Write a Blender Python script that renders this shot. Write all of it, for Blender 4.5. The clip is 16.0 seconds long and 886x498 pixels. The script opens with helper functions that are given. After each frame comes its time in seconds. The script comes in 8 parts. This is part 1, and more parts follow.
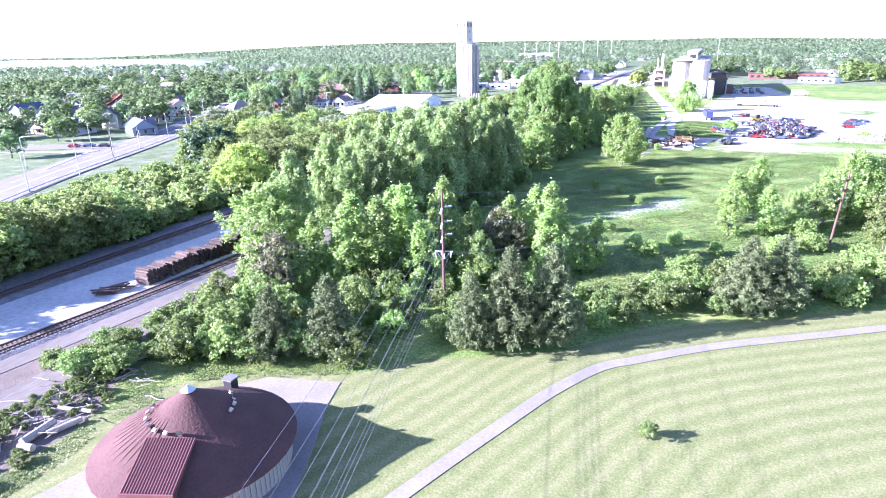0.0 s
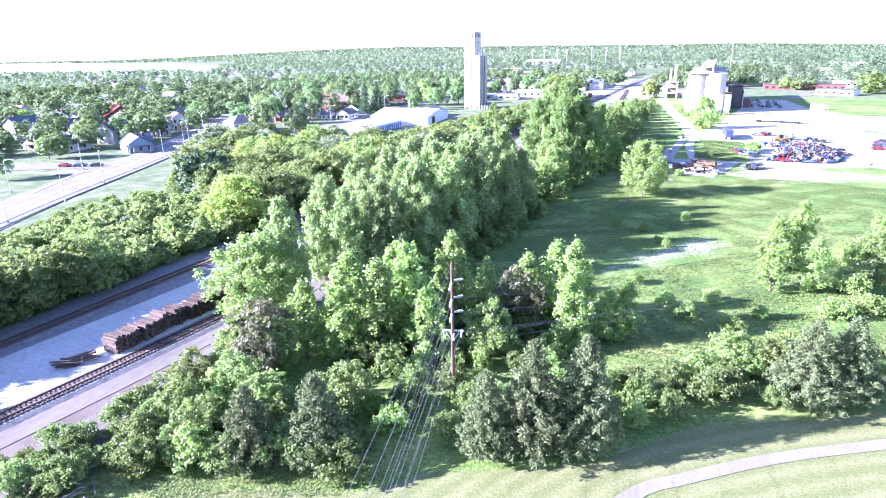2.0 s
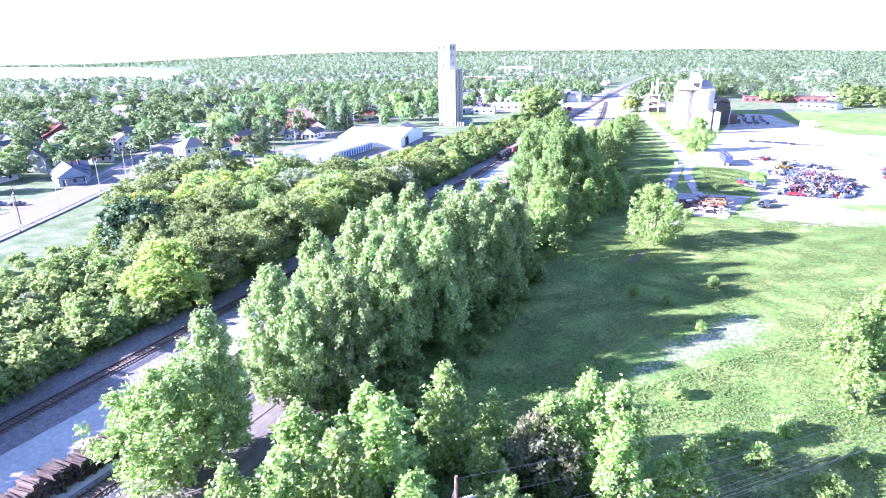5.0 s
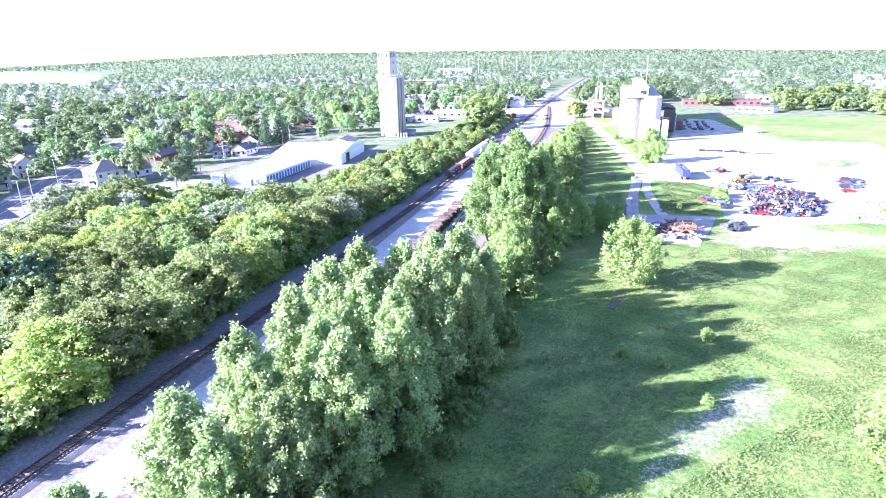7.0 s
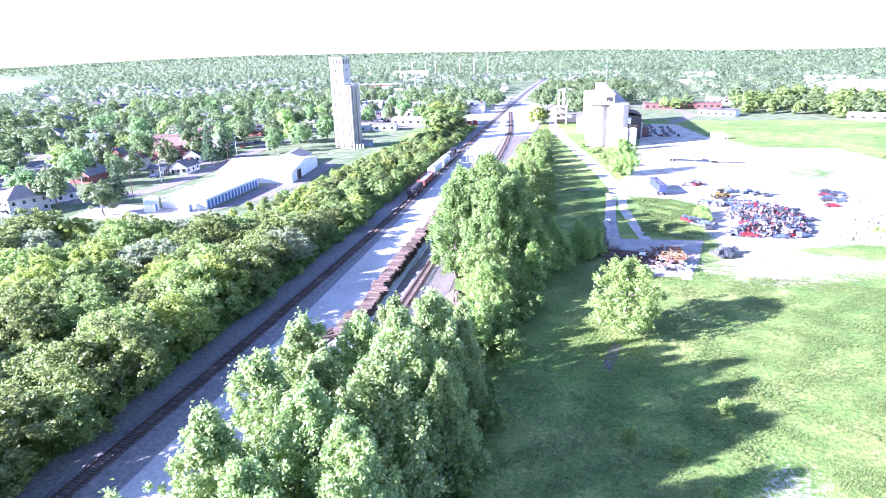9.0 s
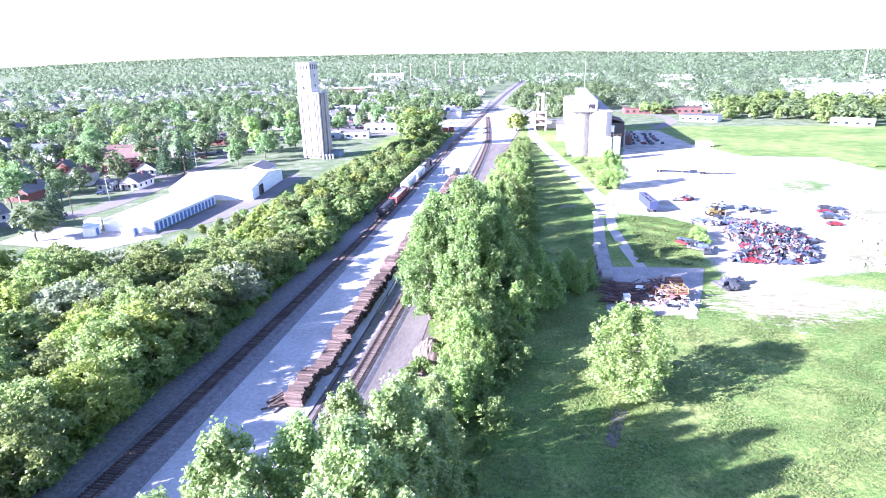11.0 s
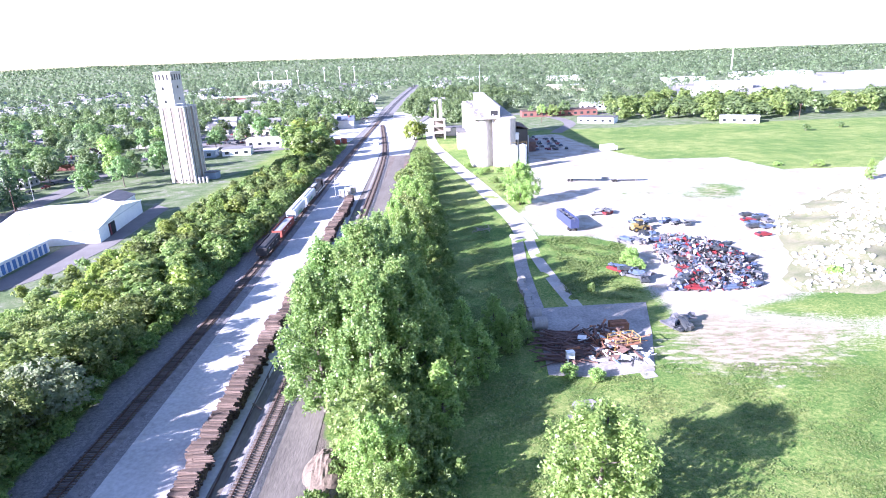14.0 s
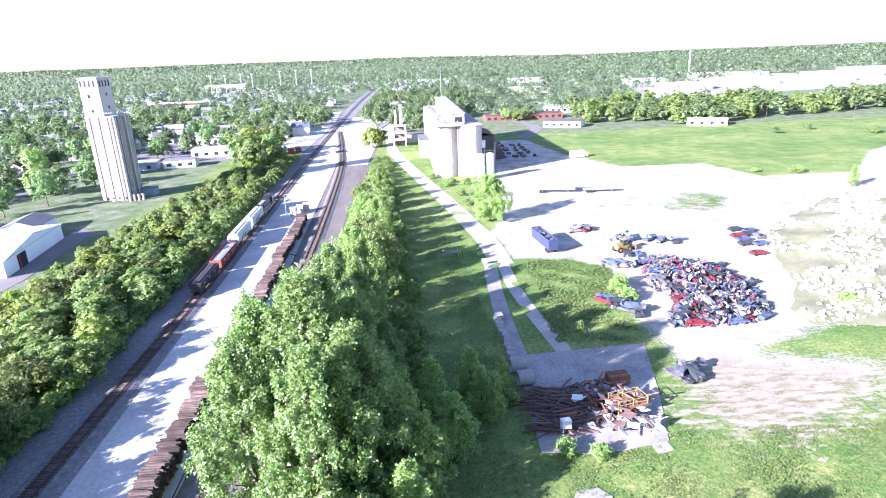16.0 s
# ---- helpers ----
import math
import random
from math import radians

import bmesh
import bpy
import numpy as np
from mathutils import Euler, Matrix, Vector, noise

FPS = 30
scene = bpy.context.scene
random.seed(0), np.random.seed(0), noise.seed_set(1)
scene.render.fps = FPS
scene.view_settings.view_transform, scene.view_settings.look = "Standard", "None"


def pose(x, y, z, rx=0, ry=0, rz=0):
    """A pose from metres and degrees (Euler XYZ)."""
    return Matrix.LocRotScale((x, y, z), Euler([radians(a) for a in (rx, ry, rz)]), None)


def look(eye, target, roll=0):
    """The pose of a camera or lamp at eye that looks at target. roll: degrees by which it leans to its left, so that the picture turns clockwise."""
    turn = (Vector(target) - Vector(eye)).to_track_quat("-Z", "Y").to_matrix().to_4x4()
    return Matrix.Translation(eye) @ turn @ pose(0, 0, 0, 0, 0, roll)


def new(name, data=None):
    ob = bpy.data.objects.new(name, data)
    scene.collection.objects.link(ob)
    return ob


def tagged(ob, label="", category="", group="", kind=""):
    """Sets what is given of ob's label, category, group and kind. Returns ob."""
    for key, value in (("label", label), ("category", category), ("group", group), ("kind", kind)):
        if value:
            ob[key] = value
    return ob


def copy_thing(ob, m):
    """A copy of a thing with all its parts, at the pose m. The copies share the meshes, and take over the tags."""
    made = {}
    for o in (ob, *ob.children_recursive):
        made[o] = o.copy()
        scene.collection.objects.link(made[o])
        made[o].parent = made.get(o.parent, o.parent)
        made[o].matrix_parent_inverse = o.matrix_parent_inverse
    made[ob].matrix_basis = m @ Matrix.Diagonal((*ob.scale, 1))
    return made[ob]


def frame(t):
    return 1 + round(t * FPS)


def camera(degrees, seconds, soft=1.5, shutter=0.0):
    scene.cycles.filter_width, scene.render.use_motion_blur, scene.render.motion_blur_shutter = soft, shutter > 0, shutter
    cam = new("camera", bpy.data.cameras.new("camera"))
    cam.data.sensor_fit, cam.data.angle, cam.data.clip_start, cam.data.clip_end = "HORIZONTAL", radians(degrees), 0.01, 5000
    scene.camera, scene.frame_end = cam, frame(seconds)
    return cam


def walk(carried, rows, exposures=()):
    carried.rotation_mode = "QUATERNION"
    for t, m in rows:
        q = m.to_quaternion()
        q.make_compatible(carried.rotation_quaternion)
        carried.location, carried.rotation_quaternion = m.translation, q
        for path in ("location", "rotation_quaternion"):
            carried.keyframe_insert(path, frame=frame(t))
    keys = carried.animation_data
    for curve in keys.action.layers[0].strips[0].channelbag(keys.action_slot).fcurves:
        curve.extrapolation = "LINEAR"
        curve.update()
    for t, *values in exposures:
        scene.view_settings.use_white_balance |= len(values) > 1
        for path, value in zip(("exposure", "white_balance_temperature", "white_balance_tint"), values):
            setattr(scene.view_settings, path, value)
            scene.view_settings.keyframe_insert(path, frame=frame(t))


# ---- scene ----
cam = camera(73.2, 16.0, soft=1.0)
PATH = [
    (0, (3.408, -4.749, 34.342), (2.64, -3.019, 33.693), -1.3),
    (0.5, (2.208, -2.204, 35.3), (1.44, -0.474, 34.654), -1.2),
    (1, (0.911, 0.721, 36.442), (0.139, 2.45, 35.799), -1.2),
    (1.5, (-0.684, 3.918, 37.669), (-1.462, 5.645, 37.028), -1.1),
    (2, (-2.297, 7.383, 38.803), (-3.082, 9.108, 38.165), -1.1),
    (2.5, (-3.991, 10.909, 40.104), (-4.784, 12.631, 39.468), -1.0),
    (3, (-5.869, 14.755, 41.301), (-6.67, 16.474, 40.667), -0.9),
    (3.5, (-7.844, 18.831, 42.391), (-8.646, 20.551, 41.759), -0.9),
    (4, (-10.09, 23.202, 42.886), (-10.835, 24.949, 42.259), -1.1),
    (4.2, (-10.968, 24.845, 42.917), (-11.708, 26.595, 42.292), -1.1),
    (6.3, (-21.194, 43.446, 46.926), (-21.79, 45.247, 46.294), -1.0),
    (6.5, (-21.943, 45.192, 47.091), (-22.527, 46.998, 46.463), -1.1),
    (7, (-23.775, 49.853, 47.978), (-24.297, 51.678, 47.347), -1.2),
    (7.5, (-25.55, 54.611, 48.803), (-26.024, 56.448, 48.17), -1.4),
    (8, (-27.156, 59.504, 49.517), (-27.606, 61.346, 48.883), -1.4),
    (8.5, (-28.454, 64.602, 50.236), (-28.889, 66.449, 49.602), -1.4),
    (9, (-29.729, 69.631, 50.557), (-30.124, 71.487, 49.926), -1.5),
    (9.2, (-30.13, 71.718, 50.679), (-30.518, 73.577, 50.05), -1.5),
    (11.3, (-32.611, 91.363, 52.035), (-32.898, 93.24, 51.406), -1.4),
    (11.5, (-32.932, 93.409, 52.035), (-33.182, 95.292, 51.406), -1.6),
    (12, (-33.69, 98.398, 51.928), (-33.904, 100.285, 51.301), -1.7),
    (12.5, (-34.18, 103.311, 51.91), (-34.381, 105.201, 51.286), -1.7),
    (13, (-34.533, 108.033, 51.862), (-34.707, 109.925, 51.24), -1.8),
    (13.5, (-34.804, 112.945, 51.842), (-34.91, 114.842, 51.219), -2.0),
    (14, (-35.032, 118.063, 51.896), (-35.034, 119.963, 51.27), -2.3),
    (14.5, (-35.239, 123.273, 51.798), (-35.159, 125.17, 51.171), -2.5),
    (15, (-35.114, 128.641, 51.732), (-35.015, 130.538, 51.106), -2.6),
    (15.5, (-34.873, 133.765, 51.807), (-34.765, 135.662, 51.183), -2.6),
    (16, (-34.661, 138.864, 51.909), (-34.542, 140.76, 51.285), -2.5),
]
walk(cam, [(t, look(eye, target, roll)) for t, eye, target, roll in PATH], [(0, 2.72, 5340, 37), (3, 2.93, 5260, 38), (9, 2.92, 5310, 38), (11.5, 2.72, 5400, 37), (14, 2.44, 5580, 31), (16, 2.4, 5580, 31)])

# ---------------------------------------------------------------- world and sun
SUN_AZ = math.atan2(-0.85, -0.525)
SUN_EL = radians(21.3)
world = bpy.data.worlds.new("world")
scene.world = world
world.use_nodes = True
wn = world.node_tree.nodes
sky = wn.new("ShaderNodeTexSky")
sky.sky_type = "NISHITA"
sky.sun_disc = False
sky.sun_elevation = SUN_EL
sky.sun_rotation = SUN_AZ % (2 * math.pi)
sky.air_density, sky.dust_density, sky.ozone_density = 1.0, 0.5, 1.5
wn["Background"].inputs["Strength"].default_value = SKY_STRENGTH = 0.068
world.node_tree.links.new(sky.outputs[0], wn["Background"].inputs["Color"])
sun_data = bpy.data.lights.new("sun", "SUN")
sun_data.energy, sun_data.angle, sun_data.color = 4.9, radians(0.6), (1.0, 0.95, 0.88)
sun = new("sun", sun_data)
sun.matrix_world = look((-200, -110, 90), (-200 + 0.85 * 100, -110 + 0.525 * 100, 90 - math.tan(SUN_EL) * 100))

# ---------------------------------------------------------------- materials
def mat(name, c1, c2=None, rough=0.8, scale=1.0, metal=0.0, bump=0.0, bump_scale=None, spread=0.0, c3=None, spec=0.3, coord="Object", stretch=(1, 1, 1)):
    """A surface that varies between c1 and c2 at two scales; spread: how far single pieces differ."""
    m = bpy.data.materials.new(name)
    m.use_nodes = True
    n, l = m.node_tree.nodes, m.node_tree.links
    b = n["Principled BSDF"]
    b.inputs["Roughness"].default_value, b.inputs["Metallic"].default_value = rough, metal
    b.inputs["Specular IOR Level"].default_value = spec
    c2 = c2 or tuple(v * 0.75 for v in c1)
    tc, mp = n.new("ShaderNodeTexCoord"), n.new("ShaderNodeMapping")
    mp.inputs["Scale"].default_value = stretch
    l.new(tc.outputs[coord], mp.inputs[0])
    big, fine, add = n.new("ShaderNodeTexNoise"), n.new("ShaderNodeTexNoise"), n.new("ShaderNodeMath")
    for node, s in ((big, 0.35 * scale), (fine, 4.0 * scale)):
        node.inputs["Scale"].default_value, node.inputs["Detail"].default_value = s, 4
        l.new(mp.outputs[0], node.inputs["Vector"])
    add.operation = "ADD"
    l.new(big.outputs[0], add.inputs[0])
    l.new(fine.outputs[0], add.inputs[1])
    ramp = n.new("ShaderNodeValToRGB")
    ramp.color_ramp.elements[0].position, ramp.color_ramp.elements[1].position = 0.36, 0.64
    ramp.color_ramp.elements[0].color, ramp.color_ramp.elements[1].color = (*c2, 1), (*c1, 1)
    if c3:
        e = ramp.color_ramp.elements.new(0.7)
        e.color = (*c3, 1)
    half = n.new("ShaderNodeMath")
    half.operation = "MULTIPLY"
    half.inputs[1].default_value = 0.5
    l.new(add.outputs[0], half.inputs[0])
    l.new(half.outputs[0], ramp.inputs[0])
    col = ramp.outputs[0]
    if spread:
        oi, hsv, r = n.new("ShaderNodeObjectInfo"), n.new("ShaderNodeHueSaturation"), n.new("ShaderNodeMapRange")
        r.inputs["To Min"].default_value, r.inputs["To Max"].default_value = 1 - spread, 1 + spread
        l.new(oi.outputs["Random"], r.inputs[0])
        l.new(r.outputs[0], hsv.inputs["Value"])
        l.new(col, hsv.inputs["Color"])
        col = hsv.outputs[0]
    l.new(col, b.inputs["Base Color"])
    if bump:
        bn, bt = n.new("ShaderNodeBump"), n.new("ShaderNodeTexNoise")
        bt.inputs["Scale"].default_value, bt.inputs["Detail"].default_value = bump_scale or 6.0 * scale, 4
        bn.inputs["Strength"].default_value, bn.inputs["Distance"].default_value = bump, 0.1
        l.new(mp.outputs[0], bt.inputs["Vector"])
        l.new(bt.outputs[0], bn.inputs["Height"])
        l.new(bn.outputs[0], b.inputs["Normal"])
    return m


def leaf_mat(name, c1, c2, tree_spread=0.15, through_light=0.55, wax=0.04):
    """Leaves: each one its own shade, each tree its own tone, light coming partly through."""
    m = bpy.data.materials.new(name)
    m.use_nodes = True
    n, l = m.node_tree.nodes, m.node_tree.links
    n.remove(n["Principled BSDF"])
    geo, oi = n.new("ShaderNodeNewGeometry"), n.new("ShaderNodeObjectInfo")
    mix = n.new("ShaderNodeMix")
    mix.data_type = "RGBA"
    mix.inputs["A"].default_value, mix.inputs["B"].default_value = (*c1, 1), (*c2, 1)
    l.new(geo.outputs["Random Per Island"], mix.inputs["Factor"])
    hsv, r1, r2 = n.new("ShaderNodeHueSaturation"), n.new("ShaderNodeMapRange"), n.new("ShaderNodeMapRange")
    r1.inputs["To Min"].default_value, r1.inputs["To Max"].default_value = 1 - tree_spread, 1 + tree_spread
    r2.inputs["To Min"].default_value, r2.inputs["To Max"].default_value = 0.5 - tree_spread * 0.03, 0.5 + tree_spread * 0.06
    l.new(oi.outputs["Random"], r1.inputs[0])
    l.new(oi.outputs["Random"], r2.inputs[0])
    l.new(r1.outputs[0], hsv.inputs["Value"])
    l.new(r2.outputs[0], hsv.inputs["Hue"])
    l.new(mix.outputs["Result"], hsv.inputs["Color"])
    d, tr, gl = n.new("ShaderNodeBsdfDiffuse"), n.new("ShaderNodeBsdfTranslucent"), n.new("ShaderNodeBsdfGlossy")
    gl.inputs["Roughness"].default_value = 0.5
    gl.inputs["Color"].default_value = (0.9, 0.95, 0.9, 1)
    m1, m2 = n.new("ShaderNodeMixShader"), n.new("ShaderNodeMixShader")
    m1.inputs[0].default_value, m2.inputs[0].default_value = through_light, wax
    l.new(hsv.outputs[0], d.inputs[0])
    l.new(hsv.outputs[0], tr.inputs[0])
    l.new(d.outputs[0], m1.inputs[1])
    l.new(tr.outputs[0], m1.inputs[2])
    l.new(m1.outputs[0], m2.inputs[1])
    l.new(gl.outputs[0], m2.inputs[2])
    l.new(m2.outputs[0], n["Material Output"].inputs[0])
    return m


M = {}
M["poplar_leaf"] = leaf_mat("poplar_leaf", (0.175, 0.28, 0.085), (0.45, 0.55, 0.21), 0.16, wax=0.045)
M["poplar_deep"] = leaf_mat("poplar_deep", (0.125, 0.24, 0.06), (0.36, 0.48, 0.155), 0.16, wax=0.04)
M["poplar_light"] = leaf_mat("poplar_light", (0.21, 0.345, 0.08), (0.42, 0.535, 0.17), 0.18, wax=0.04)
M["scrub_leaf"] = leaf_mat("scrub_leaf", (0.16, 0.235, 0.065), (0.375, 0.44, 0.15), 0.28, 0.6, 0.03)
M["scrub_yellow"] = leaf_mat("scrub_yellow", (0.25, 0.34, 0.065), (0.43, 0.5, 0.13), 0.2, 0.6, 0.03)
M["pale_leaf"] = leaf_mat("pale_leaf", (0.3, 0.36, 0.2), (0.4, 0.44, 0.29), 0.15, 0.6, 0.02)
M["weed_bright"] = leaf_mat("weed_bright", (0.14, 0.2, 0.055), (0.22, 0.28, 0.09), 0.1)
M["lane_gravel"] = mat("lane_gravel", (0.44, 0.41, 0.38), (0.3, 0.28, 0.26), 0.95, 0.6, bump=0.4)
M["bush_leaf"] = leaf_mat("bush_leaf", (0.135, 0.21, 0.055), (0.3, 0.38, 0.12), 0.3, 0.6, 0.03)
M["pine_leaf"] = leaf_mat("pine_leaf", (0.09, 0.125, 0.055), (0.195, 0.225, 0.105), 0.15, 0.3, 0.01)
M["dark_leaf"] = leaf_mat("dark_leaf", (0.06, 0.12, 0.055), (0.12, 0.2, 0.09), 0.15, 0.4)
M["town_leaf"] = leaf_mat("town_leaf", (0.14, 0.225, 0.08), (0.3, 0.4, 0.16), 0.35)
M["weed"] = leaf_mat("weed", (0.13, 0.2, 0.055), (0.27, 0.33, 0.11), 0.1)
M["brown_leaf"] = leaf_mat("brown_leaf", (0.14, 0.145, 0.07), (0.26, 0.26, 0.14), 0.1)
M["bark"] = mat("bark", (0.2, 0.17, 0.14), (0.1, 0.085, 0.07), 0.95, 3, bump=0.5)
M["dead_wood"] = mat("dead_wood", (0.42, 0.39, 0.35), (0.28, 0.25, 0.22), 0.9, 3, bump=0.4)
M["asphalt"] = mat("asphalt", (0.195, 0.182, 0.18), (0.145, 0.135, 0.134), 0.9, 0.6, bump=0.2, coord="Object")
M["concrete"] = mat("concrete", (0.36, 0.34, 0.32), (0.26, 0.245, 0.23), 0.9, 0.8, bump=0.2)
M["old_slab"] = mat("old_slab", (0.38, 0.355, 0.335), (0.2, 0.19, 0.185), 0.9, 0.6, bump=0.3)
M["limestone"] = mat("limestone", (0.5, 0.49, 0.485), (0.33, 0.32, 0.315), 0.95, 0.4, bump=0.4, bump_scale=3)
M["ballast"] = mat("ballast", (0.24, 0.233, 0.238), (0.105, 0.1, 0.106), 0.95, 2.5, bump=1.0, bump_scale=9)
M["path_concrete"] = mat("path_concrete", (0.245, 0.226, 0.215), (0.18, 0.166, 0.158), 0.9, 0.8, bump=0.2)
M["dirt"] = mat("dirt", (0.185, 0.165, 0.145), (0.105, 0.094, 0.083), 0.95, 0.5, bump=0.4, stretch=(1.5, 0.3, 1))
M["rail"] = mat("rail", (0.12, 0.07, 0.055), (0.07, 0.045, 0.04), 0.6, 3, metal=0.3)
M["tie"] = mat("tie", (0.15, 0.12, 0.1), (0.08, 0.06, 0.05), 0.9, 3, bump=0.4, spread=0.35)
M["old_tie"] = mat("old_tie", (0.17, 0.125, 0.105), (0.07, 0.05, 0.042), 0.9, 2.5, bump=0.5, spread=0.4)
M["elev_light"] = mat("elev_light", (0.46, 0.45, 0.43), (0.38, 0.37, 0.35), 0.9, 0.25, stretch=(1, 1, 0.25), bump=0.1)
M["elev_dark"] = mat("elev_dark", (0.21, 0.185, 0.155), (0.16, 0.14, 0.12), 0.9, 0.25, stretch=(1, 1, 0.25), bump=0.1)
M["silo_white"] = mat("silo_white", (0.56, 0.53, 0.49), (0.33, 0.3, 0.275), 0.85, 0.3, stretch=(1, 1, 0.3), bump=0.1)
M["white_paint"] = mat("white_paint", (0.8, 0.8, 0.79), (0.68, 0.68, 0.67), 0.6, 0.4)
M["white_roof"] = mat("white_roof", (0.78, 0.78, 0.78), (0.66, 0.66, 0.66), 0.5, 0.15)
M["blue_door"] = mat("blue_door", (0.1, 0.2, 0.42), None, 0.5, 1)
M["dark"] = mat("dark", (0.03, 0.03, 0.032), None, 0.7, 1)
M["glass_dark"] = mat("glass_dark", (0.03, 0.035, 0.04), None, 0.15, 1, spec=0.6)
M["red_shingle"] = mat("red_shingle", (0.105, 0.052, 0.047), (0.07, 0.037, 0.034), 0.9, 1.2, bump=0.5, bump_scale=5)
M["red_metal"] = mat("red_metal", (0.2, 0.085, 0.085), (0.16, 0.07, 0.07), 0.5, 0.5)
M["grey_board"] = mat("grey_board", (0.36, 0.33, 0.29), (0.24, 0.22, 0.2), 0.9, 1.5, stretch=(3, 3, 0.3), bump=0.3)
M["steel"] = mat("steel", (0.45, 0.45, 0.46), (0.36, 0.36, 0.37), 0.5, 1, metal=0.5)
M["galvanised"] = mat("galvanised", (0.6, 0.62, 0.64), (0.5, 0.52, 0.54), 0.45, 1, metal=0.4)
M["pole_wood"] = mat("pole_wood", (0.17, 0.1, 0.075), (0.1, 0.06, 0.05), 0.9, 2, stretch=(3, 3, 0.3), bump=0.3)
M["porcelain"] = mat("porcelain", (0.6, 0.62, 0.63), None, 0.25, 1, spec=0.5)
M["wire"] = mat("wire", (0.22, 0.22, 0.23), None, 0.5, 1, metal=0.5)
M["rust"] = mat("rust", (0.19, 0.115, 0.095), (0.09, 0.06, 0.055), 0.85, 2, bump=0.3, spread=0.3)
M["car_red"] = mat("car_red", (0.22, 0.03, 0.035), None, 0.35, 1, spec=0.5)
M["car_blue"] = mat("car_blue", (0.085, 0.115, 0.19), None, 0.35, 1, spec=0.5)
M["car_dark"] = mat("car_dark", (0.05, 0.055, 0.06), None, 0.35, 1, spec=0.5)
M["car_white"] = mat("car_white", (0.28, 0.28, 0.29), None, 0.35, 1, spec=0.5)
M["car_silver"] = mat("car_silver", (0.15, 0.15, 0.165), None, 0.4, 1, metal=0.2)
M["tyre"] = mat("tyre", (0.03, 0.03, 0.03), None, 0.9, 2)
M["trailer_blue"] = mat("trailer_blue", (0.05, 0.065, 0.14), (0.035, 0.045, 0.1), 0.5, 0.6)
M["gondola_red"] = mat("gondola_red", (0.27, 0.075, 0.055), (0.18, 0.055, 0.045), 0.7, 0.6)
M["coal_black"] = mat("coal_black", (0.045, 0.045, 0.05), (0.03, 0.03, 0.033), 0.7, 0.6)
M["hopper_white"] = mat("hopper_white", (0.62, 0.62, 0.61), (0.5, 0.5, 0.49), 0.6, 0.4)
M["loco_black"] = mat("loco_black", (0.03, 0.03, 0.033), (0.02, 0.02, 0.022), 0.4, 1)
M["yellow"] = mat("yellow", (0.36, 0.26, 0.08), (0.24, 0.17, 0.06), 0.6, 1)
M["green_paint"] = mat("green_paint", (0.07, 0.3, 0.17), None, 0.6, 1)
M["brick"] = mat("brick", (0.2, 0.09, 0.075), (0.14, 0.065, 0.055), 0.9, 0.7, bump=0.3)
M["siding_white"] = mat("siding_white", (0.55, 0.55, 0.545), (0.42, 0.42, 0.42), 0.7, 0.8, spread=0.12)
M["siding_blue"] = mat("siding_blue", (0.27, 0.33, 0.4), (0.22, 0.28, 0.34), 0.7, 0.8)
M["siding_tan"] = mat("siding_tan", (0.5, 0.44, 0.35), (0.42, 0.37, 0.3), 0.7, 0.8, spread=0.15)
M["roof_grey"] = mat("roof_grey", (0.17, 0.165, 0.17), (0.11, 0.11, 0.115), 0.9, 1.2, spread=0.25, bump=0.3)
M["roof_brown"] = mat("roof_brown", (0.15, 0.095, 0.08), (0.1, 0.065, 0.055), 0.9, 1.2, spread=0.25, bump=0.3)
M["roof_navy"] = mat("roof_navy", (0.1, 0.12, 0.17), (0.075, 0.09, 0.13), 0.9, 1.2, bump=0.3)
M["rubble"] = mat("rubble", (0.58, 0.56, 0.52), (0.36, 0.34, 0.31), 0.9, 1.5, bump=0.4, spread=0.2)
M["earth"] = mat("earth", (0.2, 0.155, 0.12), (0.1, 0.08, 0.065), 0.95, 1.0, bump=1.0, bump_scale=2)
M["river"] = mat("river", (0.2, 0.24, 0.28), (0.16, 0.2, 0.23), 0.12, 0.01, spec=0.6)
M["road_paint"] = mat("road_paint", (0.7, 0.7, 0.68), (0.5, 0.5, 0.48), 0.7, 3)
M["lamp_glass"] = mat("lamp_glass", (0.75, 0.75, 0.72), None, 0.3, 1)
M["rust_orange"] = mat("rust_orange", (0.36, 0.17, 0.09), (0.2, 0.09, 0.06), 0.8, 2, bump=0.3, spread=0.3)
M["rubble_soil"] = mat("rubble_soil", (0.25, 0.225, 0.15), (0.12, 0.145, 0.065), 0.95, 0.8, bump=0.6, bump_scale=2)
M["orange_red"] = mat("orange_red", (0.3, 0.075, 0.05), (0.2, 0.055, 0.04), 0.6, 1)


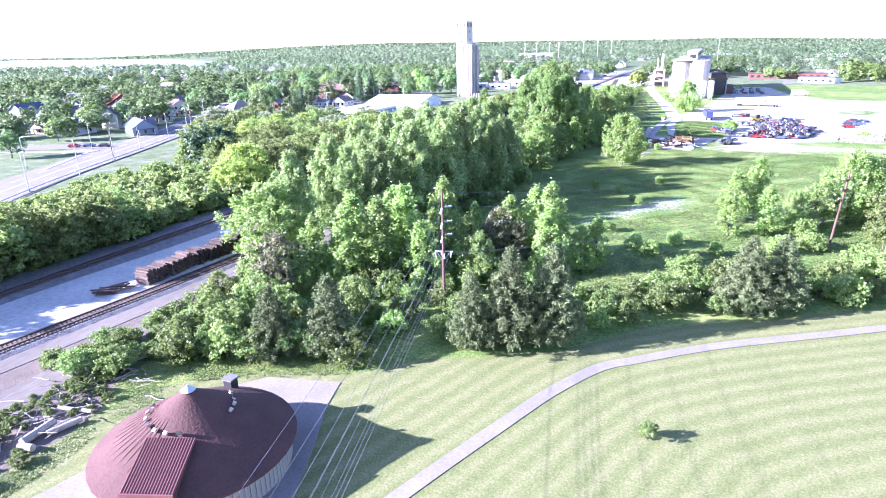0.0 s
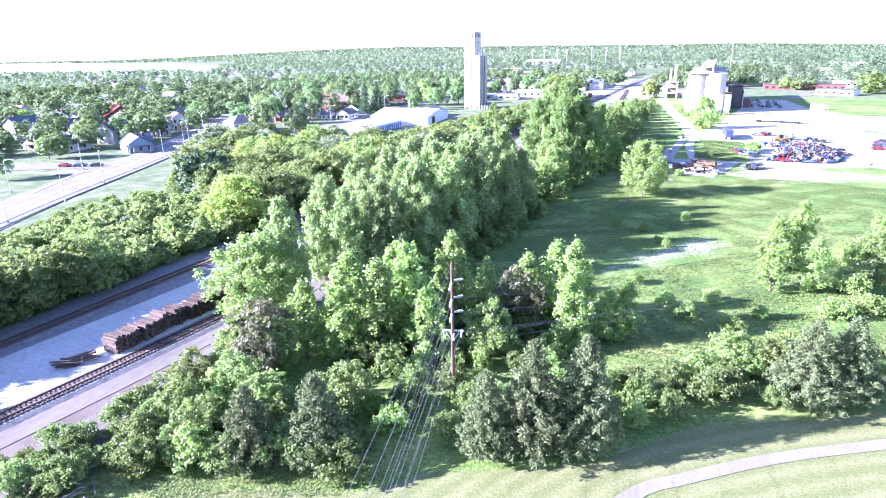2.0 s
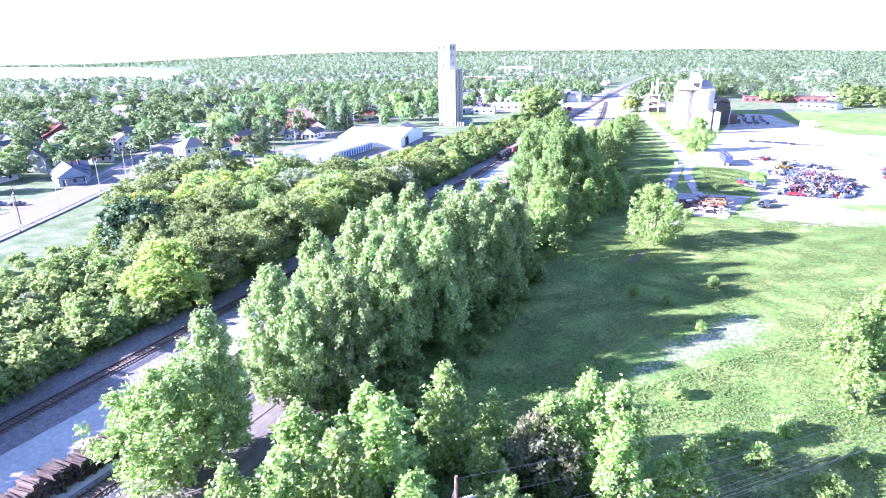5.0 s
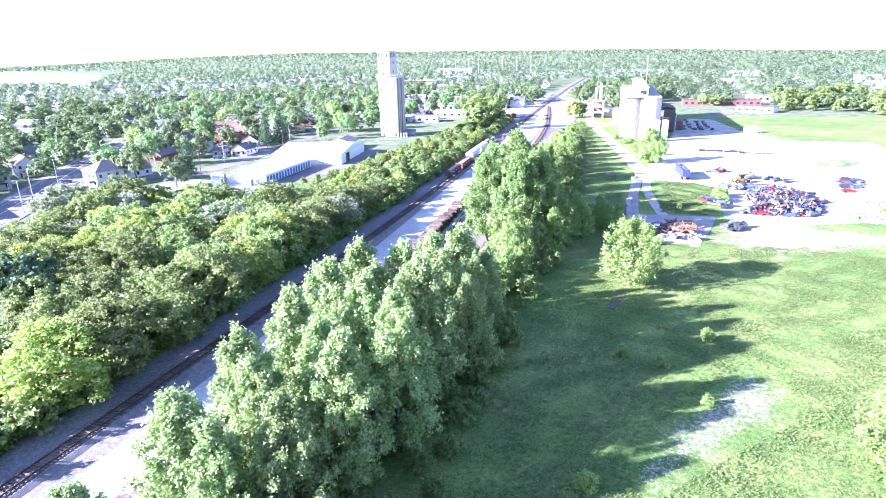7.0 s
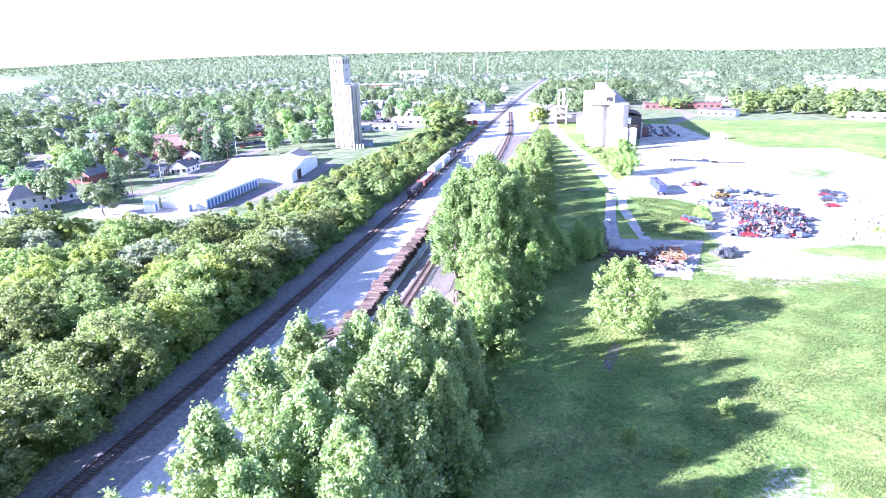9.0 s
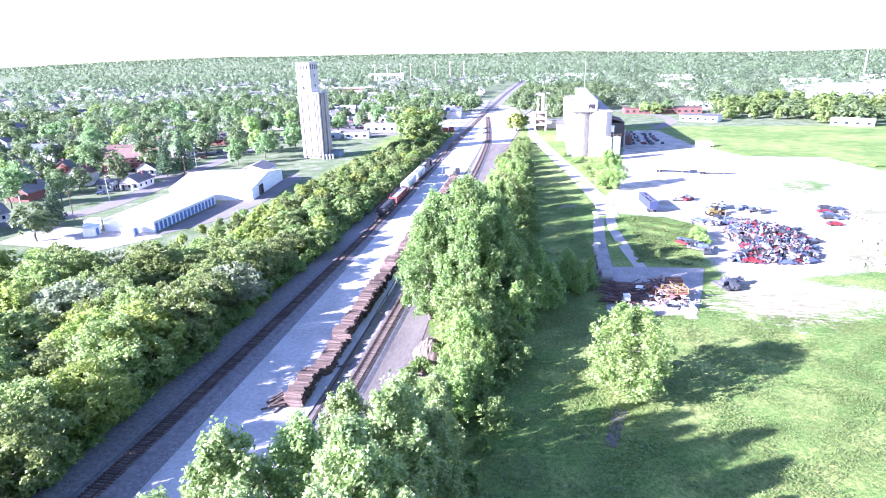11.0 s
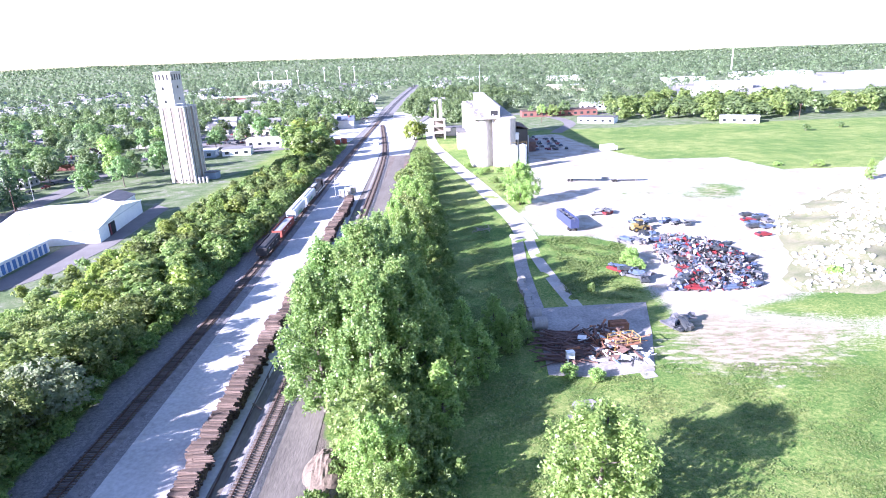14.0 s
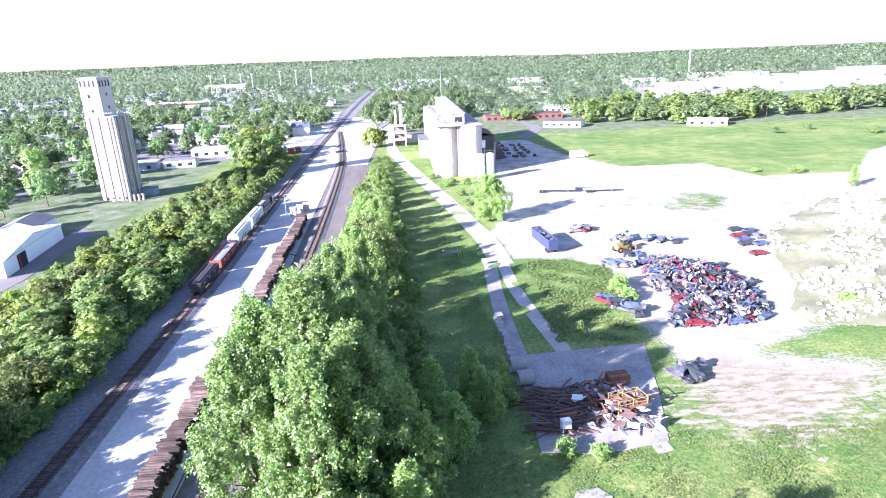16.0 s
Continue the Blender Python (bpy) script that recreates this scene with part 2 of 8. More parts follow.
# ---------------------------------------------------------------- mesh building
class Geo:
    """Collects simple solids into one mesh."""
    def __init__(self):
        self.v, self.f = [], []

    def add(self, verts, faces):
        o = len(self.v)
        self.v += [tuple(p) for p in verts]
        self.f += [tuple(i + o for i in f) for f in faces]
        return self

    def box(self, c, s, rz=0.0, m=None):
        x, y, z = s[0] / 2, s[1] / 2, s[2] / 2
        vs = [Vector((i * x, j * y, k * z)) for k in (-1, 1) for j in (-1, 1) for i in (-1, 1)]
        m = m or (Matrix.Translation(c) @ Matrix.Rotation(rz, 4, "Z"))
        return self.add([m @ p for p in vs], [(0, 2, 3, 1), (4, 5, 7, 6), (0, 1, 5, 4), (2, 6, 7, 3), (0, 4, 6, 2), (1, 3, 7, 5)])

    def tube(self, p0, p1, r0, r1=None, n=8, caps=True):
        p0, p1 = Vector(p0), Vector(p1)
        r1 = r0 if r1 is None else r1
        q = (p1 - p0).to_track_quat("Z", "Y") if (p1 - p0).length > 1e-6 else Euler((0, 0, 0)).to_quaternion()
        vs = []
        for p, r in ((p0, r0), (p1, r1)):
            vs += [p + q @ Vector((r * math.cos(2 * math.pi * i / n), r * math.sin(2 * math.pi * i / n), 0)) for i in range(n)]
        fs = [(i, (i + 1) % n, n + (i + 1) % n, n + i) for i in range(n)]
        if caps:
            fs += [tuple(range(n - 1, -1, -1)), tuple(range(n, 2 * n))]
        return self.add(vs, fs)

    def prism(self, poly, z0, z1):
        n = len(poly)
        vs = [(x, y, z0) for x, y in poly] + [(x, y, z1) for x, y in poly]
        return self.add(vs, [(i, (i + 1) % n, n + (i + 1) % n, n + i) for i in range(n)] + [tuple(range(n - 1, -1, -1)), tuple(range(n, 2 * n))])

    def extrude_y(self, profile, y0, y1):
        """profile: (x, z) pairs, run along y."""
        n = len(profile)
        vs = [(x, y0, z) for x, z in profile] + [(x, y1, z) for x, z in profile]
        return self.add(vs, [(i, n + i, n + (i + 1) % n, (i + 1) % n) for i in range(n)] + [tuple(range(n)), tuple(range(2 * n - 1, n - 1, -1))])

    def gable(self, w, l, z0, rise, over=0.4, thick=0.2, x=0.0, y=0.0):
        """A pitched roof with its ridge along y."""
        a = w / 2 + over
        k = rise / (w / 2)
        prof = [(x - a, z0 - over * k), (x, z0 + rise), (x + a, z0 - over * k), (x + a, z0 - over * k + thick), (x, z0 + rise + thick), (x - a, z0 - over * k + thick)]
        return self.extrude_y(prof, y - l / 2 - over, y + l / 2 + over)

    def hip(self, w, l, z0, rise, over=0.5, x=0.0, y=0.0):
        a, b = w / 2 + over, l / 2 + over
        r = max(b - a, 0.01)
        vs = [(x - a, y - b, z0), (x + a, y - b, z0), (x + a, y + b, z0), (x - a, y + b, z0), (x, y - r, z0 + rise), (x, y + r, z0 + rise)]
        return self.add(vs, [(0, 1, 4), (1, 2, 5, 4), (2, 3, 5), (3, 0, 4, 5), (3, 2, 1, 0)])

    def mesh(self, name, material, smooth=False):
        me = bpy.data.meshes.new(name)
        me.from_pydata(self.v, [], self.f)
        me.materials.append(material)
        if smooth:
            me.polygons.foreach_set("use_smooth", [True] * len(me.polygons))
        me.update()
        return me


def part(name, geo, material, parent, label="", smooth=False, m=None):
    """One mesh object under a thing or part. geo: a Geo or a finished mesh."""
    me = geo.mesh(name, M[material], smooth) if isinstance(geo, Geo) else geo
    ob = new(name, me)
    ob.parent = parent
    if m is not None:
        ob.matrix_basis = m
    return tagged(ob, label)


def thing(name, label, category, group="", kind="", m=None):
    ob = new(name)
    ob.empty_display_size = 0.5
    if m is not None:
        ob.matrix_basis = m
    return tagged(ob, label, category, group, kind)


def solid(name, geo, material, label, category, group="", kind="", m=None, smooth=False):
    """A thing that is one mesh."""
    me = geo.mesh(name, M[material], smooth) if isinstance(geo, Geo) else geo
    ob = new(name, me)
    if m is not None:
        ob.matrix_basis = m
    return tagged(ob, label, category, group, kind)


def at(x, y, z=0.0, rz=0.0, s=1.0, sz=None):
    return pose(x, y, z, 0, 0, rz) @ Matrix.Diagonal((s, s, sz or s, 1))


def strip_geo(points, widths, z=0.05, thick=0.05, step=4.0):
    """A flat band along a smooth line, with a small edge."""
    pts = smooth_line(points, step)
    g = Geo()
    n = len(pts)
    L, R = [], []
    for i, p in enumerate(pts):
        d = pts[min(i + 1, n - 1)] - pts[max(i - 1, 0)]
        nrm = Vector((-d.y, d.x)).normalized()
        w = widths if isinstance(widths, (int, float)) else np.interp(p.y, *widths)
        L.append(p + nrm * w / 2)
        R.append(p - nrm * w / 2)
    vs = [(p.x, p.y, z) for p in L] + [(p.x, p.y, z) for p in R] + [(p.x, p.y, z - thick) for p in L] + [(p.x, p.y, z - thick) for p in R]
    fs = []
    for i in range(n - 1):
        fs += [(n + i, n + i + 1, i + 1, i), (i, i + 1, 2 * n + i + 1, 2 * n + i), (n + i + 1, n + i, 3 * n + i, 3 * n + i + 1)]
    return g.add(vs, fs)


def smooth_line(points, step=4.0):
    """Catmull-Rom through points, sampled about every step metres."""
    P = [Vector(p) for p in points]
    P = [P[0] * 2 - P[1]] + P + [P[-1] * 2 - P[-2]]
    out = []
    for i in range(1, len(P) - 2):
        a, b, c, d = P[i - 1], P[i], P[i + 1], P[i + 2]
        k = max(1, int((c - b).length / step))
        for j in range(k):
            t = j / k
            out.append(0.5 * (2 * b + (c - a) * t + (2 * a - 5 * b + 4 * c - d) * t * t + (3 * b - a - 3 * c + d) * t ** 3))
    out.append(P[-2])
    return out

# ---------------------------------------------------------------- ground
def in_poly(x, y, poly):
    """Signed distance to a polygon, positive inside."""
    P = np.array(poly, float)
    d2 = np.full(x.shape, 1e18)
    inside = np.zeros(x.shape, bool)
    for (ax, ay), (bx, by) in zip(P, np.roll(P, -1, 0)):
        ex, ey = bx - ax, by - ay
        t = np.clip(((x - ax) * ex + (y - ay) * ey) / (ex * ex + ey * ey + 1e-9), 0, 1)
        d2 = np.minimum(d2, (x - ax - t * ex) ** 2 + (y - ay - t * ey) ** 2)
        if by != ay:
            inside ^= ((ay > y) != (by > y)) & (x < (bx - ax) * (y - ay) / (by - ay) + ax)
    return np.where(inside, 1, -1) * np.sqrt(d2)


LAWN_EDGE = [(-52, 12), (-48.5, 33), (-44, 38.5), (-37, 42), (-28.5, 45), (-24, 50), (-16.5, 53.5), (-9, 58), (-0.5, 68), (12, 74.5), (28, 85), (90, 122)]
PATH_LINE = [(-34, -20), (-22, 12), (-16.2, 29), (-11.3, 41.7), (-8.3, 49), (-4.7, 55.4), (-1.5, 58.3), (7.5, 65.6), (22, 75), (60, 100)]
YARD = [(-7, 285), (7, 282), (15, 274), (12.2, 254), (9.5, 246), (9, 236), (7.5, 222), (4, 210), (16, 204), (40, 203), (70, 215), (120, 240), (260, 300), (330, 380), (250, 440),
        (186, 405), (146, 362), (108, 364), (100, 396), (64, 399), (48, 440), (40, 500), (24, 500), (12, 440), (6, 390), (-2, 330), (-9, 310)]
GREEN1 = [(66, 345), (84, 341), (73, 319), (50, 323)]
RUBBLE = [(61, 287), (72, 300), (116, 333), (150, 330), (120, 262), (56, 233), (40, 236), (41, 244), (50, 256)]
TAN = [(-0.1, 208), (6, 206), (11, 202.5), (17, 200.5), (30, 205), (44, 216), (46, 223), (28, 228), (24, 234), (14, 232), (8, 226), (4, 217)]
GREEN2 = [(27, 229), (35, 231), (52, 236), (70, 240), (70, 226), (46, 224)]
BARE = [(-1.5, 143.5), (4, 138), (2.4, 128), (-9, 116), (-18, 106), (-20, 114), (-11, 130)]
BARE2 = [(-8, 72), (2, 84), (18, 97), (36, 108), (34, 101), (14, 90), (-2, 74)]
BRUSH = [(-58.5, 12), (-49.5, 12), (-48.5, 24), (-51, 31), (-54.5, 35), (-59, 30)]
PAD_W = [(-49.5, 12), (-44, 12), (-41.5, 18), (-44, 28), (-47, 33), (-50, 30)]
DIRT = [(-66, -60), (-55, -60), (-54, 40), (-57, 60), (-52, 100), (-50, 180), (-54.5, 200), (-55, 330), (-52, 400), (-48, 500), (-62, 520), (-70, 520), (-69, 250), (-69, 160), (-73, 90), (-78, 40)]
MAIN = [(-92.0, -80), (-90.8, 20), (-90.0, 70), (-88.6, 110), (-86.3, 160), (-84.5, 230), (-84.2, 330), (-84.4, 450), (-83.5, 640), (-80, 900), (-60, 1500)]
SIDING = [(-86, -60), (-76.5, 0), (-72.6, 33), (-69.2, 62), (-65.2, 110), (-62.2, 160), (-61.8, 230), (-62.0, 330), (-64.5, 430), (-70, 500), (-79, 590)]


def line_x(line, y):
    ys = [p[1] for p in line]
    return np.interp(y, ys, [p[0] for p in line])


def far_height(x, y):
    """Low wooded hills beyond the town."""
    r = np.hypot(x + 40, y - 100)
    s = np.clip((r - 1500) / 2800, 0, 1)
    a = np.arctan2(x + 40, y - 100)
    crest = np.interp(a, [-3.2, -0.92, -0.72, -0.5, -0.3, 0.0, 0.16, 0.35, 3.2], [-8, -8, 18, 42, 30, 24, 6, -8, -8])
    return s * s * (3 - 2 * s) * (crest + 2.5 * np.sin(a * 17))


def axis(lo, hi, step, far):
    a = list(np.arange(lo, hi + step, step))
    s = step
    while a[-1] < far:
        s *= 1.16
        a.append(a[-1] + s)
    s = step
    b = []
    v = lo
    while v > -far:
        s *= 1.16
        v -= s
        b.append(v)
    return np.array(b[::-1] + a)


def build_ground():
    xs, ys = axis(-110, 150, 1.6, 4900), axis(0, 420, 1.6, 4900)
    X, Y = np.meshgrid(xs, ys)
    x, y = X.ravel(), Y.ravel()
    z = far_height(x, y) - 0.02
    # small unevenness in the meadow, and the scrub bank beside the line
    z += np.where((x > -52) & (x < 70) & (y > 60) & (y < 400), 0.12 * np.sin(x * 0.31 + 1.3 * np.sin(y * 0.17)) * np.sin(y * 0.23), 0) * (in_poly(x, y, YARD) < -3) * (in_poly(x, y, LAWN_EDGE + [(400, 200), (600, -300), (-52, -300)]) < -2)
    nx, ny = len(xs), len(ys)
    i = (np.arange(ny - 1)[:, None] * nx + np.arange(nx - 1)[None]).ravel()
    faces = np.stack([i, i + 1, i + nx + 1, i + nx], 1)
    me = bpy.data.meshes.new("ground")
    me.vertices.add(len(x))
    me.vertices.foreach_set("co", np.stack([x, y, z], 1).astype(np.float32).ravel())
    me.loops.add(faces.size)
    me.loops.foreach_set("vertex_index", faces.astype(np.int32).ravel())
    me.polygons.add(len(faces))
    me.polygons.foreach_set("loop_start", np.arange(0, faces.size, 4, dtype=np.int32))
    me.update(calc_edges=True)
    lawn_poly = LAWN_EDGE + [(400, 200), (600, -300), (-52, -300)]
    path = np.array([(p.x, p.y) for p in smooth_line(PATH_LINE, 3.0)])
    pd = np.full(x.shape, 1e9)
    for (ax, ay), (bx, by) in zip(path[:-1], path[1:]):
        ex, ey = bx - ax, by - ay
        t = np.clip(((x - ax) * ex + (y - ay) * ey) / (ex * ex + ey * ey), 0, 1)
        pd = np.minimum(pd, np.hypot(x - ax - t * ex, y - ay - t * ey))
    soft = lambda d, w: np.clip(d / w * 0.5 + 0.5, 0, 1)
    gravel = soft(in_poly(x, y, YARD), 5)
    gravel *= 1 - 0.6 * soft(in_poly(x, y, GREEN1), 14)
    gravel *= 1 - 0.62 * soft(in_poly(x, y, [(23, 337), (40, 340), (48, 331), (30, 326)]), 9)
    gravel *= 1 - 0.4 * soft(in_poly(x, y, [(52, 329), (62, 342), (74, 345), (75, 326), (66, 316), (56, 318)]), 9)
    gravel *= 1 - 0.35 * soft(in_poly(x, y, RUBBLE), 5)
    gravel *= 1 - 0.8 * soft(in_poly(x, y, GREEN2), 4)
    tan = np.maximum(0.62 * soft(in_poly(x, y, TAN), 9), 0.5 * soft(in_poly(x, y, [(50, 328), (62, 344), (75, 347), (77, 326), (66, 314), (55, 316)]), 12))
    # the south rim of the yard thins out into trampled earth and grass
    gravel *= np.clip((y - 192) / 62, 0.2, 1) ** 0.8
    bare = np.maximum(0.5 * soft(in_poly(x, y, BARE), 4), 0.45 * soft(in_poly(x, y, BARE2), 3))
    bare = np.maximum(bare, 0.3 * soft(in_poly(x, y, PAD_W), 3))
    cols = {"lawn": soft(in_poly(x, y, lawn_poly), 1.0), "gravel": gravel, "tan": tan, "bare": bare,
            "dirt": np.maximum(soft(in_poly(x, y, DIRT), 3), 0.9 * soft(in_poly(x, y, BRUSH), 3)), "rail_bed": soft(7.5 - np.abs(x - line_x(MAIN, y)), 2.5) * (y < 1200) * (y > -900),
            "mow": pd, "town": soft(np.maximum(-131 - x, y - 520), 20)}
    for k, v in cols.items():
        me.attributes.new(k, "FLOAT", "POINT").data.foreach_set("value", v.astype(np.float32))
    m = bpy.data.materials.new("ground")
    m.use_nodes = True
    n, l = m.node_tree.nodes, m.node_tree.links
    b = n["Principled BSDF"]
    b.inputs["Roughness"].default_value, b.inputs["Specular IOR Level"].default_value = 0.95, 0.15
    tc = n.new("ShaderNodeTexCoord")

    def noise_at(scale, detail=5, rough=0.6):
        t = n.new("ShaderNodeTexNoise")
        t.inputs["Scale"].default_value, t.inputs["Detail"].default_value, t.inputs["Roughness"].default_value = scale, detail, rough
        l.new(tc.outputs["Object"], t.inputs["Vector"])
        return t.outputs[0]

    def ramp(fac, stops):
        r = n.new("ShaderNodeValToRGB")
        r.color_ramp.elements[0].position, r.color_ramp.elements[0].color = stops[0][0], (*stops[0][1], 1)
        r.color_ramp.elements[1].position, r.color_ramp.elements[1].color = stops[-1][0], (*stops[-1][1], 1)
        for p, c in stops[1:-1]:
            r.color_ramp.elements.new(p).color = (*c, 1)
        l.new(fac, r.inputs[0])
        return r.outputs[0]

    def math_node(op, a, bb):
        k = n.new("ShaderNodeMath")
        k.operation = op
        for s, v in enumerate((a, bb)):
            if isinstance(v, (int, float)):
                k.inputs[s].default_value = v
            else:
                l.new(v, k.inputs[s])
        return k.outputs[0]

    def attr(name):
        a = n.new("ShaderNodeAttribute")
        a.attribute_name = name
        return a.outputs["Fac"]

    def mixc(f, a, bb):
        k = n.new("ShaderNodeMix")
        k.data_type = "RGBA"
        l.new(f, k.inputs["Factor"])
        l.new(a, k.inputs["A"])
        l.new(bb, k.inputs["B"])
        return k.outputs["Result"]

    def edge(name, nz, k, lo, hi):
        """A region's mask with a ragged edge."""
        v = math_node("ADD", attr(name), math_node("MULTIPLY", math_node("SUBTRACT", nz, 0.5), k))
        r = n.new("ShaderNodeMapRange")
        r.interpolation_type = "SMOOTHSTEP"
        r.inputs["From Min"].default_value, r.inputs["From Max"].default_value = lo, hi
        l.new(v, r.inputs[0])
        return r.outputs[0]

    big, mid, fine, grit = noise_at(0.02), noise_at(0.16), noise_at(1.5), noise_at(4.5, 6, 0.7)
    blend = math_node("ADD", math_node("MULTIPLY", mid, 0.2), math_node("ADD", math_node("MULTIPLY", fine, 0.36), math_node("MULTIPLY", grit, 0.44)))
    meadow = ramp(math_node("ADD", math_node("MULTIPLY", blend, 0.75), math_node("MULTIPLY", big, 0.25)),
                  [(0.4, (0.045, 0.105, 0.022)), (0.47, (0.1, 0.175, 0.042)), (0.53, (0.195, 0.24, 0.072)), (0.61, (0.375, 0.365, 0.15))])
    wave = n.new("ShaderNodeMath")
    wave.operation = "SINE"
    l.new(math_node("MULTIPLY", math_node("ADD", attr("mow"), math_node("MULTIPLY", mid, 1.6)), 2.9), wave.inputs[0])
    stripe = math_node("ADD", math_node("MULTIPLY", wave.outputs[0], 0.04), math_node("ADD", math_node("MULTIPLY", blend, 0.55), math_node("MULTIPLY", grit, 0.45)))
    lawn = ramp(stripe, [(0.36, (0.1, 0.13, 0.042)), (0.5, (0.165, 0.182, 0.075)), (0.66, (0.265, 0.255, 0.135))])
    gravel_c = ramp(math_node("ADD", math_node("MULTIPLY", mid, 0.5), math_node("MULTIPLY", grit, 0.5)), [(0.38, (0.25, 0.205, 0.15)), (0.45, (0.33, 0.29, 0.24)), (0.52, (0.44, 0.41, 0.37)), (0.64, (0.55, 0.53, 0.5))])
    scuff = n.new("ShaderNodeTexNoise")
    turn = n.new("ShaderNodeMapping")
    turn.inputs["Rotation"].default_value, turn.inputs["Scale"].default_value = (0, 0, 0.5), (0.3, 0.9, 1)
    scuff.inputs["Scale"].default_value, scuff.inputs["Detail"].default_value = 1.0, 4
    l.new(tc.outputs["Object"], turn.inputs[0])
    l.new(turn.outputs[0], scuff.inputs["Vector"])
    tan_n = math_node("ADD", math_node("MULTIPLY", scuff.outputs[0], 0.55), math_node("MULTIPLY", blend, 0.45))
    tan_c = ramp(tan_n, [(0.38, (0.17, 0.17, 0.085)), (0.48, (0.27, 0.23, 0.165)), (0.6, (0.42, 0.37, 0.3))])
    bare_c = ramp(math_node("ADD", math_node("MULTIPLY", fine, 0.6), math_node("MULTIPLY", grit, 0.4)), [(0.38, (0.16, 0.15, 0.13)), (0.6, (0.42, 0.4, 0.37))])
    dirt_c = ramp(math_node("ADD", math_node("MULTIPLY", mid, 0.5), math_node("MULTIPLY", grit, 0.5)), [(0.36, (0.1, 0.084, 0.072)), (0.62, (0.2, 0.168, 0.145))])
    bed_c = ramp(math_node("ADD", math_node("MULTIPLY", fine, 0.4), math_node("MULTIPLY", grit, 0.6)), [(0.38, (0.11, 0.104, 0.106)), (0.6, (0.28, 0.268, 0.268))])
    town_c = ramp(math_node("ADD", math_node("MULTIPLY", mid, 0.6), math_node("MULTIPLY", fine, 0.4)), [(0.38, (0.07, 0.11, 0.045)), (0.48, (0.12, 0.16, 0.075)), (0.56, (0.17, 0.19, 0.12)), (0.64, (0.26, 0.25, 0.22))])
    meadow = mixc(edge("town", mid, 0.3, 0.4, 0.6), meadow, town_c)
    col = mixc(edge("lawn", fine, 0.3, 0.4, 0.6), meadow, lawn)
    col = mixc(edge("bare", blend, 2.6, 0.42, 0.62), col, bare_c)
    col = mixc(edge("gravel", blend, 1.3, 0.4, 0.62), col, gravel_c)
    col = mixc(edge("tan", tan_n, 1.5, 0.3, 0.6), col, tan_c)
    col = mixc(edge("dirt", mid, 0.8, 0.42, 0.58), col, dirt_c)
    col = mixc(edge("rail_bed", mid, 0.8, 0.4, 0.6), col, bed_c)
    l.new(col, b.inputs["Base Color"])
    bump = n.new("ShaderNodeBump")
    bump.inputs["Strength"].default_value, bump.inputs["Distance"].default_value = 0.75, 0.13
    # mown grass lies much smoother than the meadow
    l.new(math_node("MULTIPLY", math_node("ADD", math_node("MULTIPLY", fine, 0.5), grit), math_node("SUBTRACT", 1.0, math_node("MULTIPLY", attr("lawn"), 0.8))), bump.inputs["Height"])
    l.new(bump.outputs[0], b.inputs["Normal"])
    me.materials.append(m)
    return tagged(new("ground", me), "mown lawn, rough green meadow and pale gravel yard", "ground", kind="structure")


build_ground()

# roads and paths
def band(name, line, width, z, material, label, category="road", step=4.0, thick=0.05):
    return solid(name, strip_geo(line, width, z, thick, step), material, label, category, kind="structure")


band("pavement_path", PATH_LINE, 1.5, 0.04, "path_concrete", "pale concrete footpath curving across the mown park lawn", "path", 1.5)
WHITE_PAD = [(-84, -80), (-82, 0), (-80, 45), (-77.5, 70), (-75.0, 110), (-73.7, 165), (-73.2, 250), (-73.8, 330), (-75, 450), (-77, 560), (-78, 640)]
band("limestone_pad", WHITE_PAD, ([-80, -20, 0, 45, 110, 165, 250, 450, 640], [3, 9, 12, 14.4, 15.0, 14.8, 15.4, 14, 7]), 0.1, "limestone", "strip of crushed white limestone between the two railway tracks", "gravel pad", 3.0)
band("siding_bed", [(-76.5, 0), (-72.6, 33), (-69.2, 62), (-65.0, 110), (-62.6, 160), (-62.2, 230), (-62.4, 330), (-64.5, 430)], ([0, 90, 150, 430], [12, 11, 7, 7]), 0.035, "dirt", "trodden dark dirt spread along the siding", "track bed", 3.0)
band("dirt_road", [(-60.5, -60), (-60, 20), (-60.5, 50), (-58.5, 80), (-57, 120), (-56.3, 170), (-57.8, 230), (-57.5, 330), (-56, 420), (-56, 520)], 5.5, 0.03, "dirt", "grey dirt service road beside the siding", "road")
band("lane", [(-10.8, 281), (-11.5, 300), (-14.5, 322), (-19.5, 355), (-25.5, 390), (-32, 430), (-39, 480), (-42, 560)], 6.2, 0.07, "lane_gravel", "pale worn lane leading along the silos", "road", 3)
band("yard_drive", [(-7.6, 233), (-9.3, 247), (-10.3, 258), (-10.8, 268), (-10.4, 284)], 3.0, 0.08, "lane_gravel", "curved worn concrete drive into the scrapyard", "road", 2)
band("yard_drive", [(-16.1, 228), (-16.0, 245), (-15.6, 258), (-14.8, 270), (-13.6, 284)], 3.3, 0.09, "old_slab", "straight old concrete drive lined with blocks", "road", 2)
BOULEVARD = [(-128, 20), (-148, 60), (-161, 82), (-171, 100), (-181, 120), (-190, 140), (-199, 160), (-212, 187), (-228, 215), (-249, 250), (-275, 292), (-313, 360), (-380, 480), (-470, 640)]
band("boulevard", BOULEVARD, 19, 0.12, "asphalt", "wide grey asphalt boulevard with worn lane lines", "road", 5, 0.1)
band("side_road", [(-200, 158), (-216, 152), (-236, 142), (-275, 128), (-340, 110), (-450, 90)], 13, 0.1, "asphalt", "asphalt side road joining the boulevard", "road", 5)
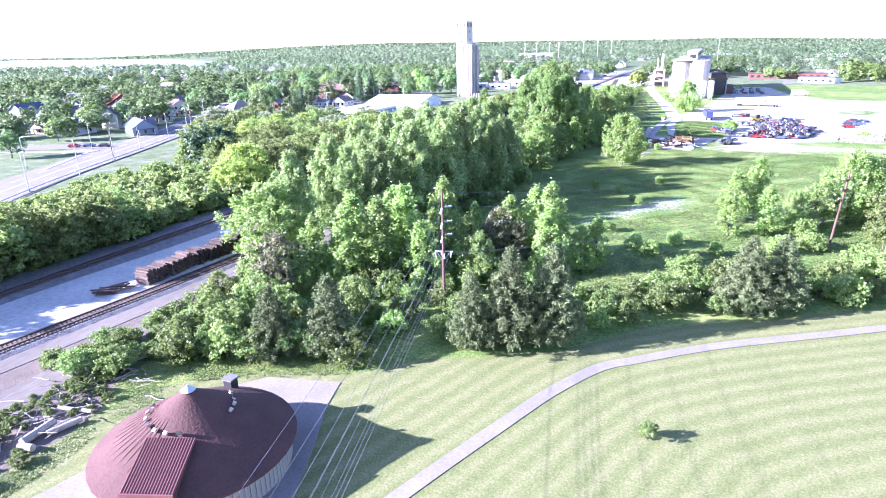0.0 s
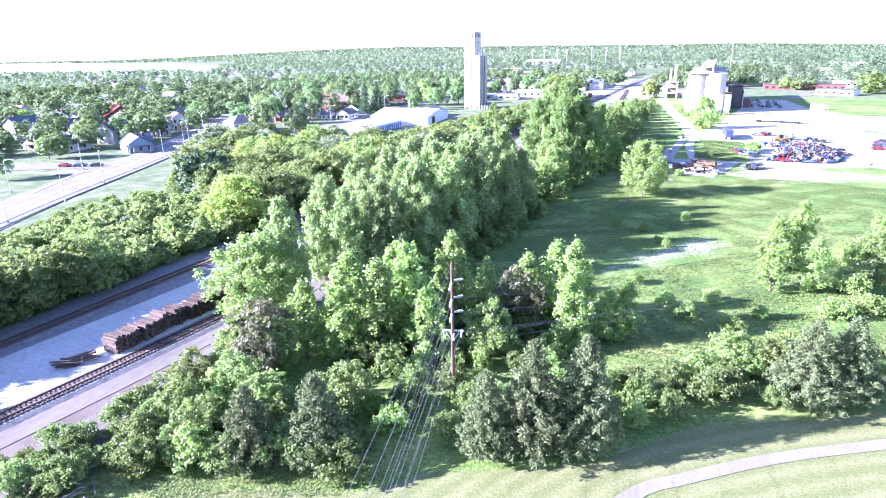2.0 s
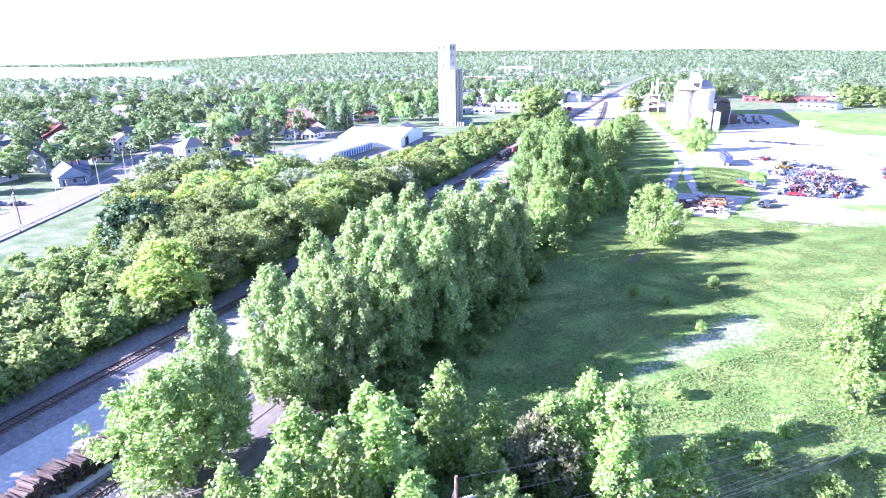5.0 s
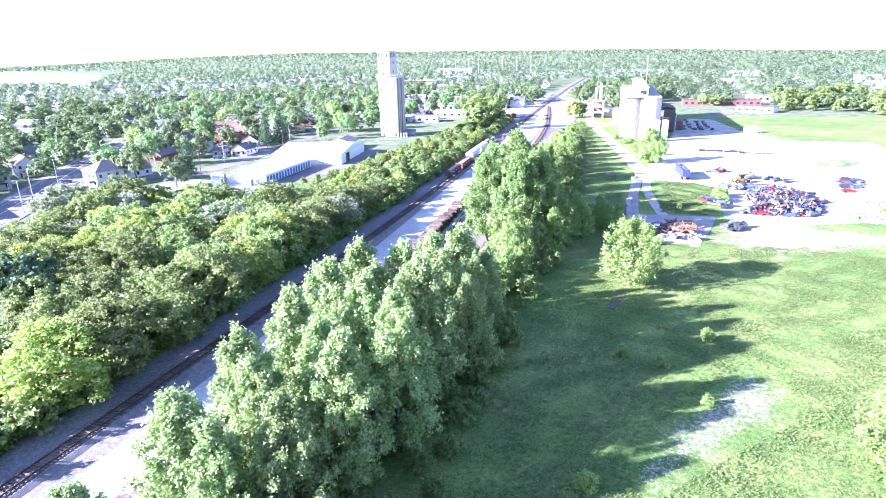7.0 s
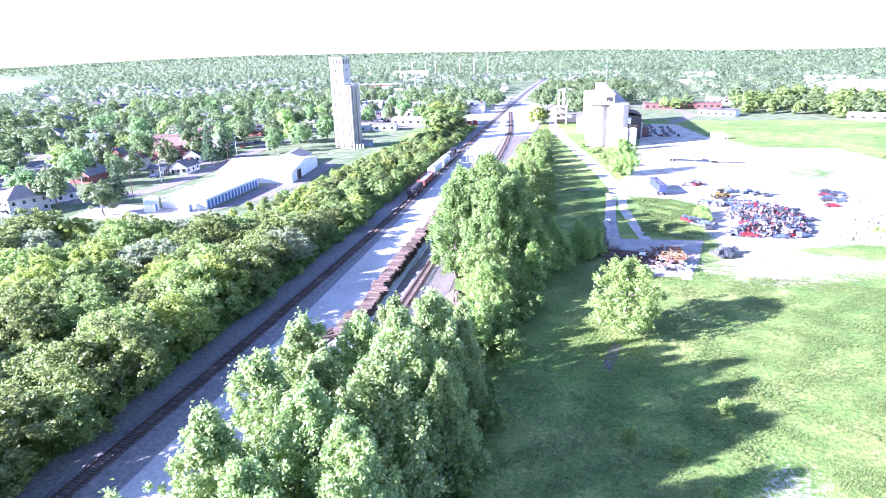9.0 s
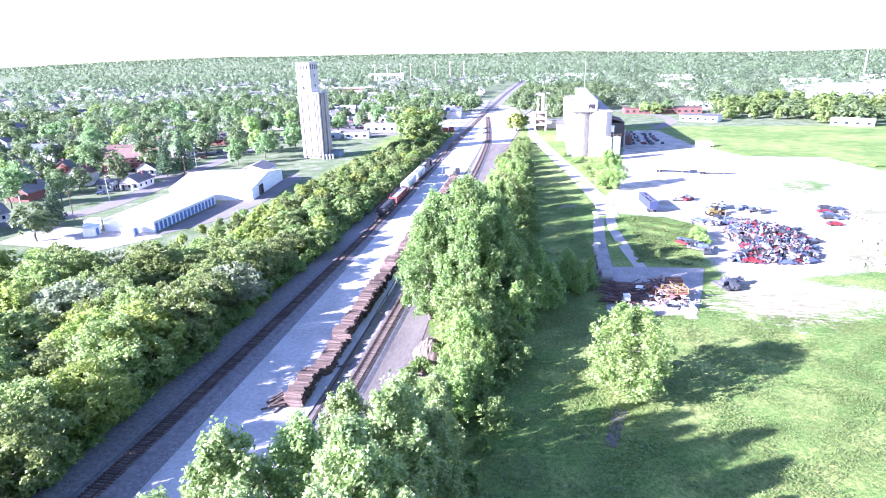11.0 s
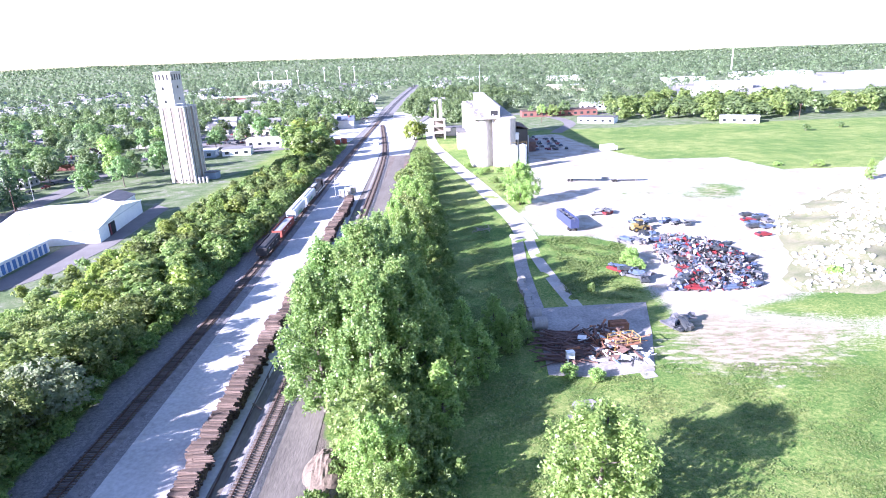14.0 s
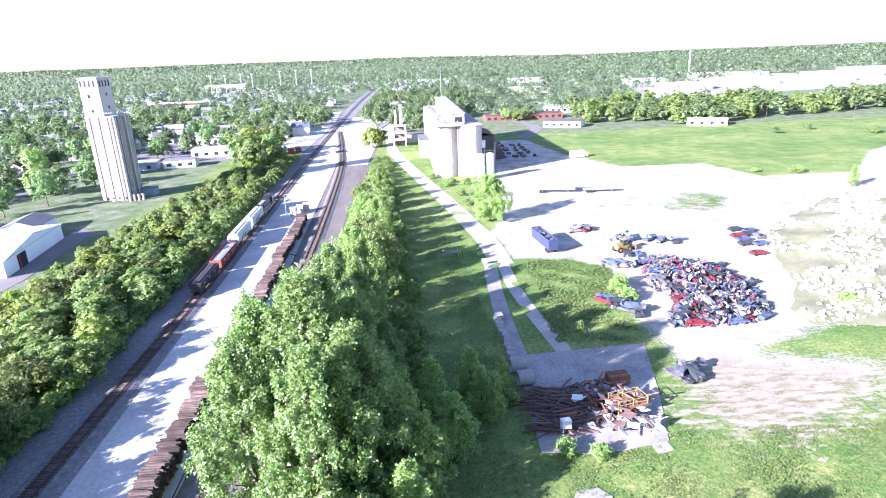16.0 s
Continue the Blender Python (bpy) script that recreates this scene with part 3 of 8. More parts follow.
band("street", [(-232, 262), (-205, 258), (-194, 275), (-193.5, 300), (-196, 332), (-201, 385), (-206, 450), (-206, 560), (-198, 680), (-180, 800), (-150, 1000)], 9, 0.08, "asphalt", "grey asphalt street behind the white sheds", "road", 5)
for i, line in enumerate(([(-196, 335), (-300, 352), (-480, 380)], [(-203, 400), (-330, 425), (-600, 470)], [(-207, 480), (-150, 478), (-110, 486)], [(-206, 560), (-350, 580), (-640, 640)],
                          [(-205, 620), (-140, 615), (-88, 640), (0, 640), (120, 600)], [(-330, 130), (-345, 300), (-380, 480), (-420, 700)], [(-300, 352), (-330, 560), (-350, 800)], [(45, 640), (60, 560), (40, 505)])):
    band("street", line, 8, 0.06 + 0.004 * i, "asphalt", "grey asphalt street between houses", "road", 8)
band("pavement", [(p[0] - 10.5, p[1] + 4) for p in BOULEVARD[6:12]], 2.0, 0.14, "concrete", "pale concrete pavement along the boulevard", "pavement", 5)
# turning island: a concrete nose and kerb strips round a patch of grass
solid("traffic_island", Geo().prism([(-201, 146), (-200, 140), (-206, 136), (-213, 139), (-209, 145)], 0.1, 0.26), "concrete", "pale concrete traffic island at the junction", "traffic island", kind="structure")
for kerb in ([(-184, 113), (-195, 131), (-201, 141)], [(-262, 121), (-236, 131), (-212, 139)]):
    band("kerb", kerb, 1.3, 0.2, "concrete", "pale concrete kerb strip beside the grass", "kerb", 4, 0.3)
# old slab in the scrapyard
SLAB = [(-18.3, 206), (-10, 204.5), (-0.5, 206), (3.5, 219), (7.3, 234), (-1.3, 233.7), (-14.5, 233), (-17.3, 222)]
solid("slab", Geo().prism(SLAB, -0.1, 0.1), "old_slab", "cracked old concrete slab under the scrap metal", "slab", kind="structure")
solid("slab", Geo().prism([(-3.0, 203.5), (-0.6, 204.2), (-1.0, 207), (-3.2, 206.5)], -0.1, 0.06), "concrete", "broken piece of pale concrete in the grass", "slab", kind="structure")
solid("slab", Geo().prism([(-22.8, 160.5), (-21.2, 160), (-19.6, 166), (-18.6, 169.5), (-20.5, 170)], -0.1, 0.05), "dirt", "strip of broken dark rubble in the meadow", "slab", kind="structure")
solid("slab", Geo().prism([(-16.8, 197.9), (-16.2, 195.0), (-12.2, 194.7), (-11.8, 196.6), (-13.0, 198.3)], -0.1, 0.06), "concrete", "pale broken concrete slab lying in the grass", "slab", kind="structure")
solid("slab", Geo().prism([(-17.6, 194.4), (-17.9, 191.7), (-13.0, 191.4), (-12.4, 194.1)], -0.1, 0.05), "path_concrete", "weathered tan concrete slab lying in the grass", "slab", kind="structure")
# concrete apron of the round building
solid("apron", Geo().prism([(-45.5, 12), (-22, 12), (-23.2, 24), (-26.2, 32), (-28.8, 38), (-29.9, 42.2), (-38, 40.2), (-41.5, 36), (-42, 26), (-43.5, 19)], -0.1, 0.05), "path_concrete", "worn pale concrete apron round the building", "pavement", kind="structure")
# river
solid("water", Geo().prism([(-900, 900), (-1800, 700), (-3800, 900), (-3600, 2300), (-2300, 2000), (-1500, 1650)], -1, 0.6), "river", "broad pale river beyond the town", "water", kind="structure")

# ---------------------------------------------------------------- railway
def track(name, line, y0, y1, near, label):
    """A track on its bed: rails, sleepers singly on the near stretch, the rest joined."""
    bed = thing(name, label, "railway track", kind="structure")
    pts = [p for p in smooth_line(line, 3.0) if y0 <= p.y <= y1]
    ballast = Geo()
    prof = [(-2.6, 0.0), (-1.7, 0.3), (1.7, 0.3), (2.6, 0.0)]
    vs = [(p.x + a, p.y, b) for p in pts for a, b in prof]
    ballast.add(vs, [(4 * i + j, 4 * i + j + 1, 4 * i + j + 5, 4 * i + j + 4) for i in range(len(pts) - 1) for j in range(3)])
    part("ballast_bed", ballast, "ballast", bed)
    for s in (-0.755, 0.755):
        g = Geo()
        prof = [(-0.05, 0.42), (0.05, 0.42), (0.05, 0.6), (-0.05, 0.6)]
        vs = [(p.x + s + a, p.y, b) for p in pts for a, b in prof]
        g.add(vs, [(4 * i + j, 4 * i + (j + 1) % 4, 4 * i + 4 + (j + 1) % 4, 4 * i + 4 + j) for i in range(len(pts) - 1) for j in range(4)])
        part("rail", g, "rail", bed)
    tie = Geo().box((0, 0, 0), (2.6, 0.24, 0.18)).mesh("sleeper", M["tie"])
    rest = Geo()
    rnd = random.Random(5)
    k, y = 0, y0 + 0.3
    while y < min(y1, 620):
        x = line_x(line, y) + rnd.uniform(-0.04, 0.04)
        if near[0] <= y <= near[1] and k < 300:
            part("sleeper", tie, "tie", bed, m=pose(x, y, 0.36, 0, 0, rnd.uniform(-1, 1)))
            k += 1
        else:
            rest.box((x, y, 0.36), (2.6, 0.24, 0.18), rnd.uniform(-0.02, 0.02))
        y += 0.55
    tagged(part("sleepers", rest, "tie", bed), kind="stuff")
    return bed


track("main_track", [(p.x, p.y) for p in smooth_line(MAIN, 6.0)], -60, 1300, (100, 262), "single main railway track with rusty rails on dark ballast")
track("siding_track", [(p.x, p.y) for p in smooth_line(SIDING, 6.0)], -40, 585, (36, 200), "rusty railway siding with worn pale sleepers")

# ---------------------------------------------------------------- trees
def leaf_mesh(name, tufts, count, size, material, seed, up=0.3, jitter=0.9, thin=0.6, heart=4.0, loose=0.1):
    """Many small leaves gathered in soft tufts (centre, radii); a few stand loose round them."""
    rng = np.random.default_rng(seed)
    C = np.array([b[0] for b in tufts], float)
    R = np.array([b[1] for b in tufts], float)
    w = R[:, 0] ** 1.7
    k = rng.choice(len(tufts), count, p=w / w.sum())
    d = rng.normal(size=(count, 3))
    d /= np.linalg.norm(d, axis=1)[:, None]
    d[:, 2] = np.where(d[:, 2] < -0.45, -d[:, 2], d[:, 2])
    far = rng.uniform(0.12, 1.25, (count, 1)) ** 0.75
    far[rng.random(count) < loose] *= 1.45
    p = C[k] + d * R[k] * far
    p[:, 2] = np.maximum(p[:, 2], 0.05)
    out = (p - np.array([0, 0, heart])) * np.array([1, 1, 0.7])
    out /= np.linalg.norm(out, axis=1)[:, None] + 1e-6
    nrm = d * 0.4 + out * 0.5 + rng.normal(size=(count, 3)) * jitter * 0.75 + np.array([0, 0, up])
    nrm /= np.linalg.norm(nrm, axis=1)[:, None]
    a = np.cross(nrm, rng.normal(size=(count, 3)))
    a /= np.linalg.norm(a, axis=1)[:, None]
    b = np.cross(nrm, a)
    s = size * rng.uniform(0.6, 1.35, (count, 1)) * 0.5
    fold = nrm * s * rng.uniform(-0.5, 0.5, (count, 1))
    co = np.stack([p - a * s - b * s * thin, p + a * s - b * s * thin + fold, p + b * s * 1.3 * thin + a * s * rng.uniform(-0.6, 0.6, (count, 1))], 1).reshape(-1, 3)
    return raw_mesh(name, co, np.arange(len(co)).reshape(-1, 3), material)


def raw_mesh(name, co, faces, material):
    me = bpy.data.meshes.new(name)
    me.vertices.add(len(co))
    me.vertices.foreach_set("co", co.astype(np.float32).ravel())
    me.loops.add(faces.size)
    me.loops.foreach_set("vertex_index", faces.astype(np.int32).ravel())
    me.polygons.add(len(faces))
    me.polygons.foreach_set("loop_start", np.arange(0, faces.size, faces.shape[1], dtype=np.int32))
    me.update(calc_edges=True)
    me.materials.append(M[material] if isinstance(material, str) else material)
    return me


def limb(g, a, b, r0, r1, rnd, bend=0.12, n=6, steps=4):
    """A tapering, slightly crooked limb."""
    a, b = Vector(a), Vector(b)
    L = (b - a).length
    turn = (b - a).to_track_quat("Z", "Y")
    vs = []
    for i in range(steps + 1):
        t = i / steps
        q = a.lerp(b, t)
        if i:
            q += Vector((rnd.uniform(-1, 1), rnd.uniform(-1, 1), rnd.uniform(-0.4, 0.4))) * L * bend * (1 - t) * 0.8
        r = r0 + (r1 - r0) * t
        vs += [q + turn @ Vector((r * math.cos(2 * math.pi * j / n), r * math.sin(2 * math.pi * j / n), 0)) for j in range(n)]
    fs = [(i * n + j, i * n + (j + 1) % n, (i + 1) * n + (j + 1) % n, (i + 1) * n + j) for i in range(steps) for j in range(n)]
    g.add(vs, fs + [tuple(range(n - 1, -1, -1)), tuple(range(steps * n, steps * n + n))])


def make_tree(name, seed, kind, H, R, leaves, size, material, label, far=False):
    """kind: poplar, spire, broad, round, scrub, pine, bush."""
    rnd = random.Random(seed)
    root = thing(name, label, "bush" if kind == "bush" else "tree")
    tufts, wood, stem = [], Geo(), Geo()
    if kind in ("poplar", "spire", "broad"):
        # leader with rising boughs; every bough carries upright tufts along its outer half
        base = {"poplar": 0.1, "spire": 0.06, "broad": 0.08}[kind]
        limb(stem, (0, 0, -0.3), (rnd.uniform(-0.4, 0.4), rnd.uniform(-0.4, 0.4), H * 0.93), 0.016 * H + 0.05, 0.05, rnd, 0.02, 8, 7)
        boughs = {"poplar": 46, "spire": 26, "broad": 38}[kind]
        each = {"poplar": 9, "spire": 6, "broad": 8}[kind]
        if far:
            each = 3
        for i in range(boughs):
            t = (i + rnd.random()) / boughs
            a = i * 2.4 + rnd.uniform(-0.5, 0.5)
            full = min(1.0, (t + 0.3) / 0.55) ** 0.8 * max(0.0, 1 - max(0.0, (t - 0.3) / 0.72) ** (2.2 if kind == "broad" else 1.5)) ** 0.8
            r = R * full * rnd.uniform(0.72, 1.12)
            z = H * (base + (0.97 - base) * t) * rnd.uniform(0.97, 1.03)
            foot = Vector((0, 0, max(0.8, z - r * 0.75 - 0.06 * H)))
            tip = Vector((r * math.cos(a), r * math.sin(a), z))
            q0 = (0.34 + 0.05 * R) * {"poplar": 1.05, "spire": 0.95, "broad": 1.0}[kind] * (1.7 if far else 1.0)
            for k in range(each):
                u = 0.3 + 0.7 * rnd.random() ** 0.6
                c = foot.lerp(tip, u)
                side = 0.34 * r * (1.15 - 0.5 * u) + 0.25
                b = rnd.uniform(0, 6.28)
                c += Vector((side * math.cos(b), side * math.sin(b), rnd.uniform(-0.5, 1.0) * side))
                q = q0 * rnd.uniform(0.65, 1.25)
                tufts.append((c, (q * 0.92, q * 0.92, q * rnd.uniform(1.3, 2.4))))
            tufts.append((tip, (q0 * 0.62, q0 * 0.62, q0 * rnd.uniform(1.3, 2.6))))
            if not far and i % 2 == 0:
                limb(wood, (0, 0, foot.z), foot.lerp(tip, 0.85), 0.004 * H + 0.02, 0.02, rnd, 0.06, 5, 3)
    elif kind == "pine":
        limb(stem, (0, 0, -0.3), (rnd.uniform(-0.3, 0.3), rnd.uniform(-0.3, 0.3), H * 0.97), 0.022 * H, 0.04, rnd, 0.02, 8, 6)
        rows = 15
        for i in range(rows):
            t = i / (rows - 1)
            z = H * (0.1 + 0.87 * t)
            rr = R * (1 - t) ** 0.75 * rnd.uniform(0.85, 1.12) + 0.25
            m = max(4, int(11 * (1 - t) + 4))
            for j in range(m):
                a = 2 * math.pi * (j + rnd.random() * 0.7) / m
                for f in (0.35, 0.68, 1.0):
                    if f < 0.5 and t > 0.7:
                        continue
                    r = rr * f * rnd.uniform(0.85, 1.1)
                    c = Vector((r * math.cos(a), r * math.sin(a), z + 0.12 * r + rnd.uniform(-0.25, 0.25)))
                    tufts.append((c, (0.42, 0.42, 0.42 * rnd.uniform(0.9, 1.4))))
                if j % 2 == 0:
                    limb(wood, (0, 0, z - 0.3), c, 0.05, 0.02, rnd, 0.05, 4, 2)
    else:
        # several stems or forks, each carrying a rounded lobe with tufts all over it
        base = {"round": 0.2, "scrub": 0.06, "bush": 0.03}[kind]
        lobes = {"round": 7, "scrub": 8, "bush": 6}[kind]
        many = {"round": 22, "scrub": 26, "bush": 16}[kind]
        if far:
            many = 13
        stems = 1 if kind == "round" else 3
        tops = []
        for s in range(stems):
            a = rnd.uniform(0, 6.28)
            k = 0.0 if stems == 1 else R * 0.35
            tip = Vector((k * math.cos(a), k * math.sin(a), H * 0.6))
            limb(stem, (tip.x * 0.15, tip.y * 0.15, -0.3), tip, (0.022 if stems == 1 else 0.012) * H + 0.02, 0.06, rnd, 0.06, 7, 4)
            tops.append(tip)
        spin = rnd.uniform(0, 6.28)
        for i in range(lobes):
            if i == 0:
                c, lr, lz = Vector((0, 0, H * 0.66)), R * 0.55, H * 0.3
            else:
                a = spin + i * 6.283 / (lobes - 1) + rnd.uniform(-0.4, 0.4)
                rr = R * rnd.uniform(0.42, 0.68)
                lr = R * rnd.uniform(0.32, 0.48)
                zc = H * (base + (0.74 - base) * rnd.uniform(0.35, 0.85))
                c, lz = Vector((rr * math.cos(a), rr * math.sin(a), zc)), min(H * rnd.uniform(0.2, 0.32), zc * 0.95)
            tip = rnd.choice(tops)
            if not far and kind != "bush":
                limb(wood, (tip.x * 0.6, tip.y * 0.6, min(H * rnd.uniform(0.15, 0.4), c.z * 0.7)), c, 0.008 * H + 0.01, 0.03, rnd, 0.08, 5, 3)
            for k in range(many if i else int(many * 1.5)):
                d = Vector((rnd.gauss(0, 1), rnd.gauss(0, 1), rnd.gauss(0.25, 1))).normalized()
                e = rnd.uniform(0.72, 1.08)
                q = rnd.uniform(0.6, 1.3) * R * {"round": 0.135, "scrub": 0.125, "bush": 0.16}[kind] * (1.35 if far else 1.0)
                p = c + Vector((d.x * lr * e, d.y * lr * e, d.z * lz * e))
                p.z = max(p.z, q * 0.5)
                tufts.append((p, (q, q, q * rnd.uniform(0.8, 1.35))))
    part("trunk", stem, "bark", root)
    if wood.v:
        tagged(part("branchwork", wood, "bark", root), kind="stuff")
    if kind == "pine":
        crown = leaf_mesh("crown", tufts, leaves, size, material, seed, 0.5, 1.1, 0.24, H * 0.4, 0.15)
    else:
        crown = leaf_mesh("crown", tufts, leaves, size, material, seed, 0.3, 0.45 if far else 1.35, 0.7, H * 0.4, 0.04 if far else 0.12)
    part("crown", crown, material, root)
    return root


def forest(kind_name, specs, spots, group="", labels=None):
    """Stands copies of the variants named in specs on the spots (x, y, height, width factor)."""
    rnd = random.Random(len(spots) * 7 + len(kind_name))
    for i, (x, y, h, w) in enumerate(spots):
        src, H = specs[i % len(specs)]
        s = h / H
        m = pose(x, y, float(far_height(np.array(x), np.array(y))), 0, 0, rnd.uniform(0, 360)) @ Matrix.Diagonal((s * w, s * w, s, 1))
        ob = src if not src.get("placed") else copy_thing(src, m)
        ob.matrix_basis = m
        ob["placed"] = 1
        if group:
            ob["group"] = group
        if labels:
            ob["label"] = labels[i % len(labels)]


def thicket(name, specs, spots, label):
    """Many bushes or trees grown together, joined into one mesh of leaves."""
    rng = random.Random(len(spots))
    cos, mat_ = [], None
    for i, (x, y, h, w) in enumerate(spots):
        src, H = specs[i % len(specs)]
        me = [c for c in src.children if c.name.startswith("crown")][0].data
        co = np.empty(len(me.vertices) * 3, np.float32)
        me.vertices.foreach_get("co", co)
        s = h / H
        A = np.array(pose(x, y, 0, 0, 0, rng.uniform(0, 360)) @ Matrix.Diagonal((s * w, s * w, s, 1)))
        cos.append(co.reshape(-1, 3) @ A[:3, :3].T + A[:3, 3] + np.array([0, 0, float(far_height(np.array(x), np.array(y)))]))
        mat_ = mat_ or me.materials[0]
    co = np.concatenate(cos)
    return tagged(new(name, raw_mesh(name, co, np.arange(len(co)).reshape(-1, 3), mat_)), label, "scrub", kind="stuff")


def spots_in(poly, spacing, hs, seed, w=(0.85, 1.2), avoid=()):
    """Scattered spots that keep their distance inside a polygon."""
    rnd = random.Random(seed)
    xs, ys = [p[0] for p in poly], [p[1] for p in poly]
    out = []
    tries = int((max(xs) - min(xs)) * (max(ys) - min(ys)) / spacing ** 2 * 14)
    cell = {}
    pts = np.array([(rnd.uniform(min(xs), max(xs)), rnd.uniform(min(ys), max(ys))) for _ in range(tries)])
    ok = in_poly(pts[:, 0], pts[:, 1], poly) > 0
    for q in avoid:
        ok &= in_poly(pts[:, 0], pts[:, 1], q) < 0
    for x, y in pts[ok]:
        k = (int(x // spacing), int(y // spacing))
        if any((x - a) ** 2 + (y - b) ** 2 < spacing ** 2 for i in (-1, 0, 1) for j in (-1, 0, 1) for a, b in cell.get((k[0] + i, k[1] + j), ())):
            continue
        cell.setdefault(k, []).append((x, y))
        out.append((x, y, rnd.uniform(*hs), rnd.uniform(*w)))
    return out


PL = "tall cottonwood with upright light green leafy boughs"
poplars = [(make_tree("cottonwood", s, "poplar", 22, 5.6, 27000, 0.37, "poplar_leaf", PL), 22) for s in (1, 2, 3)]
young = [(make_tree("young_cottonwood", s, "spire", 12, 2.1, 6500, 0.31, "poplar_light", "young bright green cottonwood with a narrow pointed crown"), 12) for s in (11, 12)]
lights = [(make_tree("cottonwood", s, "broad", 14, 4.6, 19000, 0.31, "poplar_light", "broad bright green cottonwood standing in grass"), 14) for s in (15, 16)]
near_scrub = [(make_tree("scrub_tree", s, "scrub", 10, 4.6, 13000, 0.3, m, l), 10) for s, m, l in ((71, "scrub_leaf", "wild scrub tree with a loose rounded green crown"), (72, "scrub_leaf", "wild scrub tree with a loose rounded green crown"), (73, "scrub_yellow", "wild scrub tree with yellow-green spring leaves"), (74, "scrub_leaf", "wild scrub tree with a loose rounded green crown"))]
scrubs = [(make_tree("scrub_tree", s, "scrub", 10, 4.6, 8000, 0.38, "scrub_leaf", "wild scrub tree with a loose rounded green crown"), 10) for s in (21, 22, 23)]
yellows = [(make_tree("scrub_tree", s, "scrub", 10, 4.4, 8000, 0.38, "scrub_yellow", "wild scrub tree with yellow-green spring leaves"), 10) for s in (25, 26)]
pales = [(make_tree("scrub_tree", 28, "scrub", 10, 4.6, 6200, 0.42, "pale_leaf", "wild scrub tree with pale cream blossom and leaves"), 10)]
bushes = [(make_tree("bush", s, "bush", 3, 2.0, 3400, 0.2, "bush_leaf", "dense wild green bush"), 3) for s in (31, 32, 33)]
bushes_y = [(make_tree("bush", s, "bush", 3, 2.0, 2700, 0.24, "poplar_light", "fresh light green wild bush"), 3) for s in (35,)]
pines = [(make_tree("pine", s, "pine", 11, 3.6, 16000, 0.42, "pine_leaf", "grey-green pine with branches down to the ground"), 11) for s in (41, 42)]
darks = [(make_tree("dark_tree", s, "round", 12, 5.0, 6500, 0.52, "dark_leaf", "dark green dense tree beside the boulevard"), 12) for s in (45,)]
towns = [(make_tree("town_tree", s, "round", 12, 5.6, 3400, 0.66, "town_leaf", "leafy green shade tree among the houses", True), 12) for s in (51, 52, 53, 54)]
town_y = [(make_tree("town_tree", s, "round", 12, 5.2, 3400, 0.64, "poplar_light", "bright green shade tree among the houses", True), 12) for s in (56, 57)]
far_scrub = [(make_tree("scrub_tree", s, "scrub", 10, 4.6, 1700, 0.85, m, "wild scrub tree with a loose rounded green crown", True), 10) for s, m in ((24, "scrub_leaf"), (27, "bush_leaf"), (29, "scrub_leaf"), (30, "scrub_yellow"))]
far_town = [(make_tree("town_tree", s, "round", 12, 5.8, 1300, 1.05, "town_leaf", "leafy green shade tree among the houses", True), 12) for s in (58, 59, 60)]
far_light = [(make_tree("town_tree", s, "round", 12, 5.2, 760, 1.3, "town_leaf", "bright green shade tree among the houses", True), 12) for s in (63,)]
thin_bush = [(make_tree("bush", s, "bush", 3, 2.0, 1500, 0.34, m, "dense wild green bush"), 3) for s, m in ((34, "bush_leaf"), (36, "scrub_leaf"))]
fresh_bush = [thin_bush[1]]
thin_bush = thin_bush[:1]
conifers = [(make_tree("spruce", s, "pine", 16, 3.4, 2400, 1.0, "dark_leaf", "dark pointed spruce among the houses", True), 16) for s in (58,)]

# cottonwood row between siding and meadow
row = [(-57, 88, 17, 0.95), (-52, 92, 18, 1), (-58, 97, 18, 0.9), (-50, 101, 20, 1), (-55, 106, 19, 1), (-47, 110, 21, 1), (-53, 115, 21, 1), (-47.5, 121, 22, 1.05), (-55, 124, 19, 0.95),
       (-48, 130, 22, 1), (-54, 133, 20, 1), (-46.5, 138, 21, 1), (-52, 140.5, 19, 0.95), (-47, 147, 17, 0.9), (-45, 154, 13, 0.9),
       (-61.5, 77.5, 17.5, 1.0), (-61, 88.5, 19, 1.0), (-60.5, 99, 20, 1.0), (-60.5, 110, 20.5, 1.0), (-60.5, 120, 21, 1), (-60, 129.5, 20.5, 1.05), (-42.5, 128, 17, 0.9), (-43, 142, 16, 0.9),
       (-54, 198, 23, 1.1), (-54.5, 209, 24, 1.1), (-51.5, 222, 23, 1.0), (-50.5, 236, 19, 1.0), (-38.5, 206, 16, 0.85), (-39, 222, 14, 0.85), (-50, 250, 18, 0.9),
       (-46, 194, 24, 1.0), (-42, 199, 24, 1.05), (-47.5, 204, 28, 1.1), (-43, 211, 23, 1.0), (-48, 217, 24, 1.05), (-44, 226, 19, 1), (-47, 234, 20, 1.0), (-44, 243, 17, 1.0)]
deeps = [(make_tree("cottonwood", s, "poplar", 22, 5.6, 36000, 0.325, "poplar_deep", "tall cottonwood with full deep green leafy boughs"), 22) for s in (4, 5)]
forest("cottonwood", poplars, [p for p in row if p[1] < 190], "row of cottonwoods along the siding")
forest("cottonwood", deeps, [p for p in row if p[1] >= 190], "clump of tall cottonwoods beside the siding")
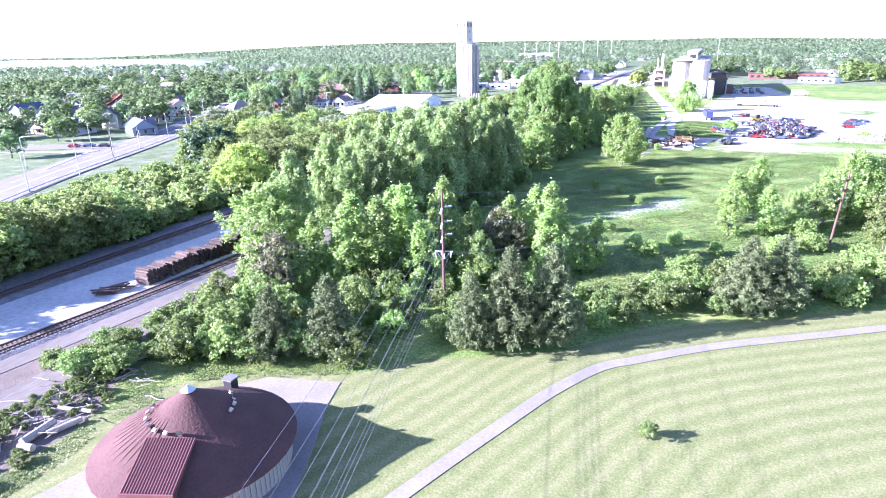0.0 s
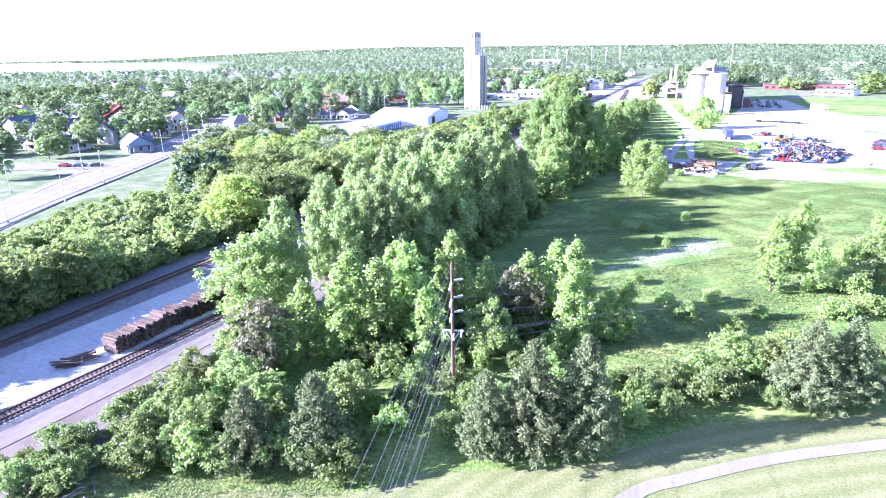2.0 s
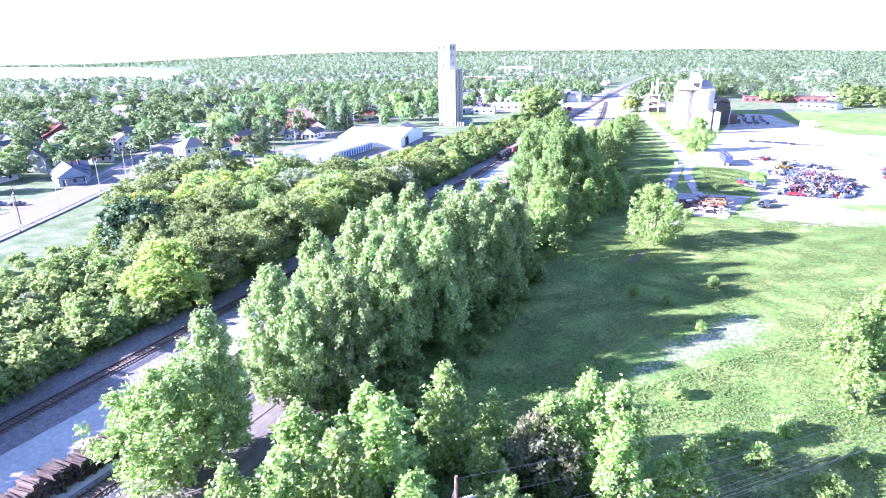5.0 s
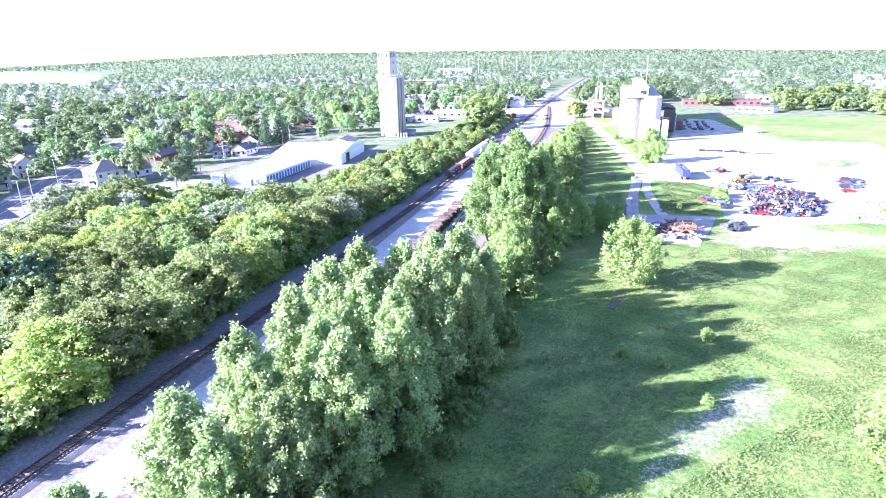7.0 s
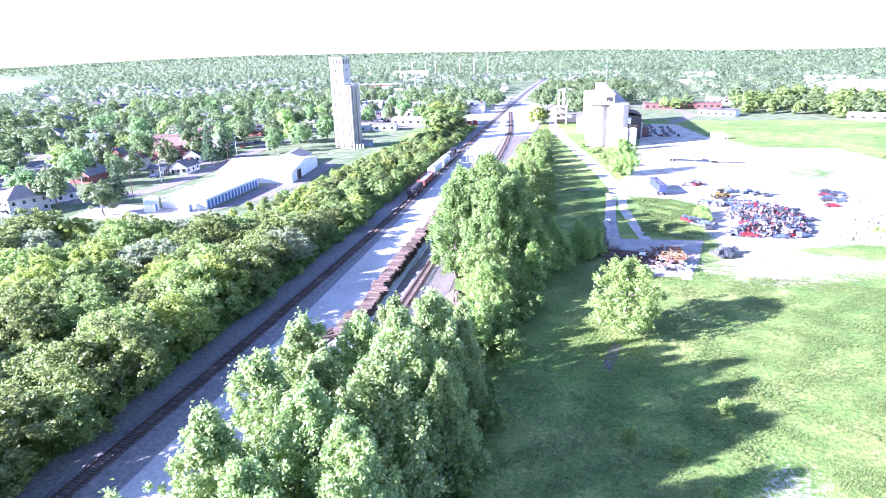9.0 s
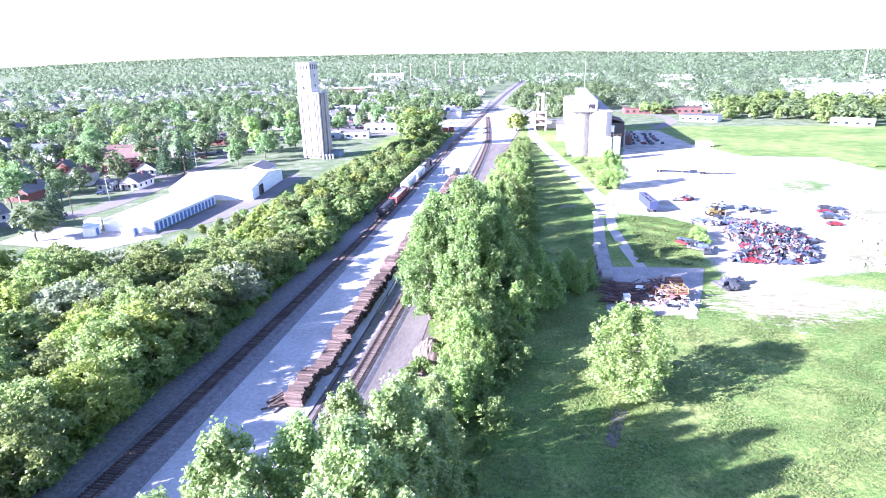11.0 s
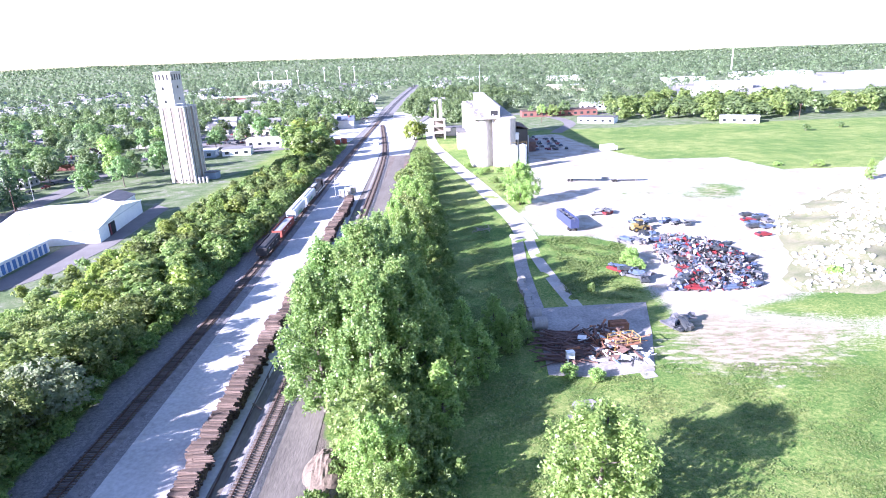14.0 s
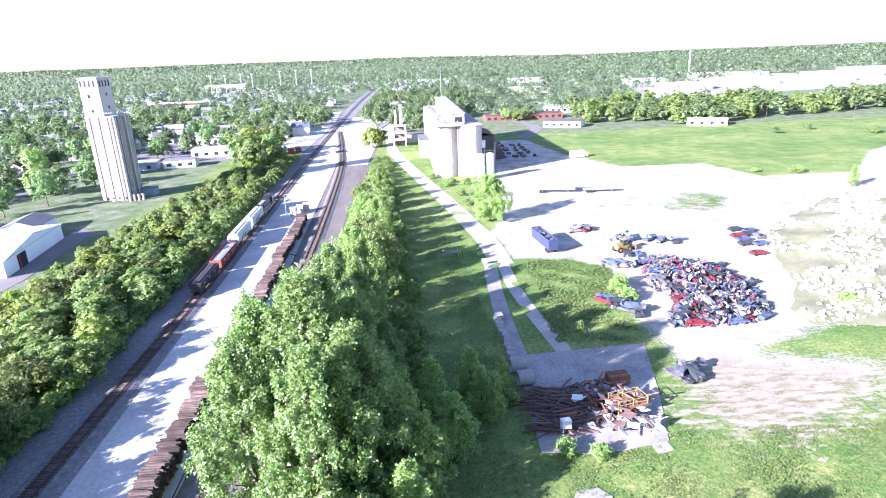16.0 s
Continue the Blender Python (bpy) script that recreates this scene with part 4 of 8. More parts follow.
row2 = [(-45, 186, 13, 1.1), (-41.5, 189, 10, 1.0), (-44.5, 179, 11, 1.2), (-42.5, 172, 9, 1.1), (-45.5, 165, 9, 1.1), (-40.5, 183, 8, 1.1), (-44, 256, 17, 0.9), (-47, 268, 16, 0.9), (-42, 279, 14, 1), (-46, 290, 13, 1), (-43, 303, 14, 1), (-47, 316, 13, 1), (-43, 330, 12, 1), (-47, 343, 12, 1.0), (-44, 357, 11, 1), (-46, 372, 10, 1), (-45, 390, 9, 1)]
forest("cottonwood", lights, [(-18.4, 174.3, 14.5, 1.35), (-7.5, 322, 15, 1.2), (-62, 71, 13.5, 1.5)], labels=["bright green cottonwood standing alone in the meadow", "bright green cottonwood in front of the silos", "broad bright green cottonwood beside the siding"])
browns = [(make_tree("scrub_tree", 61, "scrub", 10, 4.4, 5000, 0.42, "brown_leaf", "half-bare scrub tree with brownish spring leaves"), 10)]
forest("scrub", browns, [(-53, 60.5, 9.5, 1.0), (-24.5, 82.5, 10, 0.9), (-50, 57, 8, 0.9)])
forest("scrub", scrubs[:2] + lights, row2, "hedgerow trees along the siding")
forest("young", young, [(-48, 64, 11, 1.3), (-44, 66, 12, 1.3), (-40, 69, 13, 1.4), (-37.5, 74, 14, 1.4), (-35, 82, 13.5, 1.2), (-41, 76, 13, 1.4), (-46, 72, 12.5, 1.5), (-33, 70, 10, 1.5), (-31, 86, 9, 1.1),
                         (-24, 84, 11, 1.5), (-21, 88, 12, 1.3), (-17.5, 84, 13.5, 1.25), (-17, 81, 11, 1.2), (-29, 78, 9, 1.5), (-10.5, 86, 8.5, 1.3), (-12.5, 84, 7.5, 1.5),
                         (-30, 206, 10, 1.6), (-23.5, 214, 8, 1.3), (-34, 199, 12, 1.3), (-36, 192, 11, 1.4), (-26, 222, 8, 1.5), (-25, 216, 8, 1.3), (-32.5, 216, 10, 1.3), (-21, 222, 6, 1.3), (-47.5, 160, 8.5, 1.6), (-43.5, 163, 9, 1.5), (-41, 170, 7, 1.5), (-40, 178, 7, 1.5),
                         (10, 122, 10, 1.5), (14, 126, 12, 1.3), (15, 114, 9, 1.5), (9, 112, 8, 1.5), (127, 339, 8, 1.2)], "young cottonwoods")
forest("scrub", [lights[0], scrubs[0]], [(30, 128, 14, 1.1), (38, 134, 15, 1.1), (46, 128, 14, 1.2), (25, 124, 9, 1.1), (20, 121, 7, 1.1), (36, 122, 8, 1.2), (52, 140, 13, 1.1), (33, 112, 6, 1.2), (44, 115, 7, 1.2),
                                        (60, 130, 12, 1.1), (62, 145, 12, 1.1)], "scrub trees beside the meadow")
# undergrowth of the row
under = spots_in([(-56, 84), (-40, 88), (-38, 160), (-35, 190), (-33, 240), (-37, 340), (-42, 440), (-49, 440), (-50, 300), (-49, 192), (-55, 166)], 4.0, (2.2, 4.5), 7)
thicket("undergrowth", thin_bush, under, "dense green undergrowth below the cottonwoods")
# shrubbery along the park edge
edge_poly = [(-52, 38), (-44, 41), (-29, 47.5), (-24.5, 53), (-16.5, 56.5), (-9, 61), (-0.5, 71), (12, 77), (28, 87.5), (70, 112), (70, 122), (26, 96), (8, 84), (-6, 75), (-20, 66), (-33, 58), (-44, 54), (-58, 52)]
forest("bush", bushes + bushes_y, spots_in(edge_poly, 3.1, (2.4, 4.6), 9, avoid=[[(-29, 44), (-24, 44), (-24, 66), (-30, 66)]]), "shrubbery along the park edge")
forest("pine", pines, [(-19.5, 54.5, 9.5, 0.9), (-15.5, 57, 12, 0.95), (-11, 59.5, 12.5, 0.9), (-40.5, 44.5, 8.5, 1.1), (-34.5, 47.5, 9.5, 1.15), (10.5, 77, 10, 1.15), (14.5, 79.5, 10, 1.1)], "pines along the park edge")
forest("scrub", scrubs, [(-47, 45, 6, 1.0), (-52, 47, 6, 1), (-49, 52, 7, 1), (-55, 52, 6, 1), (-44, 51, 6, 1.1), (-36, 55, 7, 1), (-54, 58, 7.5, 1), (-50, 60, 7.5, 1), (-26, 74, 8, 1), (3, 82, 5.5, 1.2), (7.5, 82, 5.5, 1.1), (22, 88, 5, 1.2), (28, 92, 6, 1.2), (34, 97, 6, 1.3)],
       "scrub trees behind the park edge")
forest("bush", bushes, spots_in([(-63.5, 33), (-59.4, 30), (-53.5, 35.5), (-47, 41), (-50, 50), (-57.5, 51), (-60.5, 42)], 2.3, (1.5, 3.2), 13, (1, 1.4)), "bushes between the dirt road and the round building")
forest("bush", bushes + bushes_y, spots_in([(-42, 62), (-22, 62), (-16, 80), (-30, 92), (-40, 90), (-50, 72)], 3.4, (2, 4), 15), "undergrowth below the young trees")
forest("bush", bushes_y, [(-15, 205.5, 2.2, 1.2), (-10.8, 204, 2.0, 1.2), (-20.5, 218, 2.5, 1), (-2.6, 241, 2.2, .7), (53.5, 244, 3, 1), (124.7, 367, 3, 1.5), (11, 257.5, 4, 1), (13, 262, 3, 1), (11.5, 253, 3, 1.1), (-6, 99, 2.5, 1), (-3, 96, 2.5, 1), (0.2, 103, 2.6, 1), (7, 100, 2, 1),
                                   (-8.5, 129, 2, .8), (-14, 139, 2, .9), (-20, 141, 2.4, .8), (-21, 100, 2.6, 1), (-24, 108, 2.4, 1), (-12, 107, 2.2, 1), (-6, 150, 2.4, .8), (-10.5, 132, 1.6, .8), (110, 372, 2, 1.5), (-22, 396, 2.6, 1.3), (-15, 384, 2.5, 1.3), (-9, 380, 3, 1.3), (-18, 378, 2.6, 1.3),
                                   (10, 90, 3, 1.3), (3, 93, 2.4, 1.3), (17, 104, 3, 1.3), (22, 108, 3, 1.3), (28, 103, 3, 1.3), (21, 115, 3.5, 1.2), (-8, 330, 3, 1.2), (-12, 345, 3, 1.2), (-13, 360, 3, 1.2), (-2, 343, 3, 1.2)],
       "single bushes in the meadow")
thicket("brushwood", thin_bush, spots_in(BRUSH, 1.5, (0.5, 1.3), 33, (1.0, 1.7), avoid=[[(-53.5, 21), (-49, 21), (-49, 27), (-53.5, 27)]]), "low tangle of weeds round dead logs and branches")
# scrub belt west of the line
belt = [(-97, 40), (-96.5, 120), (-95, 170), (-92.5, 230), (-91, 330), (-91, 420), (-93, 470), (-110, 470), (-120, 400), (-128, 340), (-130, 275), (-140, 240), (-152, 215), (-176, 205), (-186, 190), (-168, 160), (-152, 122), (-150, 105), (-142, 60), (-130, 30)]
low_belt = [(-97, 40), (-96, 100), (-104, 120), (-126, 118), (-130, 106), (-148, 100), (-142, 60), (-130, 30)]
verge = [(-150, 104), (-126, 110), (-122, 124), (-124, 136), (-141, 138), (-160, 154), (-176, 174), (-186, 178), (-168, 146)]
high = [(x, y, min(h + (np.interp(y, [110, 130, 185, 195], [4, 3, 2.5, 0]) if x > -105 else 0), float(np.interp(y, [190, 225, 300, 400], [15, 8.5, 6.8, 5.6])) - 0.16 * max(0, -108 - x) * (y > 215)), w) for x, y, h, w in spots_in(belt, 6.4, (6.5, 13), 17, (1.0, 1.55), avoid=[low_belt, verge, [(-130, 60), (-156, 60), (-156, 112), (-130, 112)]])]
forest("scrub", scrubs + [yellows[0]] + scrubs + pales + scrubs[:2] + [yellows[1]] + scrubs, [p for p in high if 165 <= p[1] < 235], "scrub belt along the railway")
forest("scrub", near_scrub, [p for p in high if p[1] < 165], "scrub belt along the railway")
forest("scrub", far_scrub, [p for p in high if p[1] >= 235], "scrub belt along the railway")
thicket("scrub_thicket", fresh_bush, spots_in([(-92, 236), (-91, 330), (-91, 420), (-93, 466), (-108, 466), (-118, 400), (-126, 340), (-127, 280)], 4.6, (1.6, 3.6), 29, (0.9, 1.5)), "low loose green scrub between the belt's trees")
low = lambda spots: [(x, y, max(0.8, min(h, 8 - 0.165 * (-108 - x))), w) for x, y, h, w in spots]
thicket("scrub_thicket", fresh_bush, low(spots_in(low_belt, 3.8, (2.5, 5.5), 19, (1.0, 1.5))), "low dense green scrub beside the railway")
thicket("scrub_thicket", thin_bush, [(line_x(MAIN, y) - 7.8 + random.Random(y).uniform(-1.2, 0.8), y, random.Random(y + 1).uniform(2.2, 4.2), 1.15) for y in range(30, 470, 4)], "low dense green scrub along the railway ballast")
thicket("scrub_thicket", fresh_bush, spots_in([(-126, 104), (-150, 98), (-157, 110), (-148, 124), (-128, 121)], 3.8, (1.4, 3.0), 37, (1.0, 1.5)), "low green scrub on the slope below the boulevard")
thicket("scrub_thicket", bushes_y, low(spots_in(low_belt, 9, (3, 6.5), 20, (1.0, 1.6))), "fresh light green scrub beside the railway")
thicket("scrub_thicket", pales, low([(x, y, h * 0.5, 1.0) for x, y, h, w in spots_in(low_belt, 17, (6, 10), 23)]), "pale blossoming scrub beside the railway")
forest("scrub", scrubs, [(-99, 12, 10, 1.2), (-101, 20, 10, 1.2), (-98.5, 28, 10, 1.2), (-102, 35, 11, 1.2), (-99, 43, 10, 1.2), (-104, 6, 10, 1.2), (-107, 26, 11, 1.2), (-108, 41, 10, 1.2), (-99, 52, 11.5, 1.2), (-106, 52, 9, 1.2), (-98.5, 62, 10.5, 1.2), (-99, 72, 10, 1.2), (-97.5, 24, 11.5, 1.2), (-98, 38, 12, 1.2), (-97.5, 47.5, 11.5, 1.2), (-98, 57, 11, 1.2), (-98, 67, 10.5, 1.2)], "scrub trees beside the railway")
forest("dark", darks, [(-129.5, 128, 14, 1.25)])
forest("young", young[:1], [(-137, 125, 8, 1.8), (-102, 92, 7, 1.6), (-100, 98, 6, 1.6), (-106, 300, 12, 1.5)], "young trees in the scrub")
forest("scrub", scrubs, [(-127, 76, 5, 1.3), (-118, 62, 7, 1.2), (-112, 78, 6.5, 1.1), (-120, 50, 8, 1.2), (-130, 52, 9, 1.2)], "scrub trees below the boulevard")
forest("scrub", far_scrub, [(-108, 440, 15, 1.1), (-115, 455, 17, 1.1), (-104, 470, 16, 1.1), (-118, 480, 18, 1.15), (-108, 490, 17, 1.15), (-122, 497, 17, 1.1), (-98, 448, 11, 1.1), (-51, 498, 13, 1.15), (-46, 503, 10, 1.1)], "trees beside the rail yard")

# ---------------------------------------------------------------- town trees and far woods
TOWN = [(-176, 230), (-215, 235), (-250, 285), (-330, 400), (-470, 650), (-300, 760), (-120, 760), (-90, 640), (-125, 520), (-165, 490), (-175, 420), (-178, 330)]
TOWN_W = [(-235, 150), (-330, 120), (-520, 110), (-640, 400), (-480, 620), (-330, 380), (-255, 255), (-240, 210)]
STREETS = [[(-215, 258), (-190, 258), (-188, 700), (-214, 700)]]
SHEDS = [[(-190, 240), (-128, 240), (-128, 365), (-190, 365)], [(-170, 360), (-120, 360), (-120, 470), (-170, 470)]]
forest("town", towns[:3] + [conifers[0]] + towns[1:] + [town_y[0]] + towns, sorted(spots_in(TOWN, 15.5, (9, 16), 61, avoid=STREETS + SHEDS), key=lambda p: p[1])[:140], "town trees")
thicket("town_woods", far_town, sorted(spots_in(TOWN, 15.5, (9, 16), 61, avoid=STREETS + SHEDS), key=lambda p: p[1])[140:], "leafy shade trees among far houses")
thicket("town_woods", far_town, spots_in(TOWN_W, 16.5, (9, 15), 62, (1.0, 1.35)), "leafy shade trees among far houses")
forest("town", town_y + towns, [(-241, 158, 9, 1.1), (-260, 188, 12, 1.15), (-255, 200, 12, 1.1), (-233, 470, 15, 1.1), (-218, 472, 13, 1.1), (-203, 404, 15, 1.0), (-190, 402, 13, 1), (-325, 205, 13, 1.2), (-302, 268, 13, 1.2), (-280, 273, 12, 1.2), (-218, 125, 9, 1.3)], "town trees")
forest("spruce", conifers, [(-204, 337, 19, 1), (-199, 343, 20, 1)], "pair of dark spruces")
EAST = [(92, 560), (120, 560), (160, 525), (235, 545), (330, 560), (420, 560), (430, 600), (230, 640), (110, 640)]
east = spots_in(EAST, 11.0, (7, 17), 63, (0.9, 1.6))
thicket("tree_belt", far_light, east[::2], "belt of bright green trees behind the gravel yard")
thicket("tree_belt", far_scrub[2:3], east[1::2], "belt of green trees behind the gravel yard")
forest("town", town_y + towns, [(47, 600, 10, 1.1), (56, 598, 10, 1.2), (66, 606, 12, 1.1), (40, 610, 8, 1), (180, 470, 4, 1.4), (205, 478, 4, 1.4), (235, 440, 5, 1.4), (225, 452, 5, 1.4)], "trees behind the gravel yard")
thicket("wood", far_town, spots_in([(-40, 560), (-20, 560), (30, 680), (60, 760), (20, 900), (-60, 900), (-66, 660)], 12, (9, 15), 64), "dense green wood beyond the silos")


def far_woods(name, n, r0, r1, a0, a1, cards, card, seed, label, gaps=()):
    """Distant woods: loose crowns of leaf clumps, joined."""
    rng = np.random.default_rng(seed)
    a = rng.uniform(a0, a1, n)
    r = np.sqrt(rng.uniform(r0 ** 2, r1 ** 2, n))
    x, y = -35 + r * np.sin(a), 130 + r * np.cos(a)
    ok = np.ones(n, bool)
    for g in gaps:
        ok &= in_poly(x, y, g) < 0
    ok &= ~((np.abs(x - np.interp(y, [-80, 330, 640, 900, 1500], [-90, -80, -80, -78, -60])) < 26) & (y < 1000))
    x, y = x[ok], y[ok]
    n = len(x)
    k = np.repeat(np.arange(n), cards)
    h = rng.uniform(8, 15, n)
    R = rng.uniform(4.0, 8.5, n)
    d = rng.normal(size=(len(k), 3))
    d /= np.linalg.norm(d, axis=1)[:, None]
    d[:, 2] = np.abs(d[:, 2]) * 1.3 - 0.35
    base = np.stack([x, y, far_height(x, y) + h * 0.55], 1)
    p = base[k] + d * np.stack([R, R, h * 0.45], 1)[k] * rng.uniform(0.75, 1.05, (len(k), 1))
    nrm = d + rng.normal(size=d.shape) * 0.14 + np.array([0, 0, 0.25])
    nrm /= np.linalg.norm(nrm, axis=1)[:, None]
    u = np.cross(nrm, rng.normal(size=d.shape))
    u /= np.linalg.norm(u, axis=1)[:, None]
    v = np.cross(nrm, u)
    s = card * rng.uniform(0.7, 1.3, (len(k), 1)) * 0.5
    co = np.stack([p - u * s, p - v * s * 0.8, p + u * s, p + v * s * 0.8], 1).reshape(-1, 3)
    me = raw_mesh(name, co, np.arange(len(co)).reshape(-1, 4), WOODS)
    tone = np.repeat(rng.uniform(0.6, 1.35, n)[k], 4)
    me.attributes.new("tone", "FLOAT", "POINT").data.foreach_set("value", tone.astype(np.float32))
    return tagged(new(name, me), label, "woods", kind="stuff")


WOODS = leaf_mat("woods_leaf", (0.13, 0.185, 0.09), (0.185, 0.245, 0.125), 0.1, 0.6)
# each distant crown differs in tone, by broad patches
wn_, wl_ = WOODS.node_tree.nodes, WOODS.node_tree.links
patch, pos, pr = wn_.new("ShaderNodeTexNoise"), wn_.new("ShaderNodeTexCoord"), wn_.new("ShaderNodeMapRange")
patch.inputs["Scale"].default_value, patch.inputs["Detail"].default_value = 0.06, 3
pr.inputs["From Min"].default_value, pr.inputs["From Max"].default_value, pr.inputs["To Min"].default_value, pr.inputs["To Max"].default_value = 0.3, 0.7, 0.8, 1.25
wl_.new(pos.outputs["Object"], patch.inputs["Vector"])
wl_.new(patch.outputs[0], pr.inputs[0])
hsv_ = [q for q in wn_ if q.bl_idname == "ShaderNodeHueSaturation"][0]
crown_tone, times = wn_.new("ShaderNodeAttribute"), wn_.new("ShaderNodeMath")
crown_tone.attribute_name, times.operation = "tone", "MULTIPLY"
wl_.new(pr.outputs[0], times.inputs[0])
wl_.new(crown_tone.outputs["Fac"], times.inputs[1])
wl_.new(times.outputs[0], hsv_.inputs["Value"])
RIVER = [(-900, 900), (-1800, 700), (-3800, 900), (-3600, 2300), (-2300, 2000), (-1500, 1650)]
CLEAR = [(-170, 380), (-90, 380), (-90, 470), (-130, 500), (-130, 640), (-200, 640), (-215, 480), (-215, 380)]
OPEN_E = [(30, 380), (300, 380), (520, 640), (420, 760), (130, 640), (60, 640)]
MALL = [(180, 720), (520, 700), (900, 900), (700, 1050), (300, 900)]
far_woods("distant_woods", 1650, 330, 800, -1.25, 0.75, 95, 1.6, 71, "leafy trees filling the town", [TOWN_W + [], CLEAR, OPEN_E, MALL, SHEDS[0], SHEDS[1], EAST, [(-60, 380), (60, 380), (60, 640), (-60, 640)], [(-150, 100), (150, 100), (150, 400), (-150, 400)], [(-222, 240), (-186, 240), (-186, 760), (-222, 760)],
          [(-160, 60), (-260, 90), (-300, 330), (-215, 300)], [(-400, 60), (400, 60), (400, 230), (-200, 230)]])
far_woods("distant_woods", 5900, 800, 1700, -1.3, 0.85, 30, 2.7, 72, "leafy trees covering the far town", [RIVER, OPEN_E, MALL])
far_woods("distant_woods", 6500, 1700, 3000, -1.3, 0.9, 13, 4.4, 73, "wooded land towards the horizon", [RIVER])
far_woods("distant_woods", 7000, 3000, 4700, -1.3, 0.9, 6, 10.0, 74, "wooded low hills on the horizon", [RIVER])

# ---------------------------------------------------------------- grain elevator
def grain_elevator():
    root = thing("grain_elevator", "tall pale concrete grain elevator with dark vertical bays", "grain elevator", m=at(-150.8, 391.5, 0, -8) @ Matrix.Diagonal((0.91, 0.91, 1.0, 1)))
    b = Geo()
    c = 1.3
    poly = []
    for sx, sy, a0 in ((1, -1, -90), (1, 1, 0), (-1, 1, 90), (-1, -1, 180)):
        for k in range(5):
            a = radians(a0 + k * 22.5)
            poly.append((sx * (6.2 - c) + c * math.cos(a), sy * (6.2 - c) + c * math.sin(a)))
    b.prism(poly, 0, 33.4)
    part("silo_block", b, "elev_dark", root)
    for face in range(4):
        for off in (-5.15, -1.15, 2.85):
            g = Geo().box((0, 0, 0), (1.6, 0.7, 33.6))
            part("pilaster", g, "elev_light", root, "pale vertical concrete pilaster", m=pose(0, 0, 16.8, 0, 0, 90 * face) @ pose(off, -6.1, 0))
    part("silo_cap", Geo().box((0, 0, 33.65), (12.8, 12.8, 0.5)), "elev_light", root)
    h = Geo().box((-1.9, -1.2, 40.9), (8.4, 9.2, 14.4))
    head = part("headhouse", h, "elev_light", root)
    part("parapet", Geo().box((-1.9, -1.2, 48.3), (8.8, 9.6, 0.5)), "elev_light", root)
    for x in (-5.2, -3.3, -1.4, 0.5):
        part("opening", Geo().box((x, -5.82, 46.2), (0.75, 0.12, 2.4)), "dark", head)
    for y in (-4.3, -2.2, -0.1, 2.0):
        part("opening", Geo().box((2.33, y, 46.2), (0.12, 0.75, 2.4)), "dark", head)
    for x, z in ((-2.6, 41.6), (-2.2, 36.0)):
        part("window", Geo().box((x, -5.82, z), (1.0, 0.14, 1.2)), "glass_dark", head)
        part("window_sill", Geo().box((x, -5.86, z - 0.7), (1.3, 0.3, 0.15)), "elev_light", head)
    for z in (42, 37):
        part("window", Geo().box((2.33, -1, z), (0.14, 0.9, 1.2)), "glass_dark", head)
    for k, y in enumerate((-3.5, -1.2, 3.5)):
        part("downpipe", Geo().tube((6.75, y, 0.5), (6.75, y, 34 + k), 0.22, n=8), "steel", root)
    for x in (-4, -1, 2, 5):
        part("door", Geo().box((x, -6.45, 1.2), (0.8, 0.12, 0.8)), "dark", root)
    part("vent_rail", Geo().tube((2.6, -5.5, 35), (6.2, -5.5, 35), 0.06).tube((6.2, -5.5, 33.9), (6.2, -5.5, 35), 0.06).tube((2.6, -5.5, 33.9), (2.6, -5.5, 35), 0.06), "steel", root)
    shed = thing("lean_to_shed", "small dark metal shed against the grain elevator", "shed", m=at(-141.7, 395.5, 0, -8))
    part("wall", Geo().box((0, 0, 1.5), (5.5, 4.5, 3)), "siding_blue", shed)
    part("roof", Geo().box((0, 0, 3.15), (6, 5, 0.3)), "roof_grey", shed)
    for k in range(4):
        tank = thing("tank", "pale weathered tank beside the grain elevator", "tank", "tanks beside the grain elevator", m=at(-145.3 + 1.5 * k, 384.3 + 0.6 * k, 0))
        part("shell", Geo().tube((0, 0, 0), (0, 0, 2.4), 0.6, n=12), "silo_white", tank)
        part("lid", Geo().tube((0, 0, 2.4), (0, 0, 2.6), 0.6, 0.25, n=12), "steel", tank)


grain_elevator()


